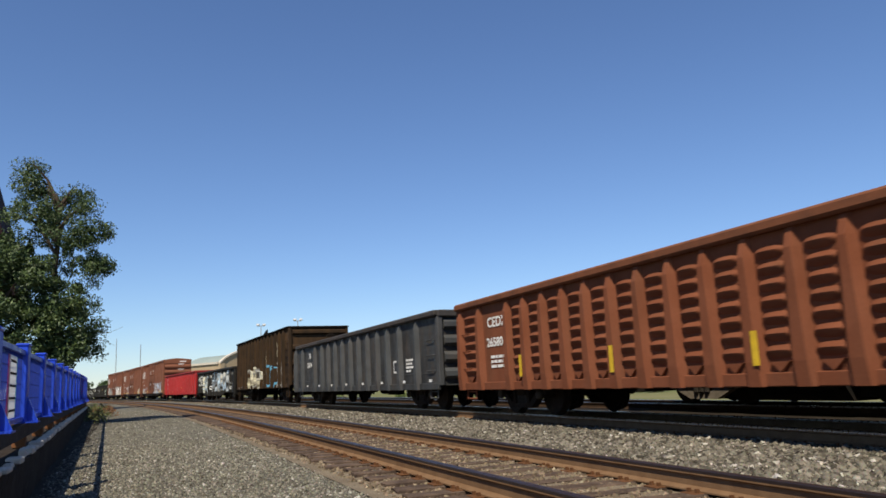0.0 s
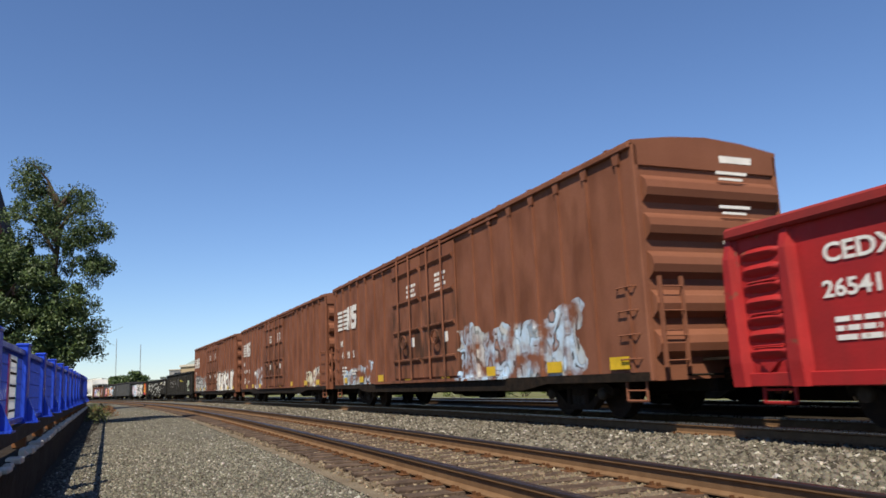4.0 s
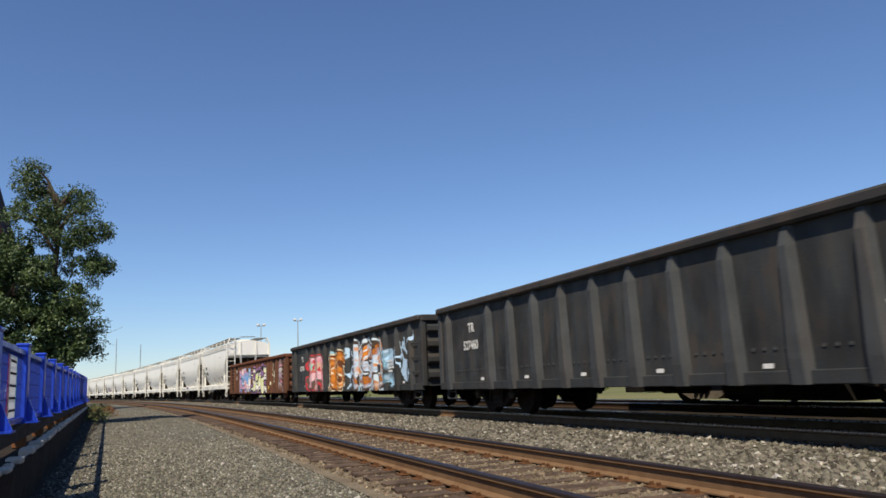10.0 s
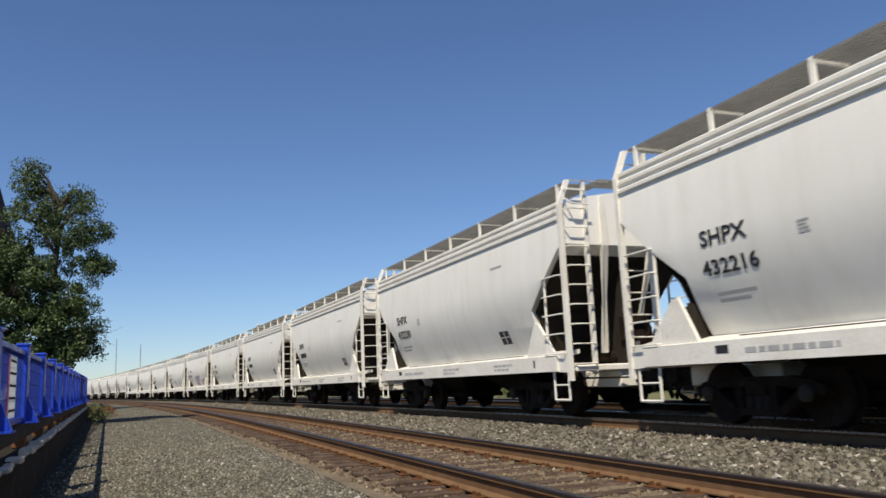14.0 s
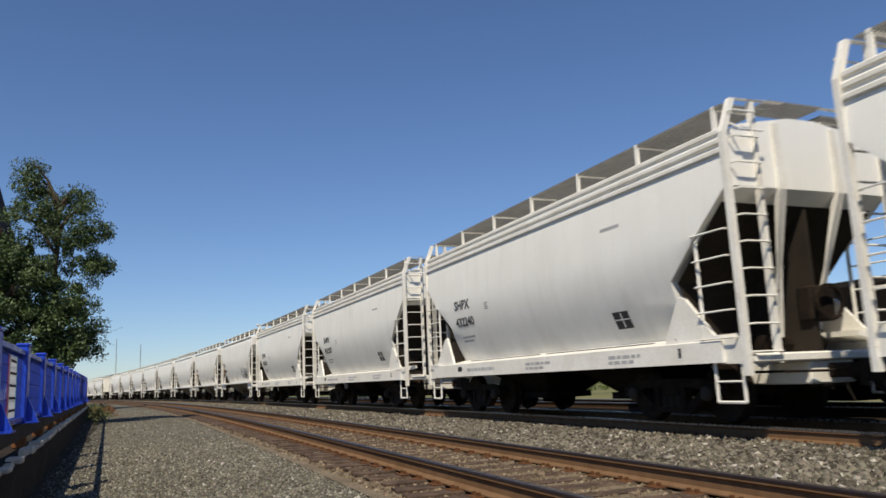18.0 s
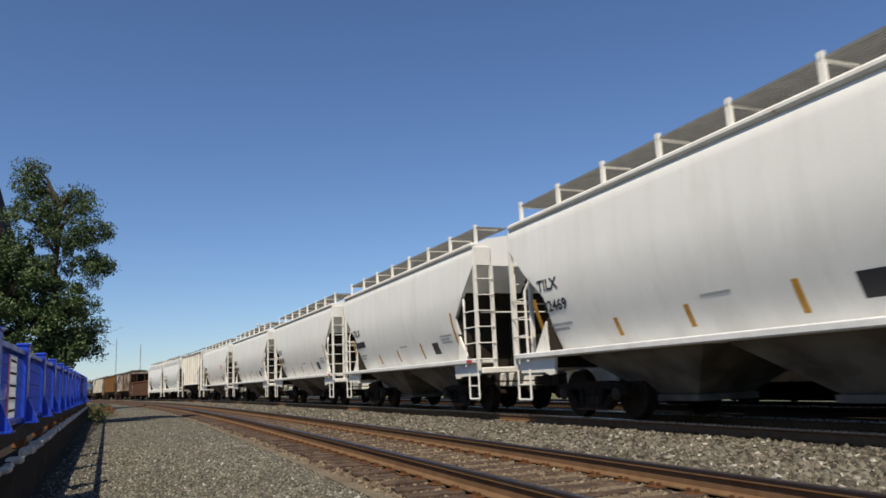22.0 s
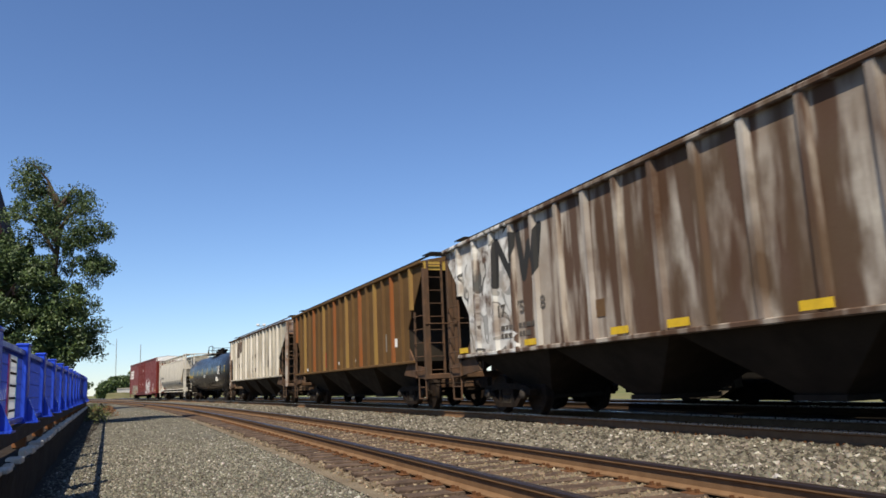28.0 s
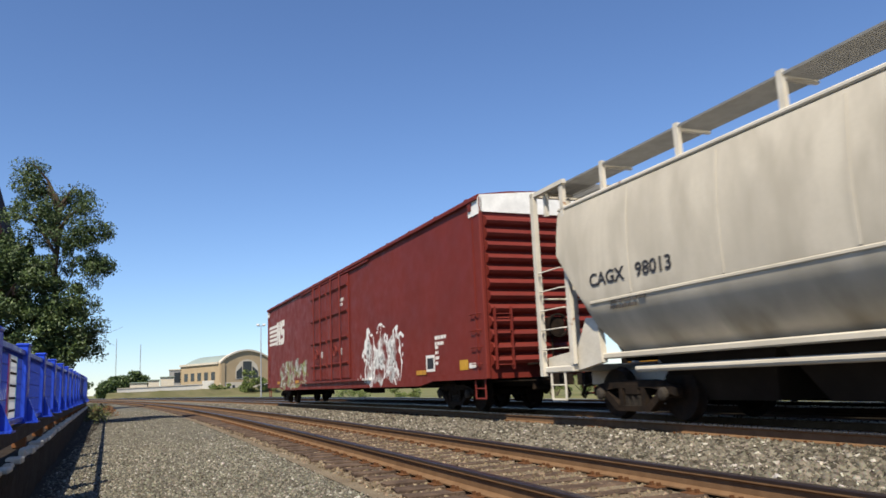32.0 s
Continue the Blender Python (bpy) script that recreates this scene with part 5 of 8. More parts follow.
def on_shell(car, prof, words, y, z, size, material):
    """Words on a rounded side."""
    tilt = math.atan2(prof(z + size * 0.7) - prof(z), size * 0.7)
    x = max(prof(z), prof(z + size * 0.35) - size * 0.35 * math.tan(tilt))
    return letters(car, words, y, z, size, material, -x - 0.003, -tilt)


def shell_patch(car, prof, name, y0, y1, z0, z1, material, proud=0.004):
    """A painted patch that follows a rounded side."""
    n = max(1, int((z1 - z0) / 0.15))
    zs = [z0 + (z1 - z0) * k / n for k in range(n + 1)]
    return part(name, M().loft([[(-prof(z) - proud, y0, z), (-prof(z) - proud, y1, z), (-prof(z) + 0.01, y1, z), (-prof(z) + 0.01, y0, z)] for z in zs]), material, car)


def shell_bars(car, prof, y, z, length, height, n, material):
    for k in range(n):
        zz = z - k * height * 1.8
        shell_patch(car, prof, "lettering_block", y - length * (1.0, 0.8, 0.93)[k % 3], y, zz - height, zz, material)


def center_flow(label, a, b, marks, number, tall=True, stripe_marks=(), sprays=()):
    """A rounded covered hopper with a three-line roof edge, broad side sill and end cages."""
    car = thing("covered_hopper", label, "hopper car", GROUP)
    L = 9.36
    h = L / 2
    top = 4.26

    def prof(z):
        if z > 3.98:
            u = (z - 3.98) / (top - 3.98)
            return 1.44 * (1 - u) ** 0.55 + 0.25 * u
        u = (z - 2.75) / 1.55
        return 1.53 - 0.10 * u * u if u > 0 else 1.53 - 0.48 * u * u
    paint = sprayed(hopper_white.copy(), sprays) if sprays else hopper_white
    shell = hopper_shell(L, prof, top, (3.22, 2.1, 1.22), 1.15)
    if sprays:
        part("hopper_body", shell, paint, car)
    else:
        part("hopper_body", once("cf_shell", lambda: shell.mesh("hopper_body")), paint, car)

    def edge_mesh():
        m = M()
        for s in (-1, 1):
            for z, w in ((3.99, 1.50), (3.85, 1.52), (3.71, 1.535)):
                m.box(s * w, s * (w - 0.09), -h + 0.01, h - 0.01, z - 0.045, z + 0.04, 0.018)
        return m.mesh("roof_edge")
    part("roof_edge", once("cf_edge", edge_mesh), frame_white, car)

    def pit_mesh(s):
        y = s * h
        return M().loft([[(-1.42, y - s * 0.04, 3.2), (1.42, y - s * 0.04, 3.2)], [(-1.44, y - s * 1.03, 2.05), (1.44, y - s * 1.03, 2.05)], [(-1.06, y - s * 1.05, 1.25), (1.06, y - s * 1.05, 1.25)]], caps=False, closed=False).mesh("slope_sheet")
    for s in (-1, 1):
        def sill_mesh(s=s):
            m = M()
            m.loft([[(s * 1.03, y, 1.28), (s * 1.55, y, 1.17), (s * 1.55, y, 0.88), (s * 1.50, y, 0.88), (s * 1.50, y, 1.11), (s * 1.03, y, 1.2)] for y in (-h + 0.3, h - 0.3)])
            return m.mesh("side_sill")
        part("side_sill", once("cf_sill%d" % s, sill_mesh), frame_white, car)

        def grid_mesh(s=s):
            return grating(-h + 0.1, h - 0.1, min(s * 0.55, s * 1.32), max(s * 0.55, s * 1.32), 4.39).mesh("running_board")
        part("running_board", once("cf_grid%d" % s, grid_mesh), grate_mat, car, "galvanised grating walkway")
        for k in range(7):
            def bracket(s=s):
                m = M()
                m.box(s * 1.29, s * 1.335, -0.03, 0.03, 4.0, 4.43)
                m.box(s * 0.72, s * 1.34, -0.025, 0.025, 4.38, 4.42)
                return m.mesh("board_bracket")
            part("board_bracket", once("cf_brk%d" % s, bracket), frame_white, car, at=Matrix.Translation((0, -h + 0.25 + (L - 0.5) * k / 6, 0)))

    def roof_mesh():
        m = M()
        m.box(-0.34, 0.34, -h + 0.8, h - 0.8, 4.22, 4.34, 0.03)
        for k in range(9):
            y = -h + 1.2 + (L - 2.4) * k / 8
            m.box(-0.42, 0.42, y - 0.05, y + 0.05, 4.26, 4.40)
        return m.mesh("roof_hatch")
    part("roof_hatch", once("cf_hatch", roof_mesh), frame_white, car)
    for s in (-1, 1):
        y = s * h
        for x in (-1, 1):
            def post(s=s, x=x, y=y):
                m = M()
                for p, q in zip([(x * 1.49, y + s * 0.02, 0.7), (x * 1.50, y + s * 0.02, 3.95), (x * 1.30, y + s * 0.02, 4.44)], [(x * 1.50, y + s * 0.02, 3.95), (x * 1.30, y + s * 0.02, 4.44), (x * 0.4, y + s * 0.02, 4.46)]):
                    m.loft([[(p[0] - 0.045, p[1] - 0.035, p[2]), (p[0] + 0.045, p[1] - 0.035, p[2]), (p[0] + 0.045, p[1] + 0.035, p[2]), (p[0] - 0.045, p[1] + 0.035, p[2])], [(q[0] - 0.045, q[1] - 0.035, q[2]), (q[0] + 0.045, q[1] - 0.035, q[2]), (q[0] + 0.045, q[1] + 0.035, q[2]), (q[0] - 0.045, q[1] + 0.035, q[2])]])
                return m.mesh("end_post")
            part("end_post", once("cf_post%d%d" % (s, x), post), frame_white, car)
            part("corner_gusset", once("cf_gus%d%d" % (s, x), lambda s=s, x=x, y=y: M().prism([(y, 0.85), (y - s * 1.3, 0.93), (y - s * 1.3, 1.22), (y - s * 1.0, 1.85), (y - s * 0.88, 1.80), (y - s * 0.45, 1.25), (y, 1.18)], "x", x * 1.44, x * 1.5).mesh("corner_gusset")), frame_white, car)
            part("end_brace", once("cf_brace%d%d" % (s, x), lambda s=s, x=x, y=y: M().loft([[(x * 0.55 - 0.05, y - 0.03, 4.15), (x * 0.55 + 0.05, y - 0.03, 4.15), (x * 0.55 + 0.05, y + 0.03, 4.15), (x * 0.55 - 0.05, y + 0.03, 4.15)], [(x * 0.55 - 0.06, y - 0.05, 3.2), (x * 0.55 + 0.06, y - 0.05, 3.2), (x * 0.55 + 0.06, y + 0.05, 3.2), (x * 0.55 - 0.06, y + 0.05, 3.2)], [(x * 0.35 - 0.05, y - s * 0.5, 1.2), (x * 0.35 + 0.05, y - s * 0.5, 1.2), (x * 0.35 + 0.05, y - s * 0.4, 1.2), (x * 0.35 - 0.05, y - s * 0.4, 1.2)]]).mesh("end_brace")), frame_white, car)

            def side_lad(s=s, x=x, y=y):
                m = M()
                y0, y1 = y - s * 0.08, y - s * 0.62
                k = 1.2
                while k < 2.75:
                    m.pipe([(x * 1.5, y0, k), (x * 1.56, y0, k), (x * 1.56, y1, k), (x * 1.48, y1, k)], 0.014, 5)
                    k += 0.36
                m.pipe([(x * 1.48, y1, 1.0), (x * 1.48, y1, 2.55), (x * 1.46, y1 + s * 0.1, 2.72)], 0.026, 6)
                return m.mesh("side_ladder")
            part("side_ladder", once("cf_sl%d%d" % (s, x), side_lad), frame_white, car)
        def end_lad(s=s, y=y):
            m = M()
            x0, x1 = -1.42, -0.95
            k = 1.0
            while k < 4.35:
                m.pipe([(x0, y + s * 0.03, k), (x0 + 0.03, y + s * 0.1, k), (x1 - 0.03, y + s * 0.1, k), (x1, y + s * 0.03, k)], 0.014, 5)
                k += 0.36
            m.box(x1 - 0.03, x1 + 0.03, y - s * 0.03, y + s * 0.05, 0.85, 4.42)
            m.pipe([(x0, y + s * 0.03, 4.1), (x0 + 0.1, y + s * 0.16, 3.95), (x1, y + s * 0.16, 3.95)], 0.014, 5)
            return m.mesh("end_ladder")
        part("end_ladder", once("cf_el%d" % s, end_lad), frame_white, car)
        part("end_platform", once("cf_pf%d" % s, lambda s=s, y=y: M().box(-1.4, 1.4, y - s * 0.5, y + s * 0.06, 0.86, 0.98, 0.02).box(-0.4, 0.4, y - s * 1.6, y, 0.55, 0.86, 0.02).mesh("end_platform")), frame_white, car)
        stirrup(car, y - s * 0.3, frame_white, 0.9, 0.36, 1.46)
        tagged(part("crossover_board", once("cf_cb%d" % s, lambda s=s, y=y: grating(min(y - s * 0.05, y - s * 0.5), max(y - s * 0.05, y - s * 0.5), -0.5, 0.5, 4.5).mesh("crossover_board")), grate_mat, car), "galvanised grating walkway", kind="stuff")
    part("brake_gear", once("cf_brake", lambda: M().box(-0.1, 0.35, -h + 0.1, -h + 0.32, 1.4, 1.9, 0.03).cyl((0.1, -h + 0.3, 0.98), (0.1, -h + 0.3, 1.4), 0.03, 6).lathe([(-0.02, 0.26), (0.02, 0.26), (0.02, 0.22), (-0.02, 0.22), (-0.02, 0.26)], "y", 14, (0.1, -h, 1.65)).cyl((-0.5, -h + 0.6, 1.12), (0.6, -h + 0.6, 1.12), 0.13, 10).mesh("brake_gear")), truck_mat, car)
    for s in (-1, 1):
        part("centre_web", once("cf_web%d" % s, lambda s=s: M().prism([(s * (h - 0.12), 0.95), (s * (h - 0.12), 3.0), (s * (h - 1.03), 2.05), (s * (h - 1.06), 0.95)], "x", -0.03, 0.03).mesh("centre_web")), pit_mat, car, "plate under the sloping end, shade put into its colour")
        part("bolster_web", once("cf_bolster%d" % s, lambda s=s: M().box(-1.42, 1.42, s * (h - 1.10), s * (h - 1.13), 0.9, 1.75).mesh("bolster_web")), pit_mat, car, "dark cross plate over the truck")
        part("slope_sheet", once("cf_pit%d" % s, lambda s=s: pit_mesh(s)), pit_mat, car, "sloping end sheet, coloured dark for the shade")

    def outlet_mesh():
        m = M()
        for y in (0.0,):
            m.loft([[(-1.3, y - 1.4, 1.24), (1.3, y - 1.4, 1.24), (1.3, y + 1.4, 1.24), (-1.3, y + 1.4, 1.24)], [(-0.45, y - 0.45, 0.46), (0.45, y - 0.45, 0.46), (0.45, y + 0.45, 0.46), (-0.45, y + 0.45, 0.46)]])
            m.box(-0.55, 0.55, y - 0.5, y + 0.5, 0.34, 0.46)
        return m.mesh("outlet")
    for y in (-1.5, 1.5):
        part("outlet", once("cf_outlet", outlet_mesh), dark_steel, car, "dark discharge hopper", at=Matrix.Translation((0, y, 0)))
    grey_l = lettering_grey
    on_shell(car, prof, marks, 3.15, 2.47, 0.30, black_paint)
    if number:
        on_shell(car, prof, number, 3.2, 2.07, 0.29, black_paint)
    else:
        shell_patch(car, prof, "lettering_block", 2.3, 3.15, 2.07, 2.26, black_paint)
    shell_bars(car, prof, 3.1, 1.83, 0.6, 0.05, 2, grey_l)
    shell_patch(car, prof, "stencil_panel", -2.48, -2.12, 1.52, 1.80, black_paint)
    shell_patch(car, prof, "stencil_line", -2.32, -2.29, 1.54, 1.78, white_paint, 0.007)
    shell_patch(car, prof, "stencil_line", -2.46, -2.14, 1.66, 1.68, white_paint, 0.007)
    shell_bars(car, prof, 1.75, 2.5, 0.14, 0.025, 4, grey_l)
    shell_bars(car, prof, -2.2, 3.2, 0.45, 0.05, 1, grey_l)
    bars(car, 2.6, 1.06, 1.2, 0.07, 1, grey_l, -1.55)
    bars(car, 0.2, 1.08, 0.8, 0.05, 2, grey_l, -1.55)
    plate(car, "badge", 3.05, 2.85, 1.0, 1.11, black_paint, -1.55)
    bars(car, -2.2, 1.08, 0.7, 0.05, 2, grey_l, -1.55)
    plate(car, "sill_slot", -3.7, -3.65, 0.97, 1.11, black_paint, -1.55)
    for y, z in stripe_marks:
        shell_patch(car, prof, "amber_stripe", y - 0.05, y + 0.05, z, z + 0.5, amber_paint)
    for y in (-h + 1.75, h - 1.75):
        truck(car, y)
    couplers(car, L)
    finish(car, a, b, L - 3.5)
    return car


purple_tag = [(-0.1, 1.3, 0.93, 1.25, "lines", ((0.15, 0.06, 0.25),), 3.0, 40)]
numbers = ["432222", "432221", "432216", "432230", "", "", "432218", "432210", "432205", "432240", "432187", "432212"]
extra = {7: [(-0.7, 1.3, 1.2, 2.1, "hollow", ((0.30, 0.05, 0.07),), ("SGT", 0.085), 41), (-0.75, 1.25, 1.25, 2.15, "hollow", ((0.10, 0.12, 0.38),), ("SGT", 0.055), 41), (-2.3, -0.75, 1.25, 1.85, "hollow", ((0.36, 0.10, 0.11),), ("ANO", 0.03), 53), (-3.6, -2.5, 1.25, 2.1, "hollow", ((0.36, 0.10, 0.11),), ("K", 0.05), 54)], 8: [(0.3, 1.6, 1.3, 1.9, "lines", ((0.03, 0.03, 0.03),), 2.2, 43), (-1.6, -0.6, 1.3, 2.0, "lines", ((0.03, 0.03, 0.03),), 2.2, 44)], 0: [(3.0, 3.9, 1.3, 2.2, "worn", ((0.35, 0.30, 0.2), GREYW, GREYW, GREYW, GREYW), 1.5, 45)]}
for k in range(12):
    c = center_flow("white rounded covered hopper car with grated roof walkway", 214.45 + 10.84 * k, 225.29 + 10.84 * k, "SHPX", numbers[k], sprays=extra.get(k, ()), stripe_marks=((-3.3, 1.35), (0.6, 1.3), (-1.2, 1.3)) if k == 0 else ())
    if k == 1:
        bars(c, 0.9, 1.22, 0.75, 0.22, 1, mat("purple_paint", (0.10, 0.03, 0.20), 0.6), -1.551)
for k, num in ((0, "432241"), (1, "432215")):
    center_flow("white rounded covered hopper car with grated roof walkway", 441.4 + 10.8 * k, 452.2 + 10.8 * k, "SHPX", num)


def round_hopper(label, a, b, marks, number, amber=True, sprays=(), three_lines=False, prohibition=False):
    """A rounded covered hopper with a rolled roof edge, thin bright sill and wide dark end recesses."""
    car = thing("covered_hopper", label, "hopper car", GROUP)
    L = 9.36
    h = L / 2
    top = 4.22

    def prof(z):
        if z > 3.92:
            u = (z - 3.92) / (top - 3.92)
            return 1.45 * (1 - u) ** 0.5 + 0.2 * u
        u = (z - 2.9) / 1.7
        return 1.55 - 0.10 * u * u if u > 0 else 1.55 - 0.47 * u * u
    shell = hopper_shell(L, prof, top, (3.42, 2.3, 1.28), 1.05)
    if sprays:
        part("hopper_body", shell, sprayed(hopper_white.copy(), sprays), car)
    else:
        part("hopper_body", once("rh_shell", lambda: shell.mesh("hopper_body")), hopper_white, car)
    for s in (-1, 1):
        def edge(s=s):
            m = M()
            if three_lines:
                for z, w in ((3.95, 1.475), (3.82, 1.495), (3.69, 1.51)):
                    m.box(s * w, s * (w - 0.09), -h + 0.01, h - 0.01, z - 0.045, z + 0.04, 0.018)
            else:
                m.box(s * 1.56, s * 1.40, -h, h, 3.86, 3.97, 0.035)
            return m.mesh("roof_edge")
        part("roof_edge", once("rh_edge%d%d" % (s, three_lines), edge), frame_white, car)
        part("side_sill", once("rh_sill%d" % s, lambda s=s: M().box(s * 1.0, s * 1.58, -h + 0.05, h - 0.05, 1.16, 1.27, 0.02).mesh("side_sill")), mat("sill_white", (0.74, 0.73, 0.70), 0.45) if "sill_white" not in bpy.data.materials else bpy.data.materials["sill_white"], car)
        part("running_board", once("rh_grid%d" % s, lambda s=s: grating(-h + 0.1, h - 0.1, min(s * 0.55, s * 1.3), max(s * 0.55, s * 1.3), 4.34).mesh("running_board")), grate_mat, car, "galvanised grating walkway")
        for k in range(8):
            part("board_bracket", once("rh_brk%d" % s, lambda s=s: M().box(s * 1.28, s * 1.34, -0.035, 0.035, 3.93, 4.44).box(s * 0.72, s * 1.34, -0.025, 0.025, 4.32, 4.36).mesh("board_bracket")), frame_white, car, at=Matrix.Translation((0, -h + 0.2 + (L - 0.4) * k / 7, 0)))
    part("roof_hatch", once("rh_hatch", lambda: M().box(-0.36, 0.36, -h + 0.8, h - 0.8, 4.16, 4.32, 0.03).mesh("roof_hatch")), frame_white, car)
    for s in (-1, 1):
        y = s * h
        for x in (-1, 1):
            part("corner_plate", once("rh_cp%d%d" % (s, x), lambda s=s, x=x, y=y: M().box(x * 1.08, x * 1.53, y - s * 0.02, y + s * 0.03, 3.42, 3.86, 0.01).mesh("corner_plate")), frame_white, car)

            def lad(s=s, x=x, y=y):
                m = M()
                for xx in (x * 1.5, x * 1.08):
                    m.box(xx - 0.035, xx + 0.035, y - 0.035, y + 0.035, 1.0, 3.45)
                k = 1.25
                while k < 3.4:
                    m.pipe([(x * 1.5, y + s * 0.05, k), (x * 1.08, y + s * 0.05, k)], 0.014, 5)
                    k += 0.37
                y1 = y - s * 0.5
                k = 1.25
                while k < 2.7:
                    m.pipe([(x * 1.54, y, k), (x * 1.56, y1, k)], 0.014, 5)
                    k += 0.37
                m.pipe([(x * 1.54, y1, 1.1), (x * 1.54, y1, 2.5), (x * 1.48, y1 - s * 0.12, 2.72)], 0.026, 6)
                return m.mesh("corner_ladder")
            part("corner_ladder", once("rh_lad%d%d" % (s, x), lad), frame_white, car)
            part("sill_bracket", once("rh_sb%d%d" % (s, x), lambda s=s, x=x, y=y: M().prism([(y - s * 0.1, 0.88), (y - s * 0.9, 0.88), (y - s * 1.05, 0.82), (y - s * 1.2, 0.84), (y - s * 1.25, 1.17), (y - s * 0.1, 1.17)], "x", x * 1.40, x * 1.46).prism([(y - s * 1.0, 1.85), (y - s * 0.6, 1.27), (y - s * 1.05, 1.27)], "x", x * 1.38, x * 1.44).mesh("sill_bracket")), frame_white, car)
            part("end_brace", once("rh_br%d%d" % (s, x), lambda s=s, x=x, y=y: M().box(x * 0.52 - 0.05, x * 0.52 + 0.05, y - 0.05, y + 0.03, 1.0, 3.2).mesh("end_brace")), frame_white, car)
        part("centre_web", once("rh_web%d" % s, lambda s=s: M().prism([(s * (h - 0.12), 0.95), (s * (h - 0.12), 3.2), (s * (h - 1.0), 2.25), (s * (h - 1.05), 0.95)], "x", -0.03, 0.03).mesh("centre_web")), pit_mat, car, "plate under the sloping end, shade put into its colour")
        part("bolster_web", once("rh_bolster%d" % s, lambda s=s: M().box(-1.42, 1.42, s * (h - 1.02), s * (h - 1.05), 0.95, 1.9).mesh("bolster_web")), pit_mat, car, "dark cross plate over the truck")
        part("slope_sheet", once("rh_pit%d" % s, lambda s=s, y=y: M().loft([[(-1.46, y - s * 0.05, 3.4), (1.46, y - s * 0.05, 3.4)], [(-1.46, y - s * 1.02, 2.25), (1.46, y - s * 1.02, 2.25)], [(-1.1, y - s * 1.05, 1.25), (1.1, y - s * 1.05, 1.25)]], caps=False, closed=False).mesh("slope_sheet")), pit_mat, car, "sloping end sheet, coloured dark for the shade")
        part("end_platform", once("rh_pf%d" % s, lambda s=s, y=y: M().box(-1.45, 1.45, y - s * 0.35, y + s * 0.05, 0.92, 1.06, 0.02).box(-0.35, 0.35, y - s * 1.5, y, 0.6, 0.92, 0.02).mesh("end_platform")), frame_white, car)
        stirrup(car, y - s * 0.25, frame_white, 0.95, 0.36, 1.5)
    for ye in (-h - 0.03, h + 0.03):
        part("hand_rail", once("rh_rail", lambda: M().pipe([(-1.4, 0, 2.32), (1.4, 0, 2.32)], 0.016, 5).mesh("hand_rail")), frame_white, car, at=Matrix.Translation((0, ye, 0)))
    part("brake_gear", once("rh_brake", lambda: M().box(0.1, 0.5, -h + 0.02, -h + 0.3, 1.3, 1.8, 0.03).lathe([(-0.02, 0.26), (0.02, 0.26), (0.02, 0.22), (-0.02, 0.22), (-0.02, 0.26)], "y", 14, (0.3, -h - 0.1, 1.6)).cyl((-0.3, -h + 0.5, 1.2), (0.5, -h + 0.5, 1.2), 0.14, 10).mesh("brake_gear")), truck_mat, car)

    def outlet_mesh():
        m = M()
        for y in (0.0,):
            m.loft([[(-1.34, y - 1.45, 1.2), (1.34, y - 1.45, 1.2), (1.34, y + 1.45, 1.2), (-1.34, y + 1.45, 1.2)], [(-0.55, y - 0.5, 0.42), (0.55, y - 0.5, 0.42), (0.55, y + 0.5, 0.42), (-0.55, y + 0.5, 0.42)]])
            m.box(-0.6, 0.6, y - 0.55, y + 0.55, 0.32, 0.42)
        return m.mesh("outlet")
    for y in (-1.6, 1.6):
        part("outlet", once("rh_outlet", outlet_mesh), outlet_grey, car, "dull grey discharge hopper", at=Matrix.Translation((0, y, 0)))
    grey_l = lettering_grey
    on_shell(car, prof, marks, 3.75, 2.42, 0.30, black_paint)
    if number:
        on_shell(car, prof, number, 3.7, 2.02, 0.29, black_paint)
    else:
        shell_patch(car, prof, "lettering_block", 2.85, 3.7, 2.02, 2.22, black_paint)
    shell_bars(car, prof, 3.65, 1.78, 0.65, 0.05, 2, grey_l)
    if amber:
        for y, z, t in ((3.95, 1.55, 0.75), (1.9, 1.42, 0.3), (0.4, 1.42, 0.33), (-1.3, 1.42, 0.42), (-3.42, 1.5, 0.95)):
            shell_patch(car, prof, "amber_stripe", y - 0.045, y + 0.045, z, z + t, amber_paint)
    shell_patch(car, prof, "stencil_panel", -2.35, -2.0, 1.5, 1.8, black_paint)
    plate(car, "reflector", -4.5, -4.25, 1.18, 1.25, red_paint, -1.58)
    shell_bars(car, prof, -2.6, 1.95, 0.6, 0.045, 3, grey_l)
    shell_bars(car, prof, 0.1, 1.85, 0.5, 0.04, 1, grey_l)
    if prohibition:
        for y, z, r in ((1.9, 1.95, 0.12), (-2.6, 2.45, 0.17)):
            part("sign_ring", M().lathe([(-0.012, r), (0.0, r), (0.0, r * 0.84), (-0.012, r * 0.84), (-0.012, r)], "x", 20, (-1.55, y, z)).box(-1.562, -1.552, y - r * 0.07, y + r * 0.07, z - r * 0.8, z + r * 0.8), red_paint, car)
    for y in (-h + 1.7, h - 1.7):
        truck(car, y)
    couplers(car, L)
    finish(car, a, b, L - 3.4)
    return car


tilx = ["32448", "32447", "32443", "32469", "", "32435", "32438"]
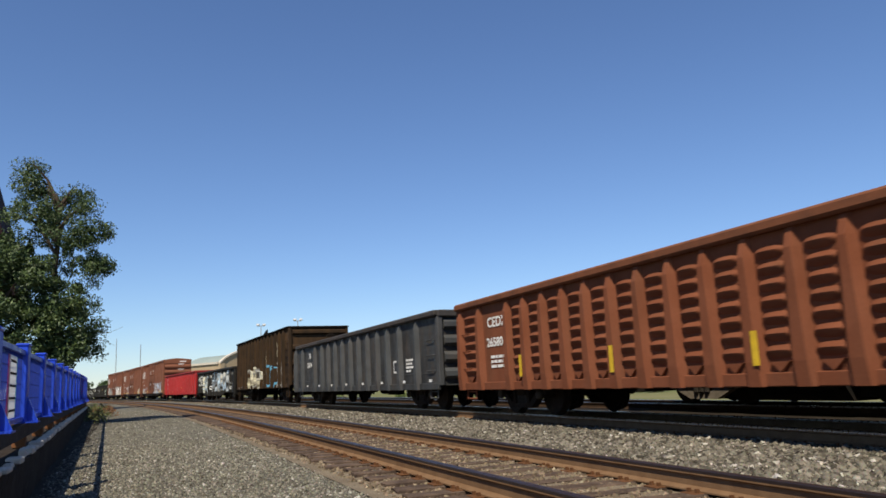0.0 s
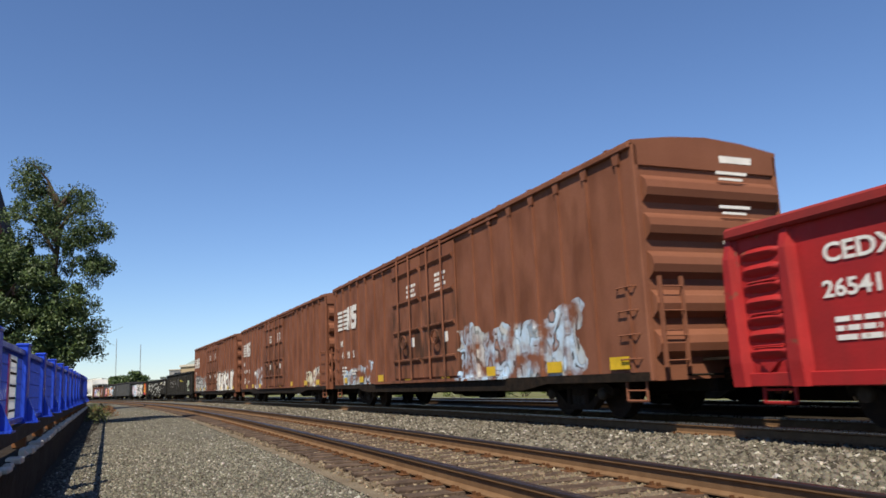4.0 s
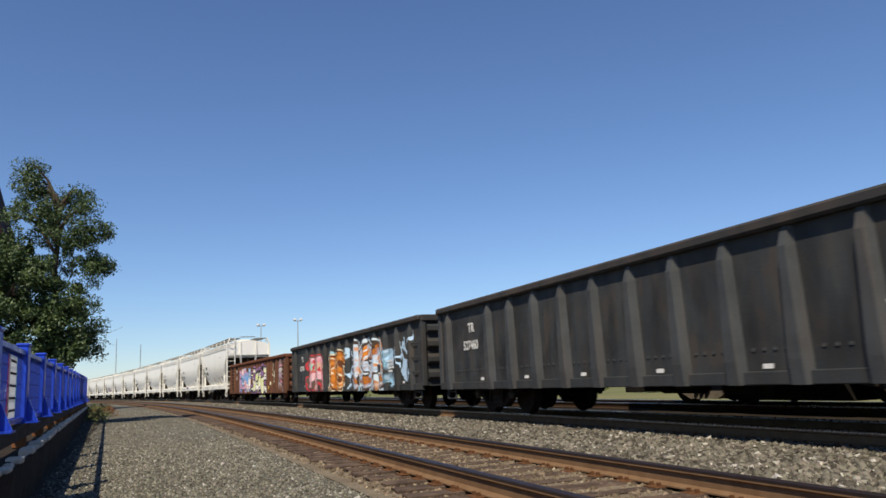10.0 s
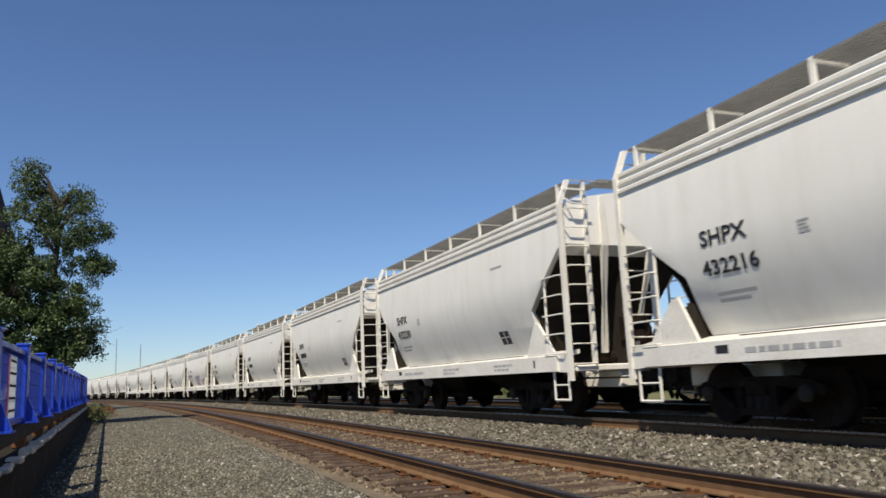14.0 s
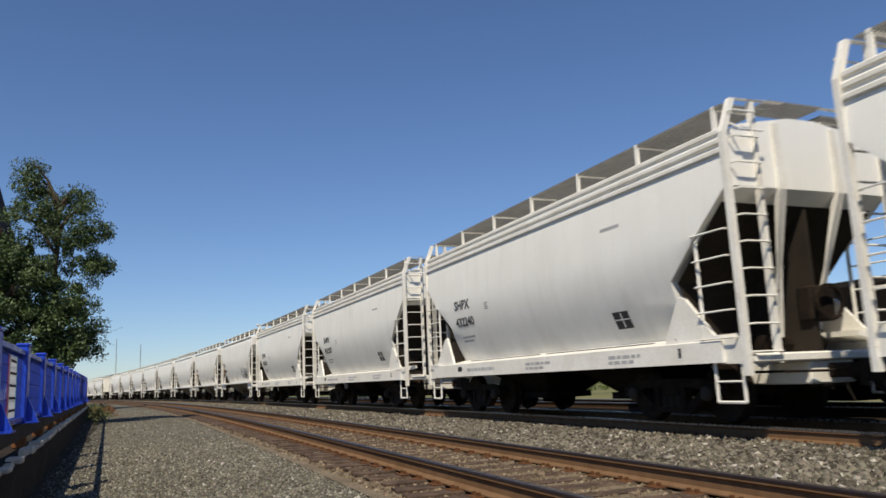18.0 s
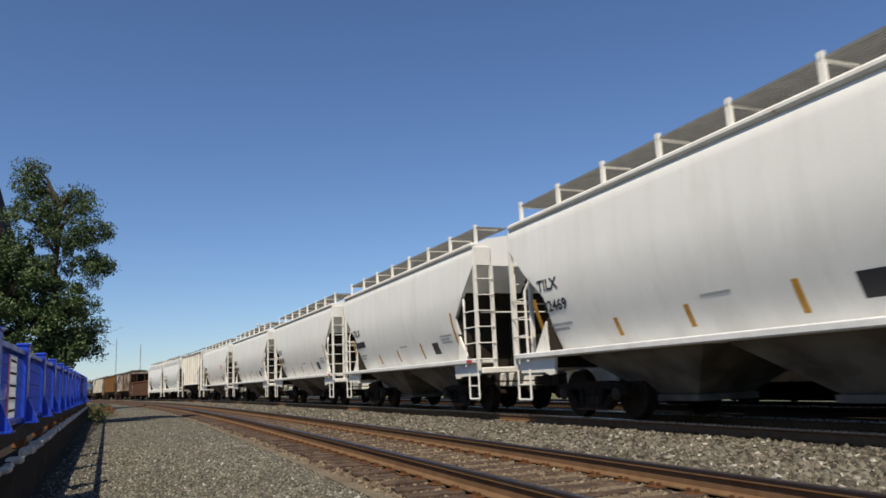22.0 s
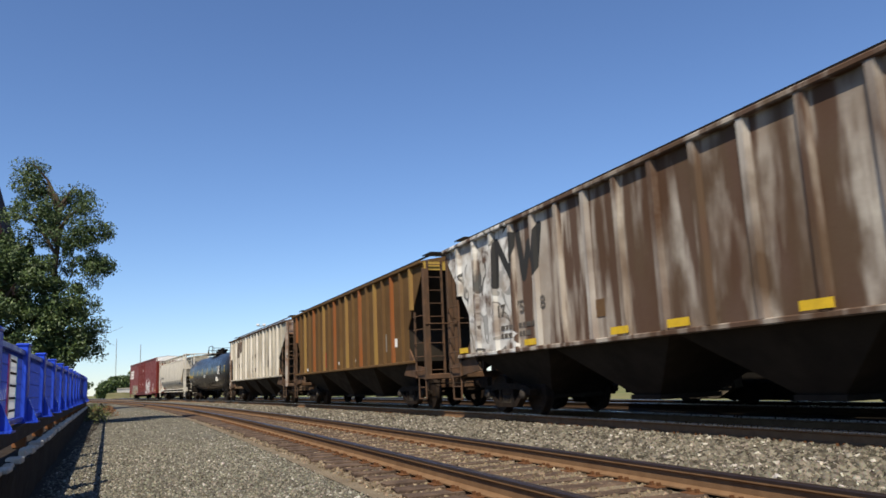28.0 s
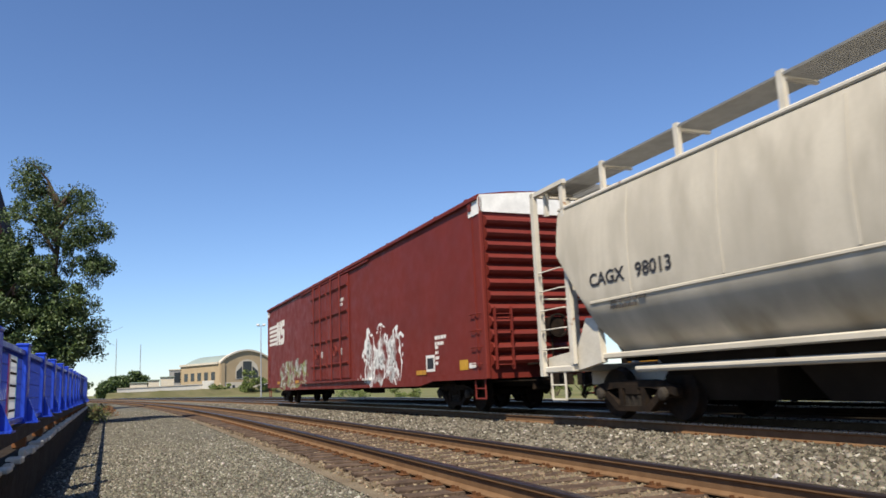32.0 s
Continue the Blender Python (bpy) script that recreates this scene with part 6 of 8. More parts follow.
for k in range(7):
    round_hopper("white rounded covered hopper car with amber side stripes", 344.25 + 10.79 * k, 355.04 + 10.79 * k, "TILX", tilx[k], sprays=[(-3.2, -1.3, 1.45, 2.1, "hollow", ((0.05, 0.05, 0.05),), ("WRGO", 0.07), 50), (-2.9, -2.2, 1.45, 1.8, "worn", ((0.03, 0.02, 0.02), (0.05, 0.03, 0.03), BLK_, BLK_, BLK_), 3.0, 52)] if k == 0 else ())
round_hopper("cream-white rounded covered hopper car with sign rings", 419.9, 430.8, "CRDX", "20790", three_lines=True, prohibition=True)


# ---- ribbed hoppers ----
def ribbed_hopper(label, a, b, eave, paint, rib_paints, n_ribs, sill=1.46, frame_paint=None, end_top=None, notch=1.1, roof_paint=None, drop=0.12, low=2.3, post_paint=None):
    """A flat-sided covered hopper with vertical ribs, sloping ends and four deep outlets."""
    car = thing("covered_hopper", label, "hopper car", GROUP)
    L = b - a - 1.05
    h = L / 2
    X = 1.47
    frame_paint = frame_paint or paint
    z_end = eave - drop
    for s in (-1, 1):
        out = [(-h, eave), (-h, z_end), (-h + notch, low), (-h + notch, sill), (h - notch, sill), (h - notch, low), (h, z_end), (h, eave)]
        m = M().prism(out, "x", s * X, s * (X - 0.03))
        part("side_panel", m, paint, car)
        part("side_sill", M().box(s * (X - 0.02), s * (X + 0.09), -h + notch * 0.55, h - notch * 0.55, sill - 0.07, sill + 0.012, 0.015), paint, car)
        part("eave_rail", M().box(s * (X - 0.04), s * (X + 0.11), -h, h, eave, eave + 0.09, 0.02), roof_paint or paint, car)
        for k in range(n_ribs):
            y = -h + 0.75 + (L - 1.5) * k / (n_ribs - 1)
            lo = sill + 0.01
            d = h - abs(y)
            if d < notch:
                lo = z_end - (z_end - low) * d / notch
            m = M()
            m.loft([[(s * X, y - 0.07, z), (s * (X + 0.09), y - 0.045, z), (s * (X + 0.09), y + 0.045, z), (s * X, y + 0.07, z)] for z in (lo, eave)])
            part("side_rib", m, rib_paints[k % len(rib_paints)], car)
        part("board_rail", M().box(s * 0.95, s * 1.0, -h + 0.2, h - 0.2, eave + 0.34, eave + 0.38), roof_paint or dark_steel, car)
    m = M()
    m.loft([[(-X - 0.03, y, eave + 0.05), (-X - 0.03, y, eave + 0.09), (-0.5, y, eave + 0.28), (0.5, y, eave + 0.28), (X + 0.03, y, eave + 0.09), (X + 0.03, y, eave + 0.05)] for y in (-h, h)])
    part("roof", m, roof_paint or paint, car)
    part("running_board", grating(-h - 0.15, h + 0.15, -0.45, 0.45, eave + 0.36, 0.15), dark_steel, car, "dark grating walkway")
    for s in (-1, 1):
        y = s * h
        part("end_panel", M().box(-X, X, y, y - s * 0.03, z_end - 0.05, eave + 0.08), end_top or paint, car)
        part("slope_sheet", M().loft([[(-X + 0.03, y - s * 0.02, z_end), (X - 0.03, y - s * 0.02, z_end)], [(-X + 0.03, y - s * notch, low), (X - 0.03, y - s * notch, low)], [(-X + 0.03, y - s * (notch + 0.03), sill), (X - 0.03, y - s * (notch + 0.03), sill)]], caps=False, closed=False), pit_mat, car, "sloping end sheet, coloured dark for the shade")
        for x in (-1, 1):
            part("end_post", M().box(x * (X - 0.10), x * (X + 0.02), y - s * 0.10, y + s * 0.01, 0.85, z_end, 0.015), post_paint or frame_paint, car)
            part("end_brace", M().box(x * 0.55 - 0.04, x * 0.55 + 0.04, y - s * 0.08, y, 1.0, z_end), frame_paint, car)
            part("corner_gusset", M().prism([(y, 0.85), (y - s * (notch + 0.4), 1.0), (y - s * (notch + 0.1), sill), (y - s * (notch + 0.05), sill + 0.4), (y - s * 0.7, 1.25), (y, 1.15)], "x", x * (X - 0.06), x * (X - 0.01)), dark_brown_frame, car, "rusty brown bolster plate")
            m = M()
            y1 = y - s * 0.6
            k = 1.1
            while k < sill + 1.4:
                m.pipe([(x * X, y - s * 0.08, k), (x * (X + 0.07), y - s * 0.1, k), (x * (X + 0.07), y1, k), (x * X, y1, k)], 0.014, 5)
                k += 0.37
            m.box(x * X, x * (X + 0.04), y1 - 0.03, y1 + 0.03, 0.9, sill + 1.35)
            part("side_ladder", m, frame_paint, car)
        end_ladder(car, y - s * 0.02, s, -X + 0.32 if s < 0 else X - 0.32, 1.1, eave, frame_paint)
        part("end_platform", M().box(-1.4, 1.4, y - s * 0.4, y + s * 0.05, 0.85, 1.0, 0.02).box(-0.35, 0.35, y - s * 2.2, y, 0.6, 0.85, 0.02), frame_paint, car)
        stirrup(car, y - s * 0.32, frame_paint, 0.95, 0.34, X - 0.02)
        part("hand_rail", M().pipe([(-X, y + s * 0.03, 2.35), (X, y + s * 0.03, 2.35)], 0.016, 5), frame_paint, car)
        part("crossover_board", grating(min(y - s * 0.02, y - s * 0.55), max(y - s * 0.02, y - s * 0.55), -1.2, 1.2, eave + 0.32), dark_steel, car, "dark grating walkway")
    part("brake_gear", M().box(0.1, 0.5, -h - 0.02, -h + 0.25, 1.35, 1.85, 0.03).lathe([(-0.02, 0.27), (0.02, 0.27), (0.02, 0.23), (-0.02, 0.23), (-0.02, 0.27)], "y", 14, (0.3, -h - 0.12, 1.6)).cyl((-0.4, -h + 0.7, 1.16), (0.5, -h + 0.7, 1.16), 0.15, 10), truck_mat, car)
    n = 4
    w = (L - 2 * notch) / n
    for k in range(n):
        y = -h + notch + w * (k + 0.5)
        m = M().loft([[(-X + 0.04, y - w / 2 + 0.01, sill), (X - 0.04, y - w / 2 + 0.01, sill), (X - 0.04, y + w / 2 - 0.01, sill), (-X + 0.04, y + w / 2 - 0.01, sill)], [(-0.6, y - 0.3, 0.42), (0.6, y - 0.3, 0.42), (0.6, y + 0.3, 0.42), (-0.6, y + 0.3, 0.42)]])
        m.box(-0.65, 0.65, y - 0.34, y + 0.34, 0.34, 0.42)
        part("outlet", m, dark_hopper, car, "near-black discharge hopper")
    for y in (-h + 1.9, h - 1.9):
        truck(car, y)
    couplers(car, L)
    finish(car, a, b, L - 3.8)
    return car


dark_hopper = mat("near_black_outlet", (0.019, 0.015, 0.012), 0.9, other=(0.034, 0.027, 0.021), size=1.5)
old_cream = mat("dusty_cream_paint", (0.74, 0.715, 0.65), 0.75, other=(0.58, 0.54, 0.46), size=0.8, grain=18, streak=0.45, streak_col=(0.34, 0.29, 0.22))
rust_grey = mat("rust_streaked_grey", (0.43, 0.39, 0.335), 0.8, other=(0.22, 0.17, 0.13), amount=0.5, size=0.8, grain=16, streak=0.95, streak_col=(0.075, 0.042, 0.028), streak_at=(0.43, 0.55))
rib_grey = mat("rib_grey", (0.40, 0.37, 0.33), 0.75, other=(0.16, 0.11, 0.08), size=0.8, streak=0.6, streak_col=(0.12, 0.07, 0.05))
brown_olive = mat("olive_brown_paint", (0.115, 0.066, 0.026), 0.85, other=(0.080, 0.044, 0.019), size=0.8, grain=18, streak=0.35, streak_col=(0.10, 0.055, 0.028))
rib_ochre = mat("rib_ochre", (0.22, 0.135, 0.042), 0.75, other=(0.2, 0.11, 0.045), size=1.0)
rib_rust = mat("rib_rust", (0.20, 0.07, 0.022), 0.8, other=(0.16, 0.08, 0.04), size=1.0)
pale_grey = mat("weathered_pale_grey", (0.45, 0.415, 0.345), 0.75, other=(0.27, 0.245, 0.20), amount=0.45, size=0.7, grain=18, streak=0.6, streak_col=(0.22, 0.19, 0.14))
dark_brown_frame = mat("brown_frame", (0.07, 0.045, 0.03), 0.8, other=(0.13, 0.07, 0.04), size=3)
rust_top = mat("rust_white_end", (0.42, 0.38, 0.34), 0.8, other=(0.17, 0.075, 0.035), amount=0.5, size=2.2, streak=0.6, streak_col=(0.15, 0.07, 0.035))
ochre_end = mat("ochre_end", (0.40, 0.27, 0.06), 0.7, other=(0.28, 0.17, 0.05), size=2)

c = ribbed_hopper("dusty cream ribbed covered hopper car", 430.9, 441.1, 4.1, old_cream, (old_cream,), 9, sill=1.46, frame_paint=frame_white, drop=0.6, low=2.3, notch=1.0)
letters(c, "RVPR", 4.05, 2.3, 0.33, black_paint, -1.475)
letters(c, "3248", 4.0, 1.92, 0.33, black_paint, -1.475)
for y in (3.7, 1.2, -2.2):
    plate(c, "reflector", y - 0.17, y + 0.17, 1.66, 1.80 if y < 3 else 1.86, amber_paint, -1.475)
plate(c, "faded_panel", -2.6, -2.2, 1.98, 2.25, mat("faded_blue", (0.36, 0.42, 0.50), 0.7), -1.475)
plate(c, "dark_panel", -3.15, -2.95, 2.3, 2.5, black_paint, -1.475)
plate(c, "reflector", 3.4, 3.2, 1.6, 1.68, red_paint, -1.475)
plate(c, "reflector", -3.42, -3.3, 1.6, 1.75, red_paint, -1.475)


faded_black = mat("faded_black", (0.06, 0.055, 0.05), 0.8, other=(0.14, 0.12, 0.10), amount=0.5, size=3)
mv_zones = [(4.0, 8.2, 1.2, 4.4, "worn", ((0.56, 0.55, 0.52), (0.48, 0.47, 0.44), (0.60, 0.59, 0.56), (0.52, 0.50, 0.47), (0.42, 0.40, 0.36)), 0.9, 88), (-9.5, 1.9, 0.4, 5.4, "stain_shade", ((0.070, 0.038, 0.022),), 0.8, 63), (-9.5, 1.5, 0.4, 5.4, "stain_shade", ((0.085, 0.055, 0.035),), 1.4, 64), (2.95, 4.75, 2.72, 3.82, "stencil", ((0.03, 0.03, 0.03),), ("NW", 0.09), 1)]
worn_grey = sprayed(rust_grey.copy(), mv_zones)
worn_rib = sprayed(rib_grey.copy(), mv_zones)
c = ribbed_hopper("rust-streaked pale grey ribbed covered hopper car", 477.9, 493.15, 3.98, worn_grey, (worn_rib, worn_grey), 17, sill=1.38, frame_paint=dark_brown_frame, end_top=rust_top)
for k, d in enumerate(("17", "75", "48")):
    letters(c, d, 4.75 - 0.72 * k, 2.1, 0.36, faded_black, -1.475)
bars(c, 4.6, 1.9, 1.4, 0.1, 2, faded_black, -1.475)
plate(c, "brown_panel", 1.3, 1.75, 1.75, 2.05, mat("brown_patch", (0.12, 0.07, 0.035), 0.8), -1.475)
plate(c, "brown_panel", -3.6, -3.15, 2.45, 2.85, faded_black, -1.475)
for y in (6.15, 3.4, 0.9, -0.3, -2.3, -4.7):
    plate(c, "reflector", y - 0.2, y + 0.2, 1.42, 1.54 if y > -4 else 1.66, yellow_paint, -1.565)
c = ribbed_hopper("olive-brown ribbed covered hopper car with ochre ribs", 493.3, 508.3, 4.0, brown_olive, (rib_ochre, brown_olive, rib_rust, brown_olive), 19, sill=1.38, frame_paint=dark_brown_frame, end_top=ochre_end)
plate(c, "pale_panel", -4.3, -4.0, 1.75, 2.3, mat("weathered_tin", (0.22, 0.2, 0.17), 0.6), -1.475)
plate(c, "pale_panel", -5.1, -4.85, 1.85, 2.1, white_paint, -1.475)
for y, z in ((4.6, 1.5), (3.7, 1.6), (2.9, 1.55), (0.3, 1.6), (-1.4, 1.62)):
    plate(c, "white_patch", y - 0.08, y + 0.08, z - 0.05, z + 0.06, white_paint, -1.475)
plate(c, "red_patch", 1.9, 2.3, 1.5, 2.1, mat("worn_red", (0.25, 0.05, 0.03), 0.8), -1.475)
nw_zones = [(3.2, 4.6, 2.75, 3.8, "stencil", ((0.085, 0.07, 0.06),), ("NW", 0.085), 1), (2.5, 5.5, 3.3, 4.8, "stain_shade", ((0.16, 0.085, 0.045),), 2.2, 78), (-8, 8, 0.9, 2.0, "stain_shade", ((0.24, 0.20, 0.145),), 1.8, 79)]
nw_grey = sprayed(pale_grey.copy(), nw_zones)
c = ribbed_hopper("weathered pale grey ribbed covered hopper car", 508.5, 523.65, 4.0, nw_grey, (nw_grey, sprayed(mat("pale_rib", (0.62, 0.58, 0.51), 0.7, other=(0.4, 0.36, 0.3), size=1.0), nw_zones)), 18, sill=1.42, drop=0.55, frame_paint=mat("rusty_end_frame", (0.085, 0.05, 0.03), 0.85, other=(0.20, 0.15, 0.11), amount=0.4, size=2.0, streak=0.7, streak_col=(0.05, 0.03, 0.02)), end_top=rust_top, roof_paint=dark_brown_frame, notch=1.35, post_paint=rust_top)
for k, d in enumerate(("17", "87", "16")):
    letters(c, d, 4.66 - 0.67 * k, 2.2, 0.36, faded_black, -1.475)
for k, (y, z, w) in enumerate(((0.75, 2.72, 0.55), (0.0, 2.78, 0.75), (0.75, 2.35, 0.45), (0.7, 1.98, 0.5), (0.0, 2.0, 0.9))):
    bars(c, y, z, w, 0.2, 1, faded_black, -1.475)
plate(c, "dark_panel", -3.6, -3.15, 1.95, 2.3, faded_black, -1.475)
plate(c, "dark_panel", -3.6, -3.2, 2.38, 2.7, mat("grey_patch", (0.25, 0.22, 0.19), 0.8), -1.475)

# ---- tank car ----
tank_black = mat("glossy_black_paint", (0.008, 0.0085, 0.010), 0.34, other=(0.02, 0.02, 0.022), size=1.2, grain=20, bump=0.02)
car = thing("tank_car", "glossy black tank car with yellow marks and top platform", "tank car", GROUP)
L = 16.5
h = L / 2
R, ZC = 1.46, 2.27
m = M().lathe([(-h + 0.10, 0.02), (-h + 0.14, 0.55), (-h + 0.28, 1.0), (-h + 0.52, 1.32), (-h + 0.85, R)] + [(-h + 0.85 + (L - 1.7) * k / 6, R) for k in range(1, 6)] + [(h - 0.85, R), (h - 0.52, 1.32), (h - 0.28, 1.0), (h - 0.14, 0.55), (h - 0.10, 0.02)], "y", 48, (0, 0, ZC))
m.smooth = 35
part("tank", m, tank_black, car)
for y in even(8, -7.35, 7.35):
    pts = []
    for k in range(7):
        t = math.pi + (k - 3) * 0.055 - 0.06
        pts.append((math.cos(t) * (R + 0.004), math.sin(t) * (R + 0.004) + ZC))
    part("yellow_mark", M().loft([[(x, y - 0.04, z), (x, y + 0.04, z), (x * 0.995, y + 0.04, z), (x * 0.995, y - 0.04, z)] for x, z in pts]), yellow_paint, car)
m = M()
for s in (-1, 1):
    y = s * h
    m = M()
    m.box(-0.4, 0.4, y - s * 2.6, y + s * 0.25, 0.62, 1.05, 0.03)
    m.box(-1.35, 1.35, y - s * 1.95, y - s * 1.55, 0.75, 1.3, 0.03)
    m.loft([[(-0.9, y - s * 2.1, 0.9), (0.9, y - s * 2.1, 0.9), (0.9, y - s * 1.4, 0.9), (-0.9, y - s * 1.4, 0.9)], [(-1.15, y - s * 2.1, 1.45), (1.15, y - s * 2.1, 1.45), (1.15, y - s * 1.4, 1.45), (-1.15, y - s * 1.4, 1.45)]])
    m.box(-1.45, 1.45, y - s * 0.1, y + s * 0.2, 0.95, 1.05)
    part("stub_sill", m, dark_steel, car)
m = M()
for s in (-1, 1):
    m.pipe([(s * 1.42, -h + 0.2, 1.12), (s * 1.42, h - 0.2, 1.12)], 0.022, 6)
    m.box(s * 1.2, s * 1.5, -1.2, 1.2, 0.98, 1.03)
part("side_rail", m, dark_steel, car)
for s in (-1, 1):
    y = s * h
    ladder(car, -1, y - s * 0.3, 0.5, 1.5, dark_steel, x=1.40, step=0.36)
    ladder(car, 1, y - s * 0.3, 0.5, 1.5, dark_steel, x=1.40, step=0.36)
    part("end_rail", M().pipe([(-1.4, y + s * 0.1, 1.0), (-1.4, y + s * 0.1, 1.95), (1.4, y + s * 0.1, 1.95), (1.4, y + s * 0.1, 1.0)], 0.02, 6), dark_steel, car)
m = M()
m.box(-1.0, 1.0, -1.2, 1.25, ZC + R - 0.02, ZC + R + 0.05)
platform = part("top_platform", m, dark_steel, car)
m = M()
for x in (-0.95, 0.95):
    m.pipe([(x, -1.15, ZC + R), (x, -1.15, ZC + R + 0.48), (x, -0.5, ZC + R + 0.70), (x, 0.9, ZC + R + 0.70), (x, 0.9, ZC + R + 0.1)], 0.024, 6)
    m.pipe([(x, 0.9, ZC + R + 0.48), (x, 1.2, ZC + R + 0.42), (x, 1.2, ZC + R)], 0.024, 6)
    m.pipe([(x, -0.5, ZC + R), (x, -0.5, ZC + R + 0.70)], 0.022, 6)
m.pipe([(-0.95, 1.2, ZC + R + 0.42), (0.95, 1.2, ZC + R + 0.42)], 0.022, 6).pipe([(-0.95, -1.15, ZC + R + 0.48), (0.95, -1.15, ZC + R + 0.48)], 0.022, 6)
part("platform_rail", m, dark_steel, platform)
m = M()
m.cyl((0, 0.1, ZC + R), (0, 0.1, ZC + R + 0.36), 0.36, 16).cyl((0, 0.1, ZC + R + 0.36), (0, 0.1, ZC + R + 0.44), 0.42, 16)
part("manway", m, dark_steel, platform)
for y, r, k in ((-0.9, 0.11, 0.50), (0.8, 0.15, 0.34), (1.1, 0.07, 0.28)):
    part("valve", M().cyl((-0.2, y, ZC + R), (-0.2, y, ZC + R + k), r, 12).cyl((-0.2, y, ZC + R + k * 0.72), (-0.2, y, ZC + R + k * 0.9), r * 1.3, 12), dark_steel, platform)
part("bottom_outlet", M().cyl((0, 0, 0.6), (0, 0, 1.1), 0.2, 12).box(-0.3, 0.3, -0.3, 0.3, 0.62, 0.75), dark_steel, car)
part("brake_reservoir", M().cyl((-0.5, -5.2, 0.85), (-0.5, -3.9, 0.85), 0.2, 12), dark_steel, car)
letters(car, "UTLX 200156", 6.9, 1.98, 0.25, yellow_paint, -R - 0.002, 0.0)
plate(car, "notice_board", -6.1, -5.0, 1.97, 2.62, dark_steel, -R + 0.02, 0.03)
bars(car, -5.05, 2.57, 0.95, 0.07, 5, white_paint, -R - 0.012)
plate(car, "notice", -4.6, -4.2, 1.52, 1.82, white_paint, -1.30, 0.12)
bars(car, 0.2, 2.1, 0.55, 0.05, 3, white_paint, -R + 0.003)
for y in (-h + 1.9, h - 1.9):
    truck(car, y)
couplers(car, L)
finish(car, 523.7, 541.1, L - 3.8)

# ---- long cream hopper with open end cages ----
cage_cream = mat("cage_cream", (0.60, 0.56, 0.48), 0.6, other=(0.44, 0.40, 0.33), size=2.0, grain=25, spot=(0.25, 0.13, 0.07), spot_at=0.68)
car = thing("covered_hopper", "cream-white rounded covered hopper car with open end cages", "hopper car", GROUP)
L = 15.6
h = L / 2


def _cprof(z):
    if z > 3.85:
        u = (z - 3.85) / 0.4
        return 1.42 * (1 - u) ** 0.5 + 0.2 * u
    if z > 2.0:
        return 1.55 - 0.13 * ((z - 2.55) / 1.4) ** 2
    return 1.53 - 0.62 * ((2.0 - z) / 0.95) ** 1.5


rings = []
for y, zb in [(-h + 0.75, 3.0), (-h + 1.3, 2.2), (-h + 1.55, 1.6), (-h + 1.75, 1.08)] + [(-h + 1.75 + (L - 3.5) * k / 10, 1.05) for k in range(1, 10)] + [(h - 1.75, 1.08), (h - 1.55, 1.6), (h - 1.3, 2.2), (h - 0.75, 3.0)]:
    zs = [max(zb, 1.05 + 3.2 * u / 22) for u in range(23)]
    rings.append([(-_cprof(z), y, z) for z in zs] + [(_cprof(z), y, z) for z in reversed(zs)])
m = M().loft(rings)
m.smooth = 30
# lower zone paints the shade of the curved underside; the other is staining
part("hopper_body", m, sprayed(cream_white.copy(), [(-8.5, 8.5, 0.5, 2.1, "stain_shade", ((0.20, 0.175, 0.13),), 0.7, 76), (-8.5, 8.5, 1.0, 4.6, "stain_shade", ((0.40, 0.36, 0.29),), 1.4, 77)]), car)
for s in (-1, 1):
    part("crease", M().box(s * 1.49, s * 1.545, -h + 1.6, h - 1.6, 1.98, 2.03, 0.01), cream_white, car)
    part("roof_edge", M().box(s * 1.36, s * 1.46, -h + 0.75, h - 0.75, 3.84, 3.91, 0.02), cage_cream, car)
    part("side_sill", M().box(s * 1.1, s * 1.3, -h + 1.3, h - 1.3, 1.05, 1.15, 0.02), cream_white, car)
    part("air_pipe", M().cyl((s * 1.18, -h + 2.6, 0.86), (s * 1.18, h - 2.2, 0.86), 0.055, 10), cream_white, car)
    part("running_board", grating(-h + 0.2, h - 0.2, min(s * 0.75, s * 1.35), max(s * 0.75, s * 1.35), 4.36), grate_mat, car, "galvanised grating walkway")
    for k in range(10):
        part("board_bracket", M().box(s * 1.30, s * 1.37, -0.04, 0.04, 3.9, 4.44).box(s * 0.72, s * 1.36, -0.025, 0.025, 4.32, 4.36), cage_cream, car, at=Matrix.Translation((0, -h + 0.25 + (L - 0.5) * k / 9, 0)))
for k in range(7):
    y = -h + 2.6 + (L - 5.2) * k / 6
    part("weld_seam", M().loft([[(-_cprof(z) - 0.006, y - 0.02, z), (-_cprof(z) - 0.006, y + 0.02, z), (-_cprof(z) + 0.02, y + 0.02, z), (-_cprof(z) + 0.02, y - 0.02, z)] for z in [2.05 + 0.19 * j for j in range(10)]]), cream_white, car)
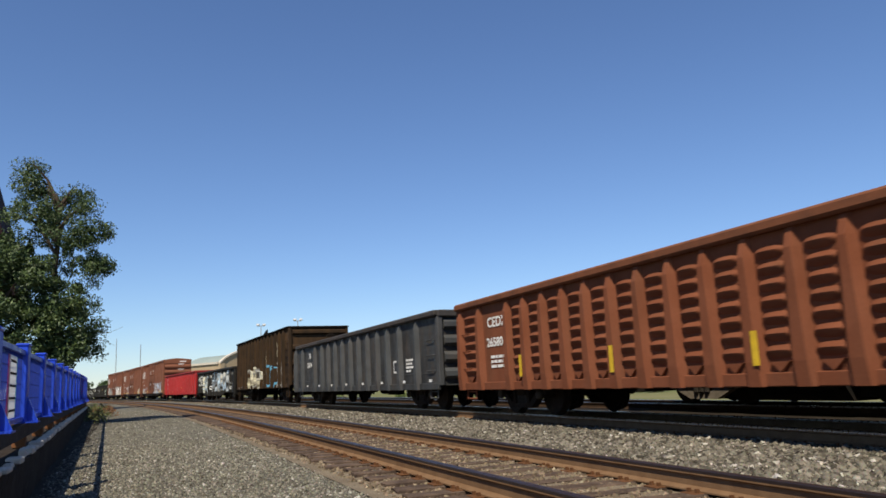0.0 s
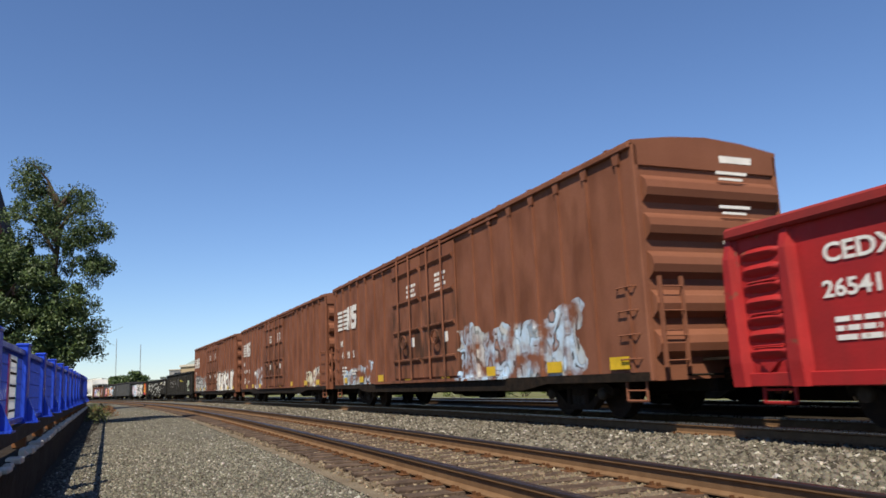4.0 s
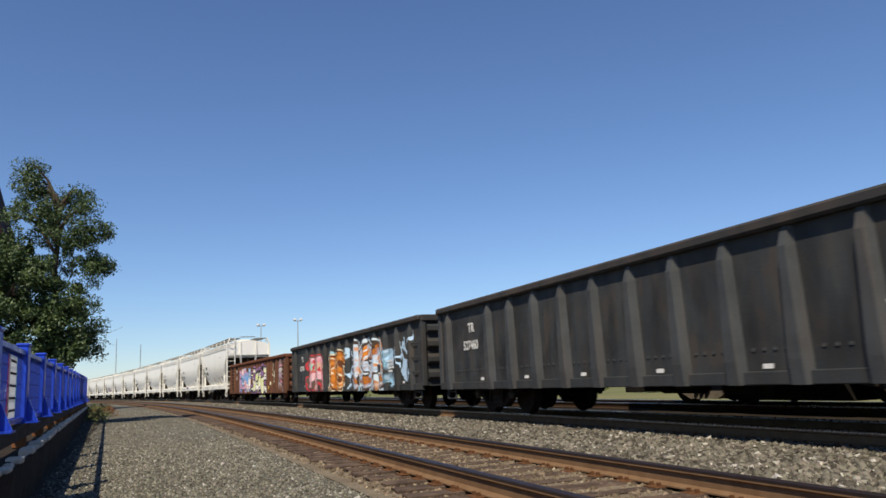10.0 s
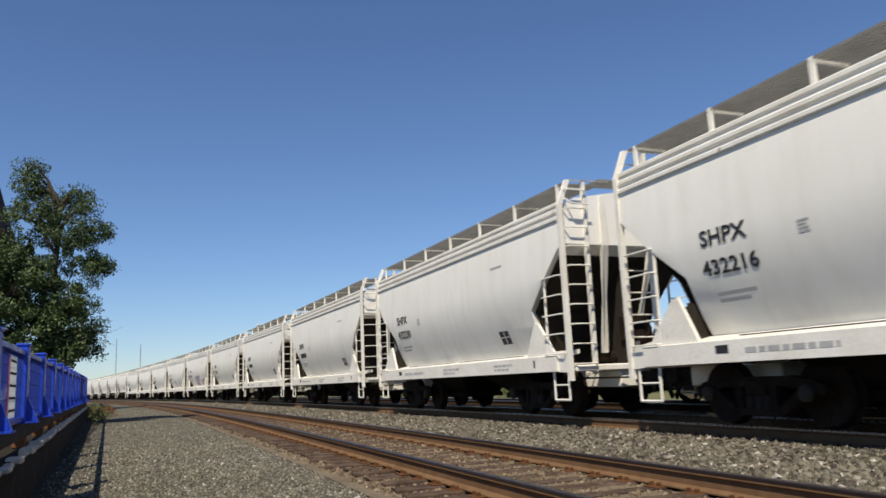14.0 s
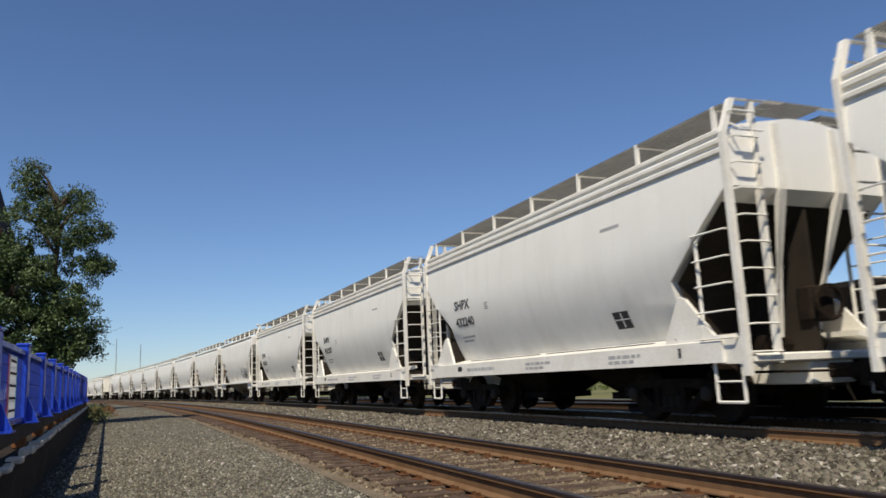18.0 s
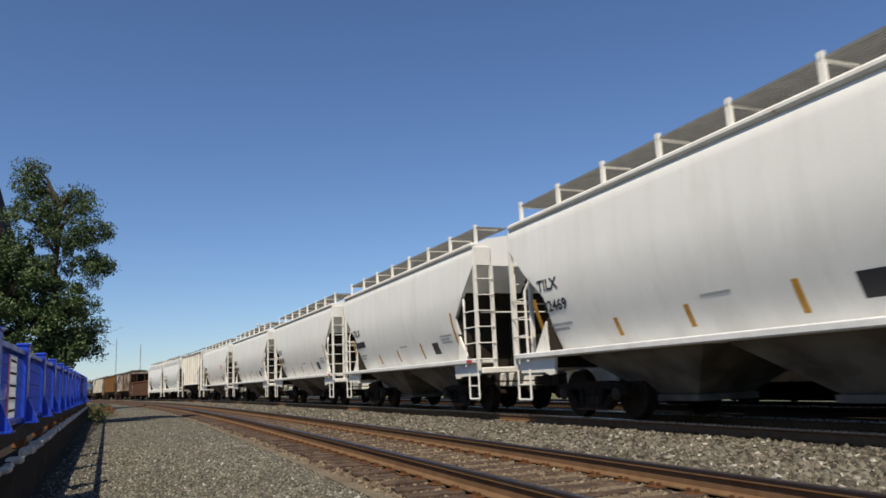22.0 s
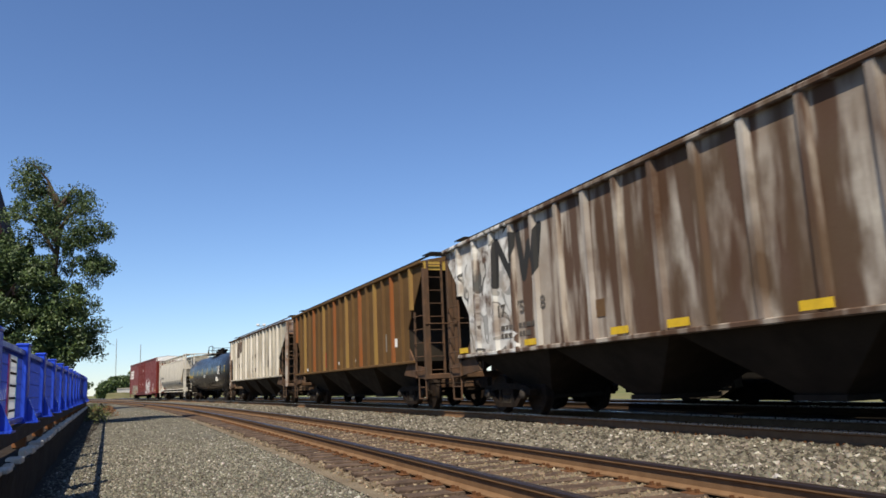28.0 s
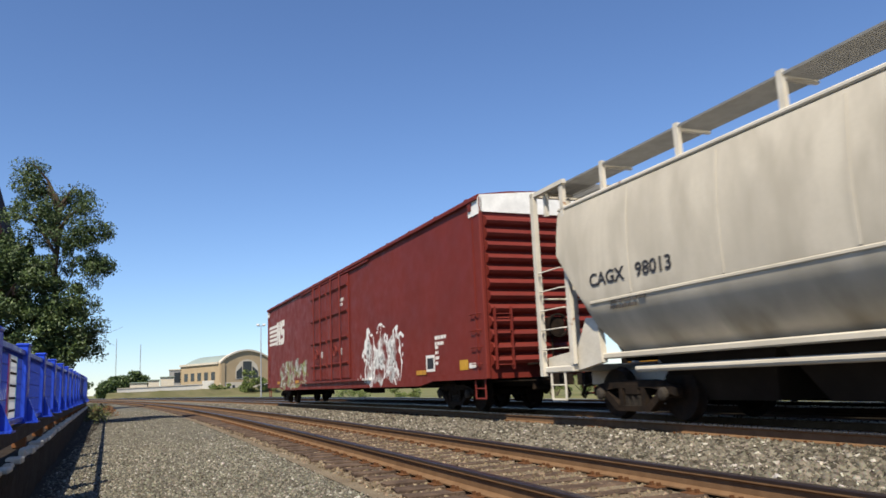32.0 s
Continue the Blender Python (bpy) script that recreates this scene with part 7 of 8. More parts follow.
for s in (-1, 1):
    y = s * h
    for x in (-1, 1):
        part("cage_post", M().box(x * 1.40, x * 1.50, y - 0.05, y + 0.05, 0.8, 4.42).box(x * 1.38, x * 1.46, y - s * 0.95, y - s * 0.85, 1.0, 4.36), cage_cream, car)
        part("cage_post", M().box(x * 0.62, x * 0.72, y - 0.05, y + 0.05, 1.0, 4.4), cage_cream, car)
        part("cage_beam", M().box(x * 1.40, x * 1.48, y - s * 1.0, y, 4.34, 4.42), cage_cream, car)
        ladder(car, x, y - s * 0.45, 1.3, 2.8, cage_cream, x=1.46, step=0.37, width=0.75, stiles=False)
        part("bolster_plate", M().prism([(y, 0.88), (y - s * 1.0, 0.9), (y - s * 1.55, 1.0), (y - s * 1.5, 1.75), (y - s * 1.2, 1.8), (y - s * 0.9, 1.25), (y, 1.15)], "x", x * 1.22, x * 1.34), cage_cream, car)
    end_ladder(car, y - s * 0.02, s, -1.15 if s < 0 else 1.15, 1.2, 4.3, cage_cream, width=0.5)
    part("cage_beam", M().box(-1.5, 1.5, y - 0.04, y + 0.04, 4.34, 4.42), cage_cream, car)
    part("end_platform", M().box(-1.45, 1.45, y - s * 0.9, y + s * 0.04, 0.86, 0.98, 0.02).box(-0.4, 0.4, y - s * 2.4, y, 0.6, 0.86, 0.02), cage_cream, car)
    tagged(part("end_roof_board", grating(min(y, y - s * 0.9), max(y, y - s * 0.9), -1.35, 1.35, 4.36), grate_mat, car), "galvanised grating walkway", kind="stuff")
    part("hand_rail", M().pipe([(-1.45, y + s * 0.05, 2.3), (1.45, y + s * 0.05, 2.3)], 0.018, 6), cage_cream, car)
    part("slope_sheet", M().loft([[(-1.3, y - s * 0.74, 3.4), (1.3, y - s * 0.74, 3.4)], [(-1.2, y - s * 1.5, 1.7), (1.2, y - s * 1.5, 1.7)], [(-1.0, y - s * 1.75, 1.0), (1.0, y - s * 1.75, 1.0)]], caps=False, closed=False), pit_mat, car, "sloping end sheet, coloured dark for the shade")
    stirrup(car, y - s * 0.4, cage_cream, 0.9, 0.36, 1.42)
for k in range(5):
    y = -h + 3.4 + (L - 6.8) * k / 4
    part("outlet", M().loft([[(-0.95, y - 1.05, 1.06), (0.95, y - 1.05, 1.06), (0.95, y + 1.05, 1.06), (-0.95, y + 1.05, 1.06)], [(-0.6, y - 0.75, 0.34), (0.6, y - 0.75, 0.34), (0.6, y + 0.75, 0.34), (-0.6, y + 0.75, 0.34)]]), dark_hopper, car, "near-black discharge hopper")
part("brake_gear", M().box(-0.3, 0.2, -h + 0.1, -h + 0.4, 1.4, 1.9, 0.03).lathe([(-0.02, 0.27), (0.02, 0.27), (0.02, 0.23), (-0.02, 0.23), (-0.02, 0.27)], "y", 14, (0, -h - 0.05, 1.6)), truck_mat, car)
letters(car, "CAGX", 6.15, 2.28, 0.30, black_paint, -1.552)
letters(car, "98013", 5.05, 2.28, 0.30, black_paint, -1.552)
bars(car, 5.7, 2.0, 0.8, 0.06, 2, faded_black, -1.53)
plate(car, "stencil_panel", -5.15, -4.75, 1.6, 1.84, black_paint, -1.43, 0.03)
plate(car, "amber_stripe", -6.44, -6.37, 1.85, 2.3, amber_paint, -1.54, 0.012)
for y in (-h + 1.9, h - 1.9):
    truck(car, y)
couplers(car, L)
finish(car, 541.1, 558.1, L - 3.8)

# ---- last car: tall red boxcar ----
red_sprayed = sprayed(box_red.copy(), [(-6.7, -3.1, 0.75, 2.5, "lines", (WHT_,), 1.4, 60), (-6.2, -3.6, 0.75, 2.2, "worn", (GREYW, WHT_, GREYW, (0.25, 0.05, 0.04), WHT_), 2.2, 61), (3.4, 8.3, 0.8, 2.0, "worn", ((0.45, 0.42, 0.12), (0.2, 0.25, 0.1), GREYW, (0.5, 0.45, 0.2), WHT_), 2.0, 62)])
c = boxcar("tall dark red boxcar with white-topped end and double doors", 558.8, 581.9, 4.98, red_sprayed, (-2.1, 2.6), sill=0.8, posts=[-10.7, 10.7], end_ribs=12, white_top=True, door_split=0.4)
stripes_logo(c, 10.8, 3.0, 3.4, 1.1, -1.504)
bars(c, -8.6, 1.95, 0.6, 0.09, 2, white_paint, -1.502)
bars(c, -8.6, 1.7, 0.2, 0.08, 4, white_paint, -1.502)
plate(c, "stencil_panel", -8.55, -8.05, 1.05, 1.48, white_paint, -1.502)
plate(c, "stencil_field", -8.48, -8.12, 1.12, 1.40, black_paint, -1.5065)
plate(c, "yellow_panel", -10.25, -9.85, 1.03, 1.27, mat("ochre_paint", (0.5, 0.28, 0.03), 0.6), -1.502)
plate(c, "white_patch", -10.6, -10.3, 1.06, 1.18, white_paint, -1.502)
for y in (8.5, 5.0, -7.8):
    plate(c, "reflector", y - 0.3, y + 0.3, 0.98, 1.1, amber_paint, -1.535)
bars(c, -1.1, 3.95, 0.55, 0.1, 2, white_paint, -1.554)


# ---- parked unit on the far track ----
# lighter cast steel: sunlight on the parked trucks is put into the colour
lit_cast = mat("sunlit_cast_steel", (0.16, 0.135, 0.105), 0.85, other=(0.07, 0.055, 0.04), size=5, grain=25)


def parked_unit():
    car = thing("yard_slug", "low black yard unit with yellow sill stripe parked on track", "rail vehicle")
    h = 5.4
    part("frame", M().box(-1.45, 1.45, -h, h, 0.95, 1.22, 0.02), dark_steel, car)
    for s in (-1, 1):
        part("sill_stripe", M().box(s * 1.452, s * 1.456, -h + 0.3, h - 0.3, 1.07, 1.09), amber_paint, car, "yellow reflective stripe")
        part("step_well", M().box(-1.4, 1.4, s * h, s * (h - 0.5), 0.3, 0.95, 0.02), dark_steel, car)
        part("end_rail", M().pipe([(-1.35, s * (h - 0.1), 1.2), (-1.35, s * (h - 0.1), 2.15), (1.35, s * (h - 0.1), 2.15), (1.35, s * (h - 0.1), 1.2)], 0.025, 6), cap_mat, car)
        part("air_tank", M().cyl((s * 1.2, -1.25, 0.78), (s * 1.2, 1.25, 0.78), 0.15, 12), dark_steel, car)
    part("hood", M().box(-0.95, 0.95, -h + 1.4, h - 1.2, 1.22, 2.35, 0.12), dark_steel, car, "black rounded hood")
    part("fuel_tank", M().loft([[(-1.3, y, 0.95), (1.3, y, 0.95), (1.35, y, 0.5), (1.1, y, 0.12), (-1.1, y, 0.12), (-1.35, y, 0.5)] for y in (-1.25, 1.25)]), dark_steel, car)
    for y in (-2.75, 2.75):
        t = part("truck", M().box(-1.1, 1.1, y - 0.2, y + 0.2, 0.35, 0.62, 0.03), lit_cast, car, "grey cast truck, sunlight put into its colour")
        for x in (-1.05, 1.05):
            m = M()
            m.prism([(y - 1.35, 0.42), (y - 1.2, 0.66), (y - 0.7, 0.74), (y + 0.7, 0.74), (y + 1.2, 0.66), (y + 1.35, 0.42), (y + 0.95, 0.36), (y + 0.45, 0.14), (y - 0.45, 0.14), (y - 0.95, 0.36)], "x", x - 0.08, x + 0.08)
            part("side_frame", m, lit_cast, t)
        part("motor_case", M().box(-0.62, 0.62, y - 1.3, y + 1.3, 0.12, 0.9, 0.05), dark_steel, t)
        for k in (-0.95, 0.95):
            part("wheelset", once("wheelset", lambda: None), wheel_mat, t, at=Matrix.Translation((0, y + k, 0.457)))
            for x, turn in ((-1.13, math.pi), (1.13, 0)):
                part("axle_cap", once("axle_cap", lambda: None), lit_cast, t, at=Matrix.Translation((x, y + k, 0.457)) @ Matrix.Rotation(turn, 4, "Z"))
        for x in (-1.18, 1.18):
            for k in (-0.5, 0.5):
                part("brake_cylinder", M().cyl((x, y + k - 0.18, 0.76), (x, y + k + 0.18, 0.70), 0.09, 10), lit_cast, t)
            for k in (-0.18, 0.0, 0.18):
                part("spring", once("spring", lambda: None), lit_cast, t, at=Matrix.Translation((x * 0.97, y + k, 0.3)))
    couplers(car, 2 * h)
    p, t = along(11.5, FAR_OFF, RAIL_F)
    car.matrix_basis = Matrix.Translation(p) @ Matrix.Rotation(t, 4, "Z")


parked_unit()

# ---- trees and shrubs ----
bark_mat = mat("bark", (0.10, 0.075, 0.055), 0.9, size=6, grain=25, bump=0.7)


def leaf_material(name, base, lit):
    m = bpy.data.materials.new(name)
    m.use_nodes = True
    N, L = m.node_tree.nodes, m.node_tree.links
    b = N["Principled BSDF"]
    b.inputs["Roughness"].default_value = 0.6
    g = N.new("ShaderNodeNewGeometry")
    r = N.new("ShaderNodeValToRGB")
    r.color_ramp.elements[0].color, r.color_ramp.elements[1].color = (*base, 1), (*lit, 1)
    L.new(g.outputs["Random Per Island"], r.inputs[0])
    L.new(r.outputs[0], b.inputs["Base Color"])
    return m


leaf_dark = leaf_material("leaf_dark", (0.016, 0.036, 0.010), (0.080, 0.120, 0.028))
leaf_olive = leaf_material("leaf_olive", (0.04, 0.052, 0.012), (0.105, 0.12, 0.03))
leaf_bright = leaf_material("leaf_bright", (0.05, 0.08, 0.015), (0.16, 0.20, 0.045))


def leaves(clumps, per, size, seed, flat=0.5):
    """Leaves scattered round clump centres (x, y, z, radius), as one mesh."""
    g = np.random.default_rng(seed)
    c = np.array(clumps, float)
    n = len(c) * per
    idx = np.repeat(np.arange(len(c)), per)
    d = g.normal(size=(n, 3))
    d /= np.linalg.norm(d, axis=1)[:, None]
    rad = c[idx, 3:4] * g.uniform(0.25, 1.0, (n, 1)) ** 0.6
    p = c[idx, :3] + d * rad * np.array([1, 1, 0.75])
    a = g.normal(size=(n, 3))
    a /= np.linalg.norm(a, axis=1)[:, None]
    b = np.cross(a, g.normal(size=(n, 3)))
    b /= np.linalg.norm(b, axis=1)[:, None]
    s = size * g.uniform(0.6, 1.3, (n, 1))
    v = np.stack([p - a * s, p + b * s * flat, p + a * s, p - b * s * flat], 1).reshape(-1, 3)
    me = bpy.data.meshes.new("leaves")
    me.vertices.add(len(v))
    me.vertices.foreach_set("co", v.ravel())
    me.loops.add(4 * n)
    me.loops.foreach_set("vertex_index", np.arange(4 * n, dtype=np.int32))
    me.polygons.add(n)
    me.polygons.foreach_set("loop_start", np.arange(0, 4 * n, 4, dtype=np.int32))
    me.update(calc_edges=True)
    return me


def limb_mesh(paths):
    m = M()
    for pts in paths:
        for (p, r), (q, r2) in zip(pts, pts[1:]):
            m.cyl(p, q, r, 8, r2)
    return m


def tree(label, x, y, trunk_h, clumps, per, size, material, seed, limbs):
    root = thing("tree", label, "tree", at=Matrix.Translation((x, y, 0)))
    rng = random.Random(seed)
    path = [((0, 0, -0.3), 0.22)] + [((rng.uniform(-0.12, 0.12), rng.uniform(-0.12, 0.12), trunk_h * k / 6), 0.22 * (1 - k / 7)) for k in range(1, 7)]
    part("trunk", limb_mesh([path]), bark_mat, root)
    for k in range(limbs):
        c = clumps[(k * 5) % len(clumps)]
        z0 = max(0.8, c[2] - rng.uniform(0.6, 1.8))
        z0 = min(z0, trunk_h * 0.95)
        mid = (c[0] * 0.5, c[1] * 0.5, (z0 + c[2]) / 2 + 0.2)
        part("limb", limb_mesh([[((0, 0, z0), 0.07), (mid, 0.045), ((c[0], c[1], c[2]), 0.02)]]), bark_mat, root)
    part("crown", leaves(clumps, per, size, seed), material, root)
    return root


rng = random.Random(3)


def shaped(spec, n_each):
    """Clumps filling blobs (x, z, half width, half height) of a crown."""
    out = []
    for bx, bz, rx, rz in spec:
        for _ in range(n_each):
            t, r = rng.uniform(0, 2 * math.pi), math.sqrt(rng.uniform(0.05, 1))
            out.append((bx + rx * r * math.cos(t), rng.uniform(-1.2, 1.2) * rx, bz + rz * r * math.sin(t), rng.uniform(0.2, 0.5)))
    return out


def nearer(k, spec, n_each):
    """The same crown, k times as large, as seen from eye height."""
    return shaped([(x * k, CAM_Z + (z - CAM_Z) * k, rx * k, rz * k) for x, z, rx, rz in spec], n_each)


# the tall tree behind the fence and its lower neighbours
tall_tree = tree("tall leafy green tree with an uneven open crown", -3.16, 29.9, 8.3, nearer(0.833, [(-1.1, 10.5, 0.6, 0.7), (-1.0, 9.5, 1.0, 0.7), (0.75, 9.4, 0.62, 0.62), (-1.1, 8.6, 1.1, 0.7), (0.3, 8.3, 1.1, 0.6), (1.4, 8.1, 0.8, 0.32), (-0.6, 7.3, 1.5, 0.7), (0.9, 7.2, 0.9, 0.6), (1.6, 6.6, 0.6, 0.35), (0.2, 6.2, 1.3, 0.6), (-1.0, 6.2, 1.0, 0.7), (0.5, 5.2, 1.1, 0.7), (0.9, 4.2, 0.9, 0.8), (1.3, 3.2, 0.7, 0.7)], 20), 125, 0.048, leaf_dark, 11, 14)
tree("dense dark green tree behind the fence", -4.93, 29.6, 5.0, nearer(0.893, [(-0.6, 5.8, 1.3, 0.8), (0.6, 4.9, 1.5, 0.9), (-0.5, 3.9, 1.6, 0.9), (1.2, 3.6, 1.3, 0.8), (0.2, 2.6, 1.6, 0.8), (2.0, 2.6, 1.0, 0.8), (1.0, 1.8, 1.6, 0.6), (0.2, 6.8, 0.9, 0.6), (0.9, 6.0, 1.1, 0.8), (0.9, 4.8, 1.3, 0.9), (1.8, 4.6, 1.2, 0.9), (2.5, 3.9, 1.0, 0.8), (1.0, 3.6, 1.3, 0.9), (2.3, 3.0, 1.1, 0.7)], 18), 200, 0.06, leaf_dark, 12, 8)
tree("olive green bushy tree behind the fence", -6.58, 29.1, 4.6, shaped([(0.1, 4.9, 1.2, 0.8), (0.7, 3.9, 1.2, 0.8), (0.2, 2.9, 1.5, 0.9), (1.4, 2.4, 1.2, 0.8)], 18), 200, 0.055, leaf_olive, 13, 6)
dead_wood = mat("dead_wood", (0.22, 0.19, 0.15), 0.9)
for pts in ([(0.0, 0, 2.7), (1.1, 0.0, 3.25), (1.75, 0.1, 3.2), (2.25, 0.1, 3.42)], [(0.0, 0, 2.8), (1.15, 0.1, 3.05), (1.65, 0.2, 2.92), (2.0, 0.2, 2.75)], [(1.0, 0, 3.15), (1.4, 0, 3.6), (1.55, 0, 3.85)], [(0.0, 0, 2.4), (0.4, -0.4, 3.1), (0.9, -0.5, 3.4)]):
    part("dead_branch", limb_mesh([[(p, 0.016 - 0.004 * i) for i, p in enumerate(pts)]]), dead_wood, tall_tree, "bare grey dead branch")

# undergrowth at the fence's end, on the path's edge
weeds = thing("undergrowth", "dry brown and green weeds at the end of the fence", "undergrowth", at=Matrix.Translation((0, 0, 0)))
part("weed_leaves", leaves([(fx(y, rng.uniform(-0.5, 0.5)), y, rng.uniform(0.05, 0.35), rng.uniform(0.15, 0.35)) for y in [28.5 + 0.83 * k for k in range(40)]], 60, 0.05, 21), leaf_olive, weeds)
part("dry_stalk_litter", leaves([(fx(y, rng.uniform(-0.9, 0.2)), y, rng.uniform(0.02, 0.25), rng.uniform(0.1, 0.3)) for y in [35.7 + 0.71 * k for k in range(40)]], 40, 0.05, 22), mat("dry_stalks", (0.17, 0.09, 0.045), 0.9), weeds)

# ---- far buildings ----
FAR = Matrix.Scale(1.6, 4)
tan_brick = mat("tan_brick", (0.40, 0.31, 0.20), 0.85, other=(0.34, 0.26, 0.165), size=0.6, grain=8)
pale_stone = mat("pale_render", (0.55, 0.50, 0.42), 0.85, other=(0.47, 0.42, 0.35), size=0.5, grain=6)
copper_roof = mat("green_grey_roof", (0.27, 0.32, 0.29), 0.6, other=(0.21, 0.26, 0.24), size=0.4, streak=0.3, streak_col=(0.18, 0.2, 0.18))
dark_glass = mat("dark_glass", (0.03, 0.035, 0.04), 0.15, bump=0.0)
white_wall_mat = mat("whitewashed_wall", (0.58, 0.56, 0.52), 0.85, other=(0.48, 0.46, 0.42), size=0.3, streak=0.35, streak_col=(0.36, 0.34, 0.30))

hall = thing("station_hall", "tan brick hall with arched roof and arched windows", "building", at=FAR @ Matrix.Translation((11.4, 135.5, 0)) @ Matrix.Rotation(radians(25), 4, "Z"))
W_, D_, EAVE, PEAK = 10.6, 14.0, 5.2, 7.25
arc = [(W_ * k / 16, EAVE + (PEAK - EAVE) * math.sin(math.pi * k / 16) ** 0.8) for k in range(17)]
win = [(3.0, 2.4), (7.6, 2.4)] + [(5.3 + 2.3 * math.cos(t), 3.6 + 2.2 * math.sin(t)) for t in [math.pi * k / 10 for k in range(11)]]
m = M()
m.prism([(0, -0.3), (W_, -0.3)] + arc[::-1], "y", 0, 0.4)
front = part("front_wall", m, tan_brick, hall)
part("parapet", M().loft([[(x, -0.25, z), (x, -0.25, z + 0.28), (x, 0.5, z + 0.28), (x, 0.5, z)] for x, z in arc]), pale_stone, hall)
part("base_band", M().box(0.02, W_ - 0.02, -0.08, 0.0, -0.3, 1.9), pale_stone, hall)
w = part("arched_window", M().prism(win, "y", -0.05, -0.02), pale_stone, front)
for x0, x1, zt in ((3.15, 4.25, 4.6), (4.45, 6.15, 5.45), (6.35, 7.45, 4.6)):
    pane = [(x0, 2.55), (x1, 2.55), (x1, zt if x1 < 5 else zt - (0.9 if x1 > 7 else 0)), (x0, zt - (0.9 if x0 < 4 else 0))]
    part("pane", M().prism(pane, "y", -0.09, -0.055), dark_glass, w)
for x in (1.6, 2.6, 8.2, 9.3):
    part("small_window", M().box(x - 0.25, x + 0.25, -0.12, -0.085, 0.5, 1.4), dark_glass, front)
for x in (0.5, 10.1):
    part("pier", M().box(x - 0.35, x + 0.35, -0.2, 0, -0.3, EAVE), tan_brick, front)
for x in (0.0, W_ - 0.35):
    part("side_wall", M().box(x, x + 0.35, 0.4, D_, -0.3, EAVE), tan_brick, hall)
for k in range(5):
    part("side_window", M().box(-0.03, -0.004, 1.6 + 2.4 * k, 2.9 + 2.4 * k, 2.4, 3.8), dark_glass, hall)
part("cornice", M().box(-0.25, 0.38, 0.42, D_, EAVE - 0.1, EAVE + 0.25), pale_stone, hall)
part("roof", M().loft([[(0.1 + x * (W_ - 0.2) / W_, y, z - 0.35) for x, z in arc] for y in (0.5, D_)], caps=False, closed=False), copper_roof, hall)
part("rear_wall", M().prism([(0, -0.3), (W_, -0.3)] + [(x, z - 0.4) for x, z in arc[::-1]], "y", D_ - 0.3, D_), tan_brick, hall)

annex = thing("flat_annex", "small grey flat-roofed annex behind the wall", "building", at=FAR @ Matrix.Translation((4.2, 170.8, 0)))
part("walls", M().box(0, 2.6, 0, 4, -0.3, 5.2), mat("grey_render", (0.30, 0.29, 0.28), 0.85), annex)
part("roof_edge", M().box(-0.15, 2.75, -0.15, 4.1, 5.2, 5.4), pale_stone, annex)
part("window", M().box(0.9, 2.3, -0.05, 0, 2.6, 4.7), dark_glass, annex)
lowbuild = thing("low_sheds", "row of low pale roofs behind the wall", "building", at=FAR @ Matrix.Translation((0, 155.8, 0)))
for x, z, ww in ((0, 3.0, 2.0), (2.2, 3.5, 2.4), (-3.2, 2.6, 3.0)):
    part("shed", M().box(x, x + ww, 0, 3, -0.3, z), pale_stone, lowbuild)
    part("shed_roof", M().box(x - 0.1, x + ww + 0.1, -0.2, 3.1, z, z + 0.15), copper_roof, lowbuild)

wall_far = thing("boundary_wall", "long whitewashed boundary wall beyond the tracks", "wall", kind="structure", at=FAR)
part("wall_run", M().loft([[(-4.4 + 12.75 * k, 126.4 + 2.7 * k, -0.3), (-4.35 + 12.75 * k, 126.7 + 2.7 * k, -0.3), (-4.35 + 12.75 * k, 126.7 + 2.7 * k, 1.45 + 0.2 * k), (-4.4 + 12.75 * k, 126.4 + 2.7 * k, 1.45 + 0.2 * k)] for k in (0, 0.5, 1)]), white_wall_mat, wall_far)
part("wall_coping", M().loft([[(-4.4 + 12.75 * k, 126.3 + 2.7 * k, 1.45 + 0.2 * k), (-4.4 + 12.75 * k, 126.8 + 2.7 * k, 1.45 + 0.2 * k), (-4.4 + 12.75 * k, 126.8 + 2.7 * k, 1.56 + 0.2 * k), (-4.4 + 12.75 * k, 126.3 + 2.7 * k, 1.56 + 0.2 * k)] for k in (0, 1)]), pale_stone, wall_far)
part("end_block", M().box(8.2, 9.9, 128.3, 130.6, -0.3, 2.2, 0.03), white_wall_mat, wall_far)
bank = M().loft([[(-5.6 + 1.2 * k, 115.2 + 0.41 * k, -0.3), (-5.5 + 1.2 * k, 119.2 + 0.41 * k, 0.75 + 0.2 * math.sin(k * 1.3)), (-5.5 + 1.2 * k, 123.5 + 0.41 * k, 0.9), (-5.5 + 1.2 * k, 128.8 + 0.41 * k, -0.29)] for k in range(27)], caps=False, closed=False)
tagged(part("grass_bank", bank, mat("bank_grass", (0.10, 0.098, 0.045), 0.95, other=(0.16, 0.14, 0.08), size=0.6, grain=8, bump=0.6), None, at=FAR), "low grassy bank beyond the tracks", "bank", kind="structure")

# ---- masts and lamps ----
steel_grey = mat("mast_steel", (0.30, 0.31, 0.33), 0.6, size=3)
for x, y, z in ((-3.5, 365, 22.8), (-13.4, 363, 25.2)):
    mast = thing("radio_mast", "thin grey lattice radio mast far away", "mast", at=Matrix.Translation((x, y, 0)))
    m = M()
    for dx, dy in ((-0.3, -0.2), (0.3, -0.2), (0, 0.3)):
        m.cyl((dx, dy, -0.3), (dx * 0.2, dy * 0.2, z), 0.05, 5)
    for k in range(14):
        m.cyl((-0.3 * (1 - k / 17), -0.2, z * k / 14), (0.3 * (1 - k / 17), -0.2, z * (k + 1) / 14), 0.03, 4)
    part("lattice", m, steel_grey, mast)
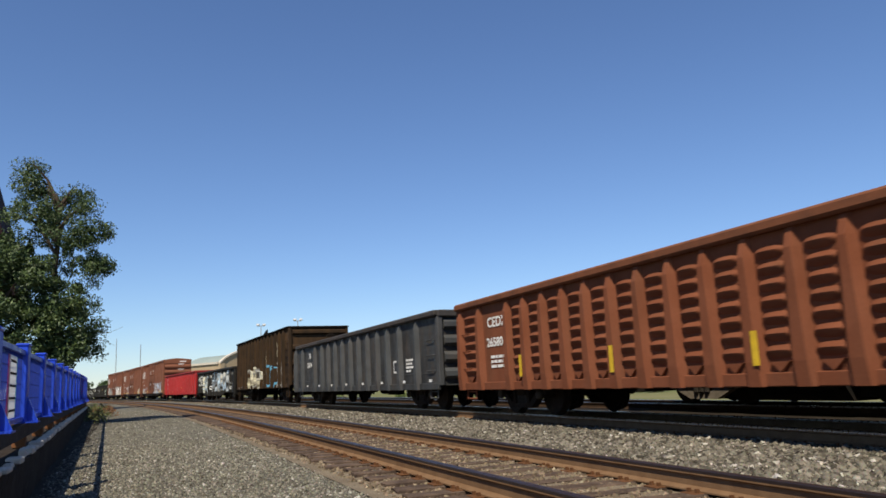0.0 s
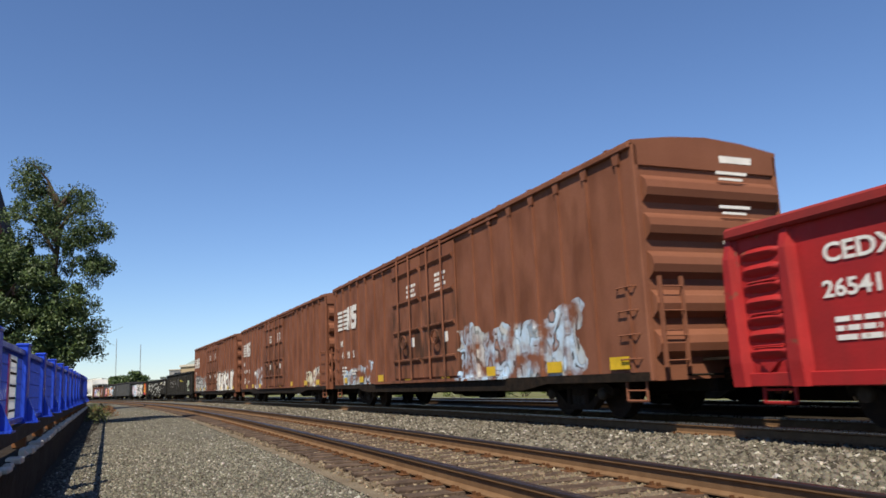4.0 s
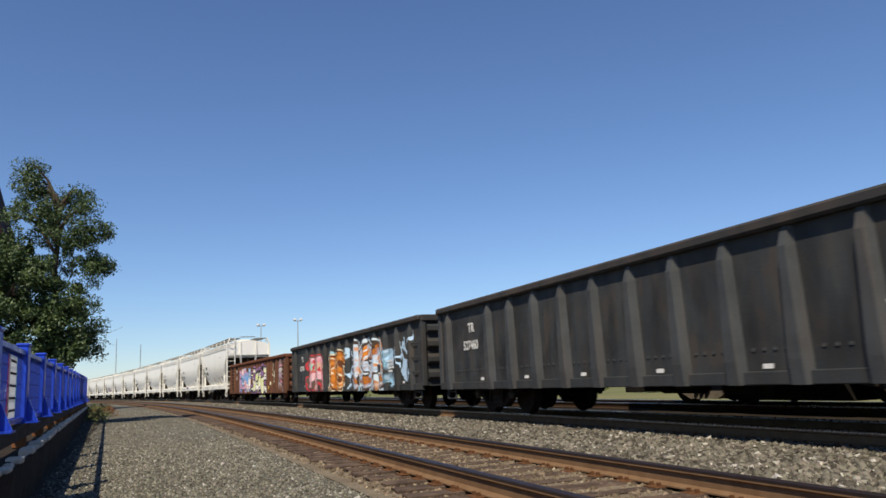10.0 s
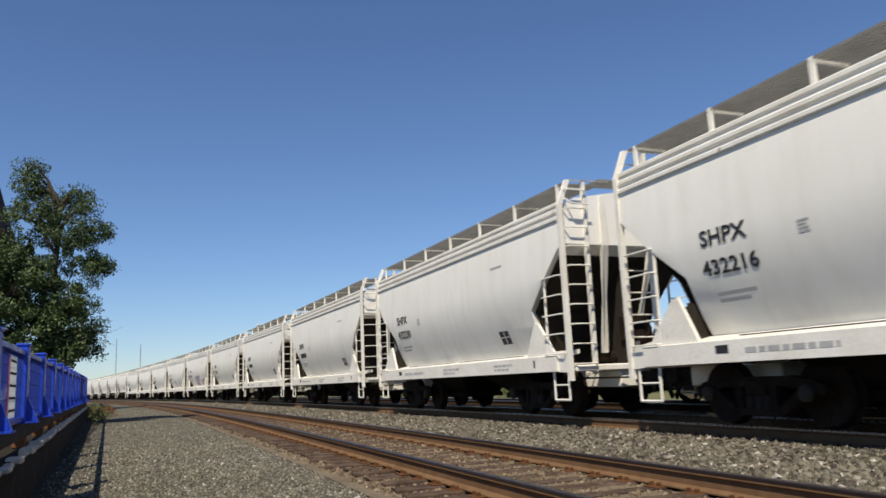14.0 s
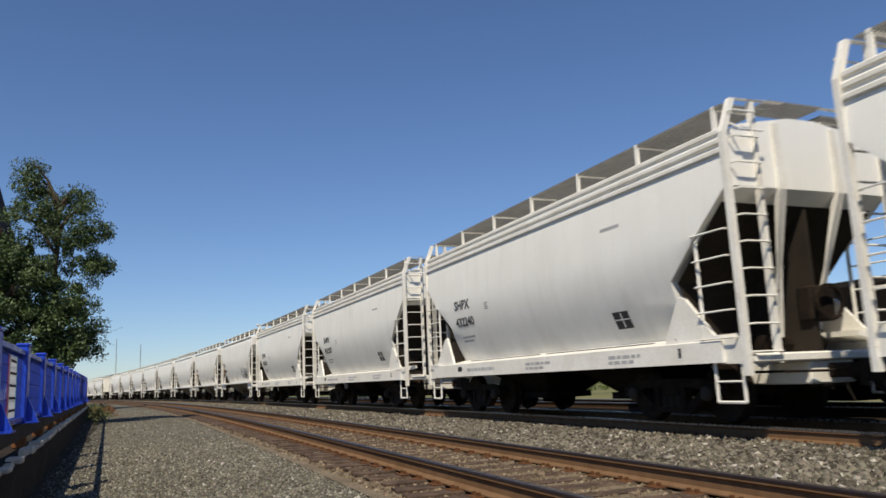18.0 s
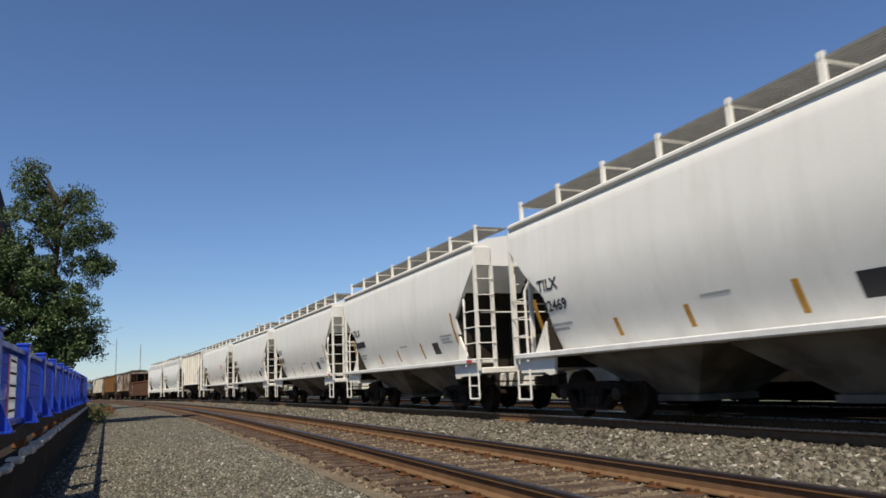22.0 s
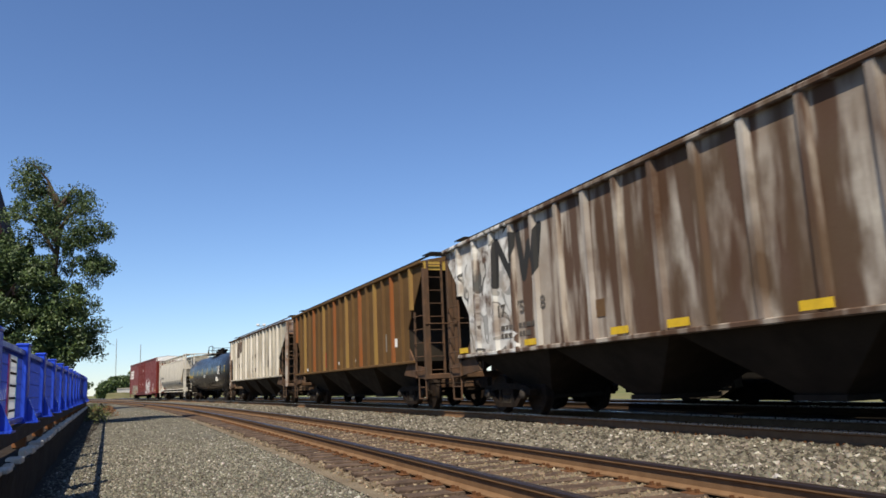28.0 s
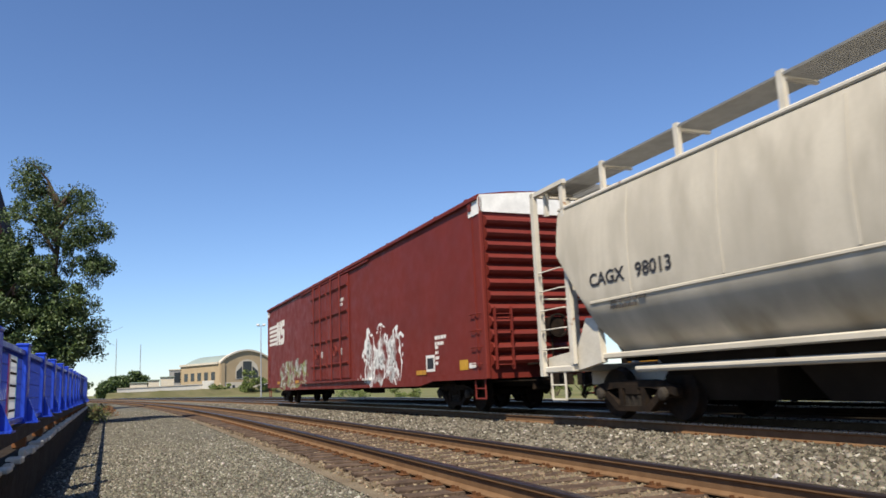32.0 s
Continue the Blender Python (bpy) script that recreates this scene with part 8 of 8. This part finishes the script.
for x, y, z in ((15.2, 112.5, 10.0), (20.6, 112.6, 10.7)):
    lamp = thing("yard_lamp", "tall slim yard floodlight pole with double lamp heads", "street lamp", "yard floodlights", at=Matrix.Translation((x, y, 0)))
    part("pole", M().cyl((0, 0, -0.3), (0, 0, z), 0.11, 10, 0.06), steel_grey, lamp)
    part("cross_arm", M().box(-0.55, 0.55, -0.04, 0.04, z - 0.06, z + 0.02), steel_grey, lamp)
    for d in (-0.45, 0.45):
        part("lamp_head", M().box(d - 0.22, d + 0.22, -0.3, 0.12, z, z + 0.3, 0.05), mat("lamp_white", (0.7, 0.7, 0.7), 0.4) if "lamp_white" not in bpy.data.materials else bpy.data.materials["lamp_white"], lamp)

# dark red steep roof behind the trees
spire = thing("steep_roof", "dark maroon steep roof edge behind the trees", "roof", at=Matrix.Translation((-12.9, 51.5, 0)))
part("walls", M().box(-4.2, 4.2, -3, 3, -0.3, 7.0), mat("maroon_brick", (0.022, 0.009, 0.010), 0.85), spire)
part("roof", M().loft([[(-5.9, -3.4, 6.8), (5.9, -3.4, 6.8), (5.9, 3.4, 6.8), (-5.9, 3.4, 6.8)], [(-0.2, -0.2, 27), (0.2, -0.2, 27), (0.2, 0.2, 27), (-0.2, 0.2, 27)]]), mat("maroon_roof", (0.022, 0.010, 0.012), 0.8, size=1.5), spire)


def shrub(label, x, y, r, hgt, n, seed, material, per=90, size=0.07, grow=Matrix()):
    root = thing("shrub", label, "shrub", at=grow @ Matrix.Translation((x, y, 0)))
    g = random.Random(seed)
    cl = [(g.uniform(-r, r), g.uniform(-r * 0.5, r * 0.5), -0.2 + hgt * g.uniform(0.1, 0.85), r * g.uniform(0.22, 0.42)) for _ in range(n)]
    part("stems", limb_mesh([[((c[0] * 0.3, c[1] * 0.3, -0.3), 0.03), ((c[0], c[1], c[2]), 0.01)] for c in cl[:6]]), bark_mat, root)
    part("foliage", leaves(cl, per, size, seed), material, root)


for k, (x, y, r, hh) in enumerate(((21.4, 46.4, 1.3, 1.7), (23.1, 45.3, 1.2, 1.9), (24.8, 44.1, 1.1, 1.7), (19.7, 47.9, 1.0, 1.3), (26.4, 42.5, 1.2, 1.5), (17.4, 52.3, 1.1, 1.2), (15.8, 61.5, 1.3, 1.3), (29.0, 39.2, 1.3, 1.3), (31.9, 35.3, 1.4, 1.4), (33.9, 28.7, 1.5, 1.5))):
    shrub("yellow-green roadside shrub beyond the tracks", x, y, r, hh, 16, 40 + k, leaf_bright)
for k, (x, y, r, hh) in enumerate(((15.5, 124.0, 1.6, 4.2), (14.3, 124.4, 1.4, 2.6), (10.8, 127.4, 1.5, 1.9), (17.6, 124.3, 1.6, 2.4))):
    shrub("green shrub in front of the brick hall", x, y, r, hh, 16, 60 + k, leaf_bright, 110, 0.14, FAR)
grove = thing("far_trees", "rounded green far trees beyond the wall", "trees", kind="stuff", at=FAR)
g = random.Random(9)
part("foliage", leaves([(-11.7 + 13.2 * u + g.uniform(-0.6, 0.6), 215 + 4.8 * u + g.uniform(-4, 4), z, g.uniform(0.9, 1.7)) for u in [k / 40 for k in range(41)] for z in [0.8 + j * 1.25 for j in range(int(1 + 3.6 * math.sin(math.pi * min(1, 0.12 + u * 0.8)) ** 0.8 + (0.8 if u > 0.55 else 0)))]], 150, 0.30, 71), leaf_dark, grove)
part("foliage", leaves([(-20.7 + g.uniform(-3, 3), 273 + g.uniform(-4, 4), 1.2 + g.uniform(0, 3.2), g.uniform(0.8, 1.5)) for _ in range(30)], 110, 0.30, 72), leaf_dark, grove)


# ---- loose stones ----
def stone_field(name, label, places, smallest, largest, seed, material):
    """Angular stones: places is an array of x, y, z."""
    g = np.random.default_rng(seed)
    n = len(places)
    base = np.array([(-1, -1, -1), (1, -1, -1), (1, 1, -1), (-1, 1, -1), (-1, -1, 1), (1, -1, 1), (1, 1, 1), (-1, 1, 1)], float) * 0.5
    v = base[None] * (1 + g.uniform(-0.45, 0.30, (n, 8, 3)))
    s = g.uniform(0, 1, (n, 1, 1)) ** 2 * (largest - smallest) + smallest
    v = v * s * g.uniform(0.6, 1.25, (n, 1, 3))
    q = g.normal(size=(n, 4))
    q /= np.linalg.norm(q, axis=1)[:, None]
    w, x, y, z = q.T
    R = np.stack([1 - 2 * (y * y + z * z), 2 * (x * y - z * w), 2 * (x * z + y * w), 2 * (x * y + z * w), 1 - 2 * (x * x + z * z), 2 * (y * z - x * w), 2 * (x * z - y * w), 2 * (y * z + x * w), 1 - 2 * (x * x + y * y)], 1).reshape(n, 3, 3)
    v = np.einsum("nij,nkj->nki", R, v) + places[:, None, :]
    f = np.array([(3, 2, 1, 0), (4, 5, 6, 7), (0, 1, 5, 4), (1, 2, 6, 5), (2, 3, 7, 6), (3, 0, 4, 7)])
    loops = (f[None] + (np.arange(n) * 8)[:, None, None]).reshape(-1).astype(np.int32)
    me = bpy.data.meshes.new(name)
    me.vertices.add(n * 8)
    me.vertices.foreach_set("co", v.ravel())
    me.loops.add(n * 24)
    me.loops.foreach_set("vertex_index", loops)
    me.polygons.add(n * 6)
    me.polygons.foreach_set("loop_start", np.arange(0, n * 24, 4, dtype=np.int32))
    me.update(calc_edges=True)
    ob = part(name, me, material, None)
    return tagged(ob, label, "gravel", kind="stuff")


def stone_material(name, lo, mid, hi):
    m = bpy.data.materials.new(name)
    m.use_nodes = True
    N, L = m.node_tree.nodes, m.node_tree.links
    b = N["Principled BSDF"]
    b.inputs["Roughness"].default_value = 0.9
    b.inputs["Specular IOR Level"].default_value = 0.1
    gg, r = N.new("ShaderNodeNewGeometry"), N.new("ShaderNodeValToRGB")
    r.color_ramp.elements[0].color, r.color_ramp.elements[1].color = (*lo, 1), (*hi, 1)
    e = r.color_ramp.elements.new(0.62)
    e.color = (*mid, 1)
    e = r.color_ramp.elements.new(0.93)
    e.color = (*[c * 1.35 for c in mid], 1)
    nz = N.new("ShaderNodeTexNoise")
    nz.inputs["Scale"].default_value = 60
    tc = N.new("ShaderNodeTexCoord")
    L.new(tc.outputs["Object"], nz.inputs["Vector"])
    mx = N.new("ShaderNodeMix")
    mx.data_type, mx.blend_type = "RGBA", "MULTIPLY"
    mx.inputs[0].default_value = 0.5
    L.new(gg.outputs["Random Per Island"], r.inputs[0])
    L.new(r.outputs[0], mx.inputs[6])
    L.new(nz.outputs["Color"], mx.inputs[7])
    L.new(mx.outputs[2], b.inputs["Base Color"])
    return m


path_stone = stone_material("path_stone", (0.070, 0.062, 0.048), (0.220, 0.205, 0.162), (0.56, 0.53, 0.47))
ballast_stone = stone_material("ballast_stone", (0.045, 0.039, 0.030), (0.185, 0.165, 0.130), (0.56, 0.52, 0.45))
rusty_stone = stone_material("rusty_stone", (0.070, 0.050, 0.032), (0.215, 0.165, 0.110), (0.42, 0.35, 0.25))


def scatter(n, s0, s1, o0, o1, seed, fall=1.0):
    """Places along the line, thinning out with distance."""
    g = np.random.default_rng(seed)
    s = s0 + (s1 - s0) * g.uniform(0, 1, n) ** fall
    o = g.uniform(o0, o1, n)
    t = np.interp(s, GS, _th)
    x = np.interp(s, GS, _lx) + o * np.cos(t)
    y = np.interp(s, GS, _ly) + o * np.sin(t)
    z = np.interp(o, [p[0] for p in BED], [p[1] for p in BED])
    return np.stack([x, y, z], 1)


stone_field("path_gravel", "grey crushed gravel on the service path", np.concatenate([scatter(36000, 3.8, 16, -1.1, 2.3, 1, 1.3), scatter(15000, 16, 48, -1.6, 2.3, 2, 1.4)]), 0.008, 0.032, 3, path_stone)
stone_field("ballast_stones", "pale grey track ballast between the rails of two tracks", np.concatenate([scatter(27000, 3.0, 19, 4.8, 7.75, 4, 1.2), scatter(10000, 19, 60, 4.8, 7.75, 5, 1.4)]), 0.025, 0.075, 6, ballast_stone)
stone_field("rusty_ballast", "rust-stained gravel between the rails", np.concatenate([scatter(9000, 3.0, 24, NEAR - 0.66, NEAR + 0.69, 7, 1.3) + np.array([0, 0, 0.035]), scatter(4000, 3.0, 30, 7.6, 10.0, 8, 1.3), scatter(9000, 3.0, 26, NEAR - 1.46, NEAR - 0.71, 18, 1.3) + np.array([0, 0, 0.01]), scatter(3500, 3.0, 24, NEAR + 0.69, NEAR + 1.29, 19, 1.3)]), 0.012, 0.05, 9, rusty_stone)

# rust-stained strip along the near track
m = M()
sweep(m, [(-1.61, -0.03), (-1.36, -0.055), (-0.79, -0.055), (-0.61, -0.030), (0.59, -0.030), (0.79, -0.045), (1.04, -0.06)], NEAR, steps(-20, 300), closed=False)
tagged(part("stained_strip", m, mat("stained_gravel", (0.195, 0.158, 0.110), 0.95, other=(0.115, 0.086, 0.058), size=2, grain=45, bump=0.9), None), "rust-stained gravel along the near track", "gravel", kind="structure")
m = M()
sweep(m, [(6.95, -0.004), (7.2, 0.001), (7.95, 0.001), (8.05, -0.003)], 0, steps(-60, 300), closed=False)
tagged(part("stained_strip", m, bpy.data.materials["stained_gravel"], None), "rust-brown gravel beside the rail under the train", "gravel", kind="structure")

# the train's shade, put into a dark strip over the ballast
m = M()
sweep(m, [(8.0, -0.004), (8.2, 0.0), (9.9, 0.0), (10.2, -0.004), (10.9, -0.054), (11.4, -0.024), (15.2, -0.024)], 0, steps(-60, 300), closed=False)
tagged(part("oiled_strip", m, mat("shaded_ballast", (0.020, 0.016, 0.012), 0.95, other=(0.038, 0.030, 0.022), size=1.5, grain=40, bump=0.9), None), "ballast under the train, darkened for the train's shade", "gravel", kind="structure")
# the low wall's shadow, painted on the path's edge as a dark strip
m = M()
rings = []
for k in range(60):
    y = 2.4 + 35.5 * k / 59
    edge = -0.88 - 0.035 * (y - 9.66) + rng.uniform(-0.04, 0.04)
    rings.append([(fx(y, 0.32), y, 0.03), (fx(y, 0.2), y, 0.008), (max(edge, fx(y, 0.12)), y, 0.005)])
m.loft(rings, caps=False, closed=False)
tagged(part("soil_strip", m, mat("shaded_path", (0.040, 0.032, 0.023), 0.95, other=(0.022, 0.017, 0.012), size=3, grain=40, bump=0.9), None), "dark strip along the low wall's foot, painted as its shadow", "soil", kind="structure")

# ---- ties and tie plates ----
def tie_mesh(k):
    g = random.Random(k)
    m = M().box(-1.3, 1.3, -0.115, 0.115, -0.16, 0, 0.012)
    m.v = [(x + g.uniform(-0.02, 0.02), y + g.uniform(-0.012, 0.012), z + (g.uniform(-0.012, 0.004) if z > -0.05 else 0)) for x, y, z in m.v]
    return m.mesh("tie")


TIES = [tie_mesh(k) for k in range(5)]
for me in TIES:
    me.materials.append(tie_mat)
PLATE = M().box(-0.17, 0.17, -0.09, 0.09, 0.0, 0.014, 0.004)
for sx in (-0.11, 0.11):
    for sy in (-0.05, 0.05):
        PLATE.box(sx - 0.014, sx + 0.014, sy - 0.014, sy + 0.014, 0.014, 0.045)
PLATE = PLATE.mesh("tie_plate")
PLATE.materials.append(plate_mat)
for root, off, top, first, last, gap in ((near_track, NEAR, RAIL_N, 3.22, 72, 0.50), (train_track, TRAIN, RAIL_T, 3.0, 72, 0.49)):
    g = random.Random(int(off * 10))
    s = first
    while s < last:
        p, t = along(s, off + g.uniform(-0.08, 0.08), top - 0.173)
        turn = Matrix.Rotation(t + g.uniform(-0.03, 0.03), 4, "Z")
        tie = part("tie", TIES[g.randrange(5)], None, root, at=Matrix.Translation(p - Vector((0, 0, 0.004))) @ turn)
        if s < 26:
            for side in (-0.7535, 0.7535):
                q, _ = along(s, off + side, top - 0.184)
                part("tie_plate", PLATE, None, root, at=Matrix.Translation(q) @ Matrix.Rotation(t, 4, "Z"))
        s += gap + g.uniform(-0.03, 0.03)
for root, off, top, first in ((near_track, NEAR, RAIL_N, 72), (train_track, TRAIN, RAIL_T, 72), (far_track, FAR_OFF, RAIL_F, -10)):
    m = M()
    s = first
    while s < 200:
        p, t = along(s, off, top - 0.19)
        c, sn = math.cos(t), math.sin(t)
        for dx0, dx1 in ((-1.3, 1.3),):
            ring = [(-1.3, -0.115), (1.3, -0.115), (1.3, 0.115), (-1.3, 0.115)]
            lo = [(p.x + a * c - b * sn, p.y + a * sn + b * c, p.z - 0.1) for a, b in ring]
            m.loft([lo, [(x, y, z + 0.1) for x, y, z in lo]])
        s += 0.5
    tagged(part("far_ties", m, tie_mat, root), kind="stuff")


motions()
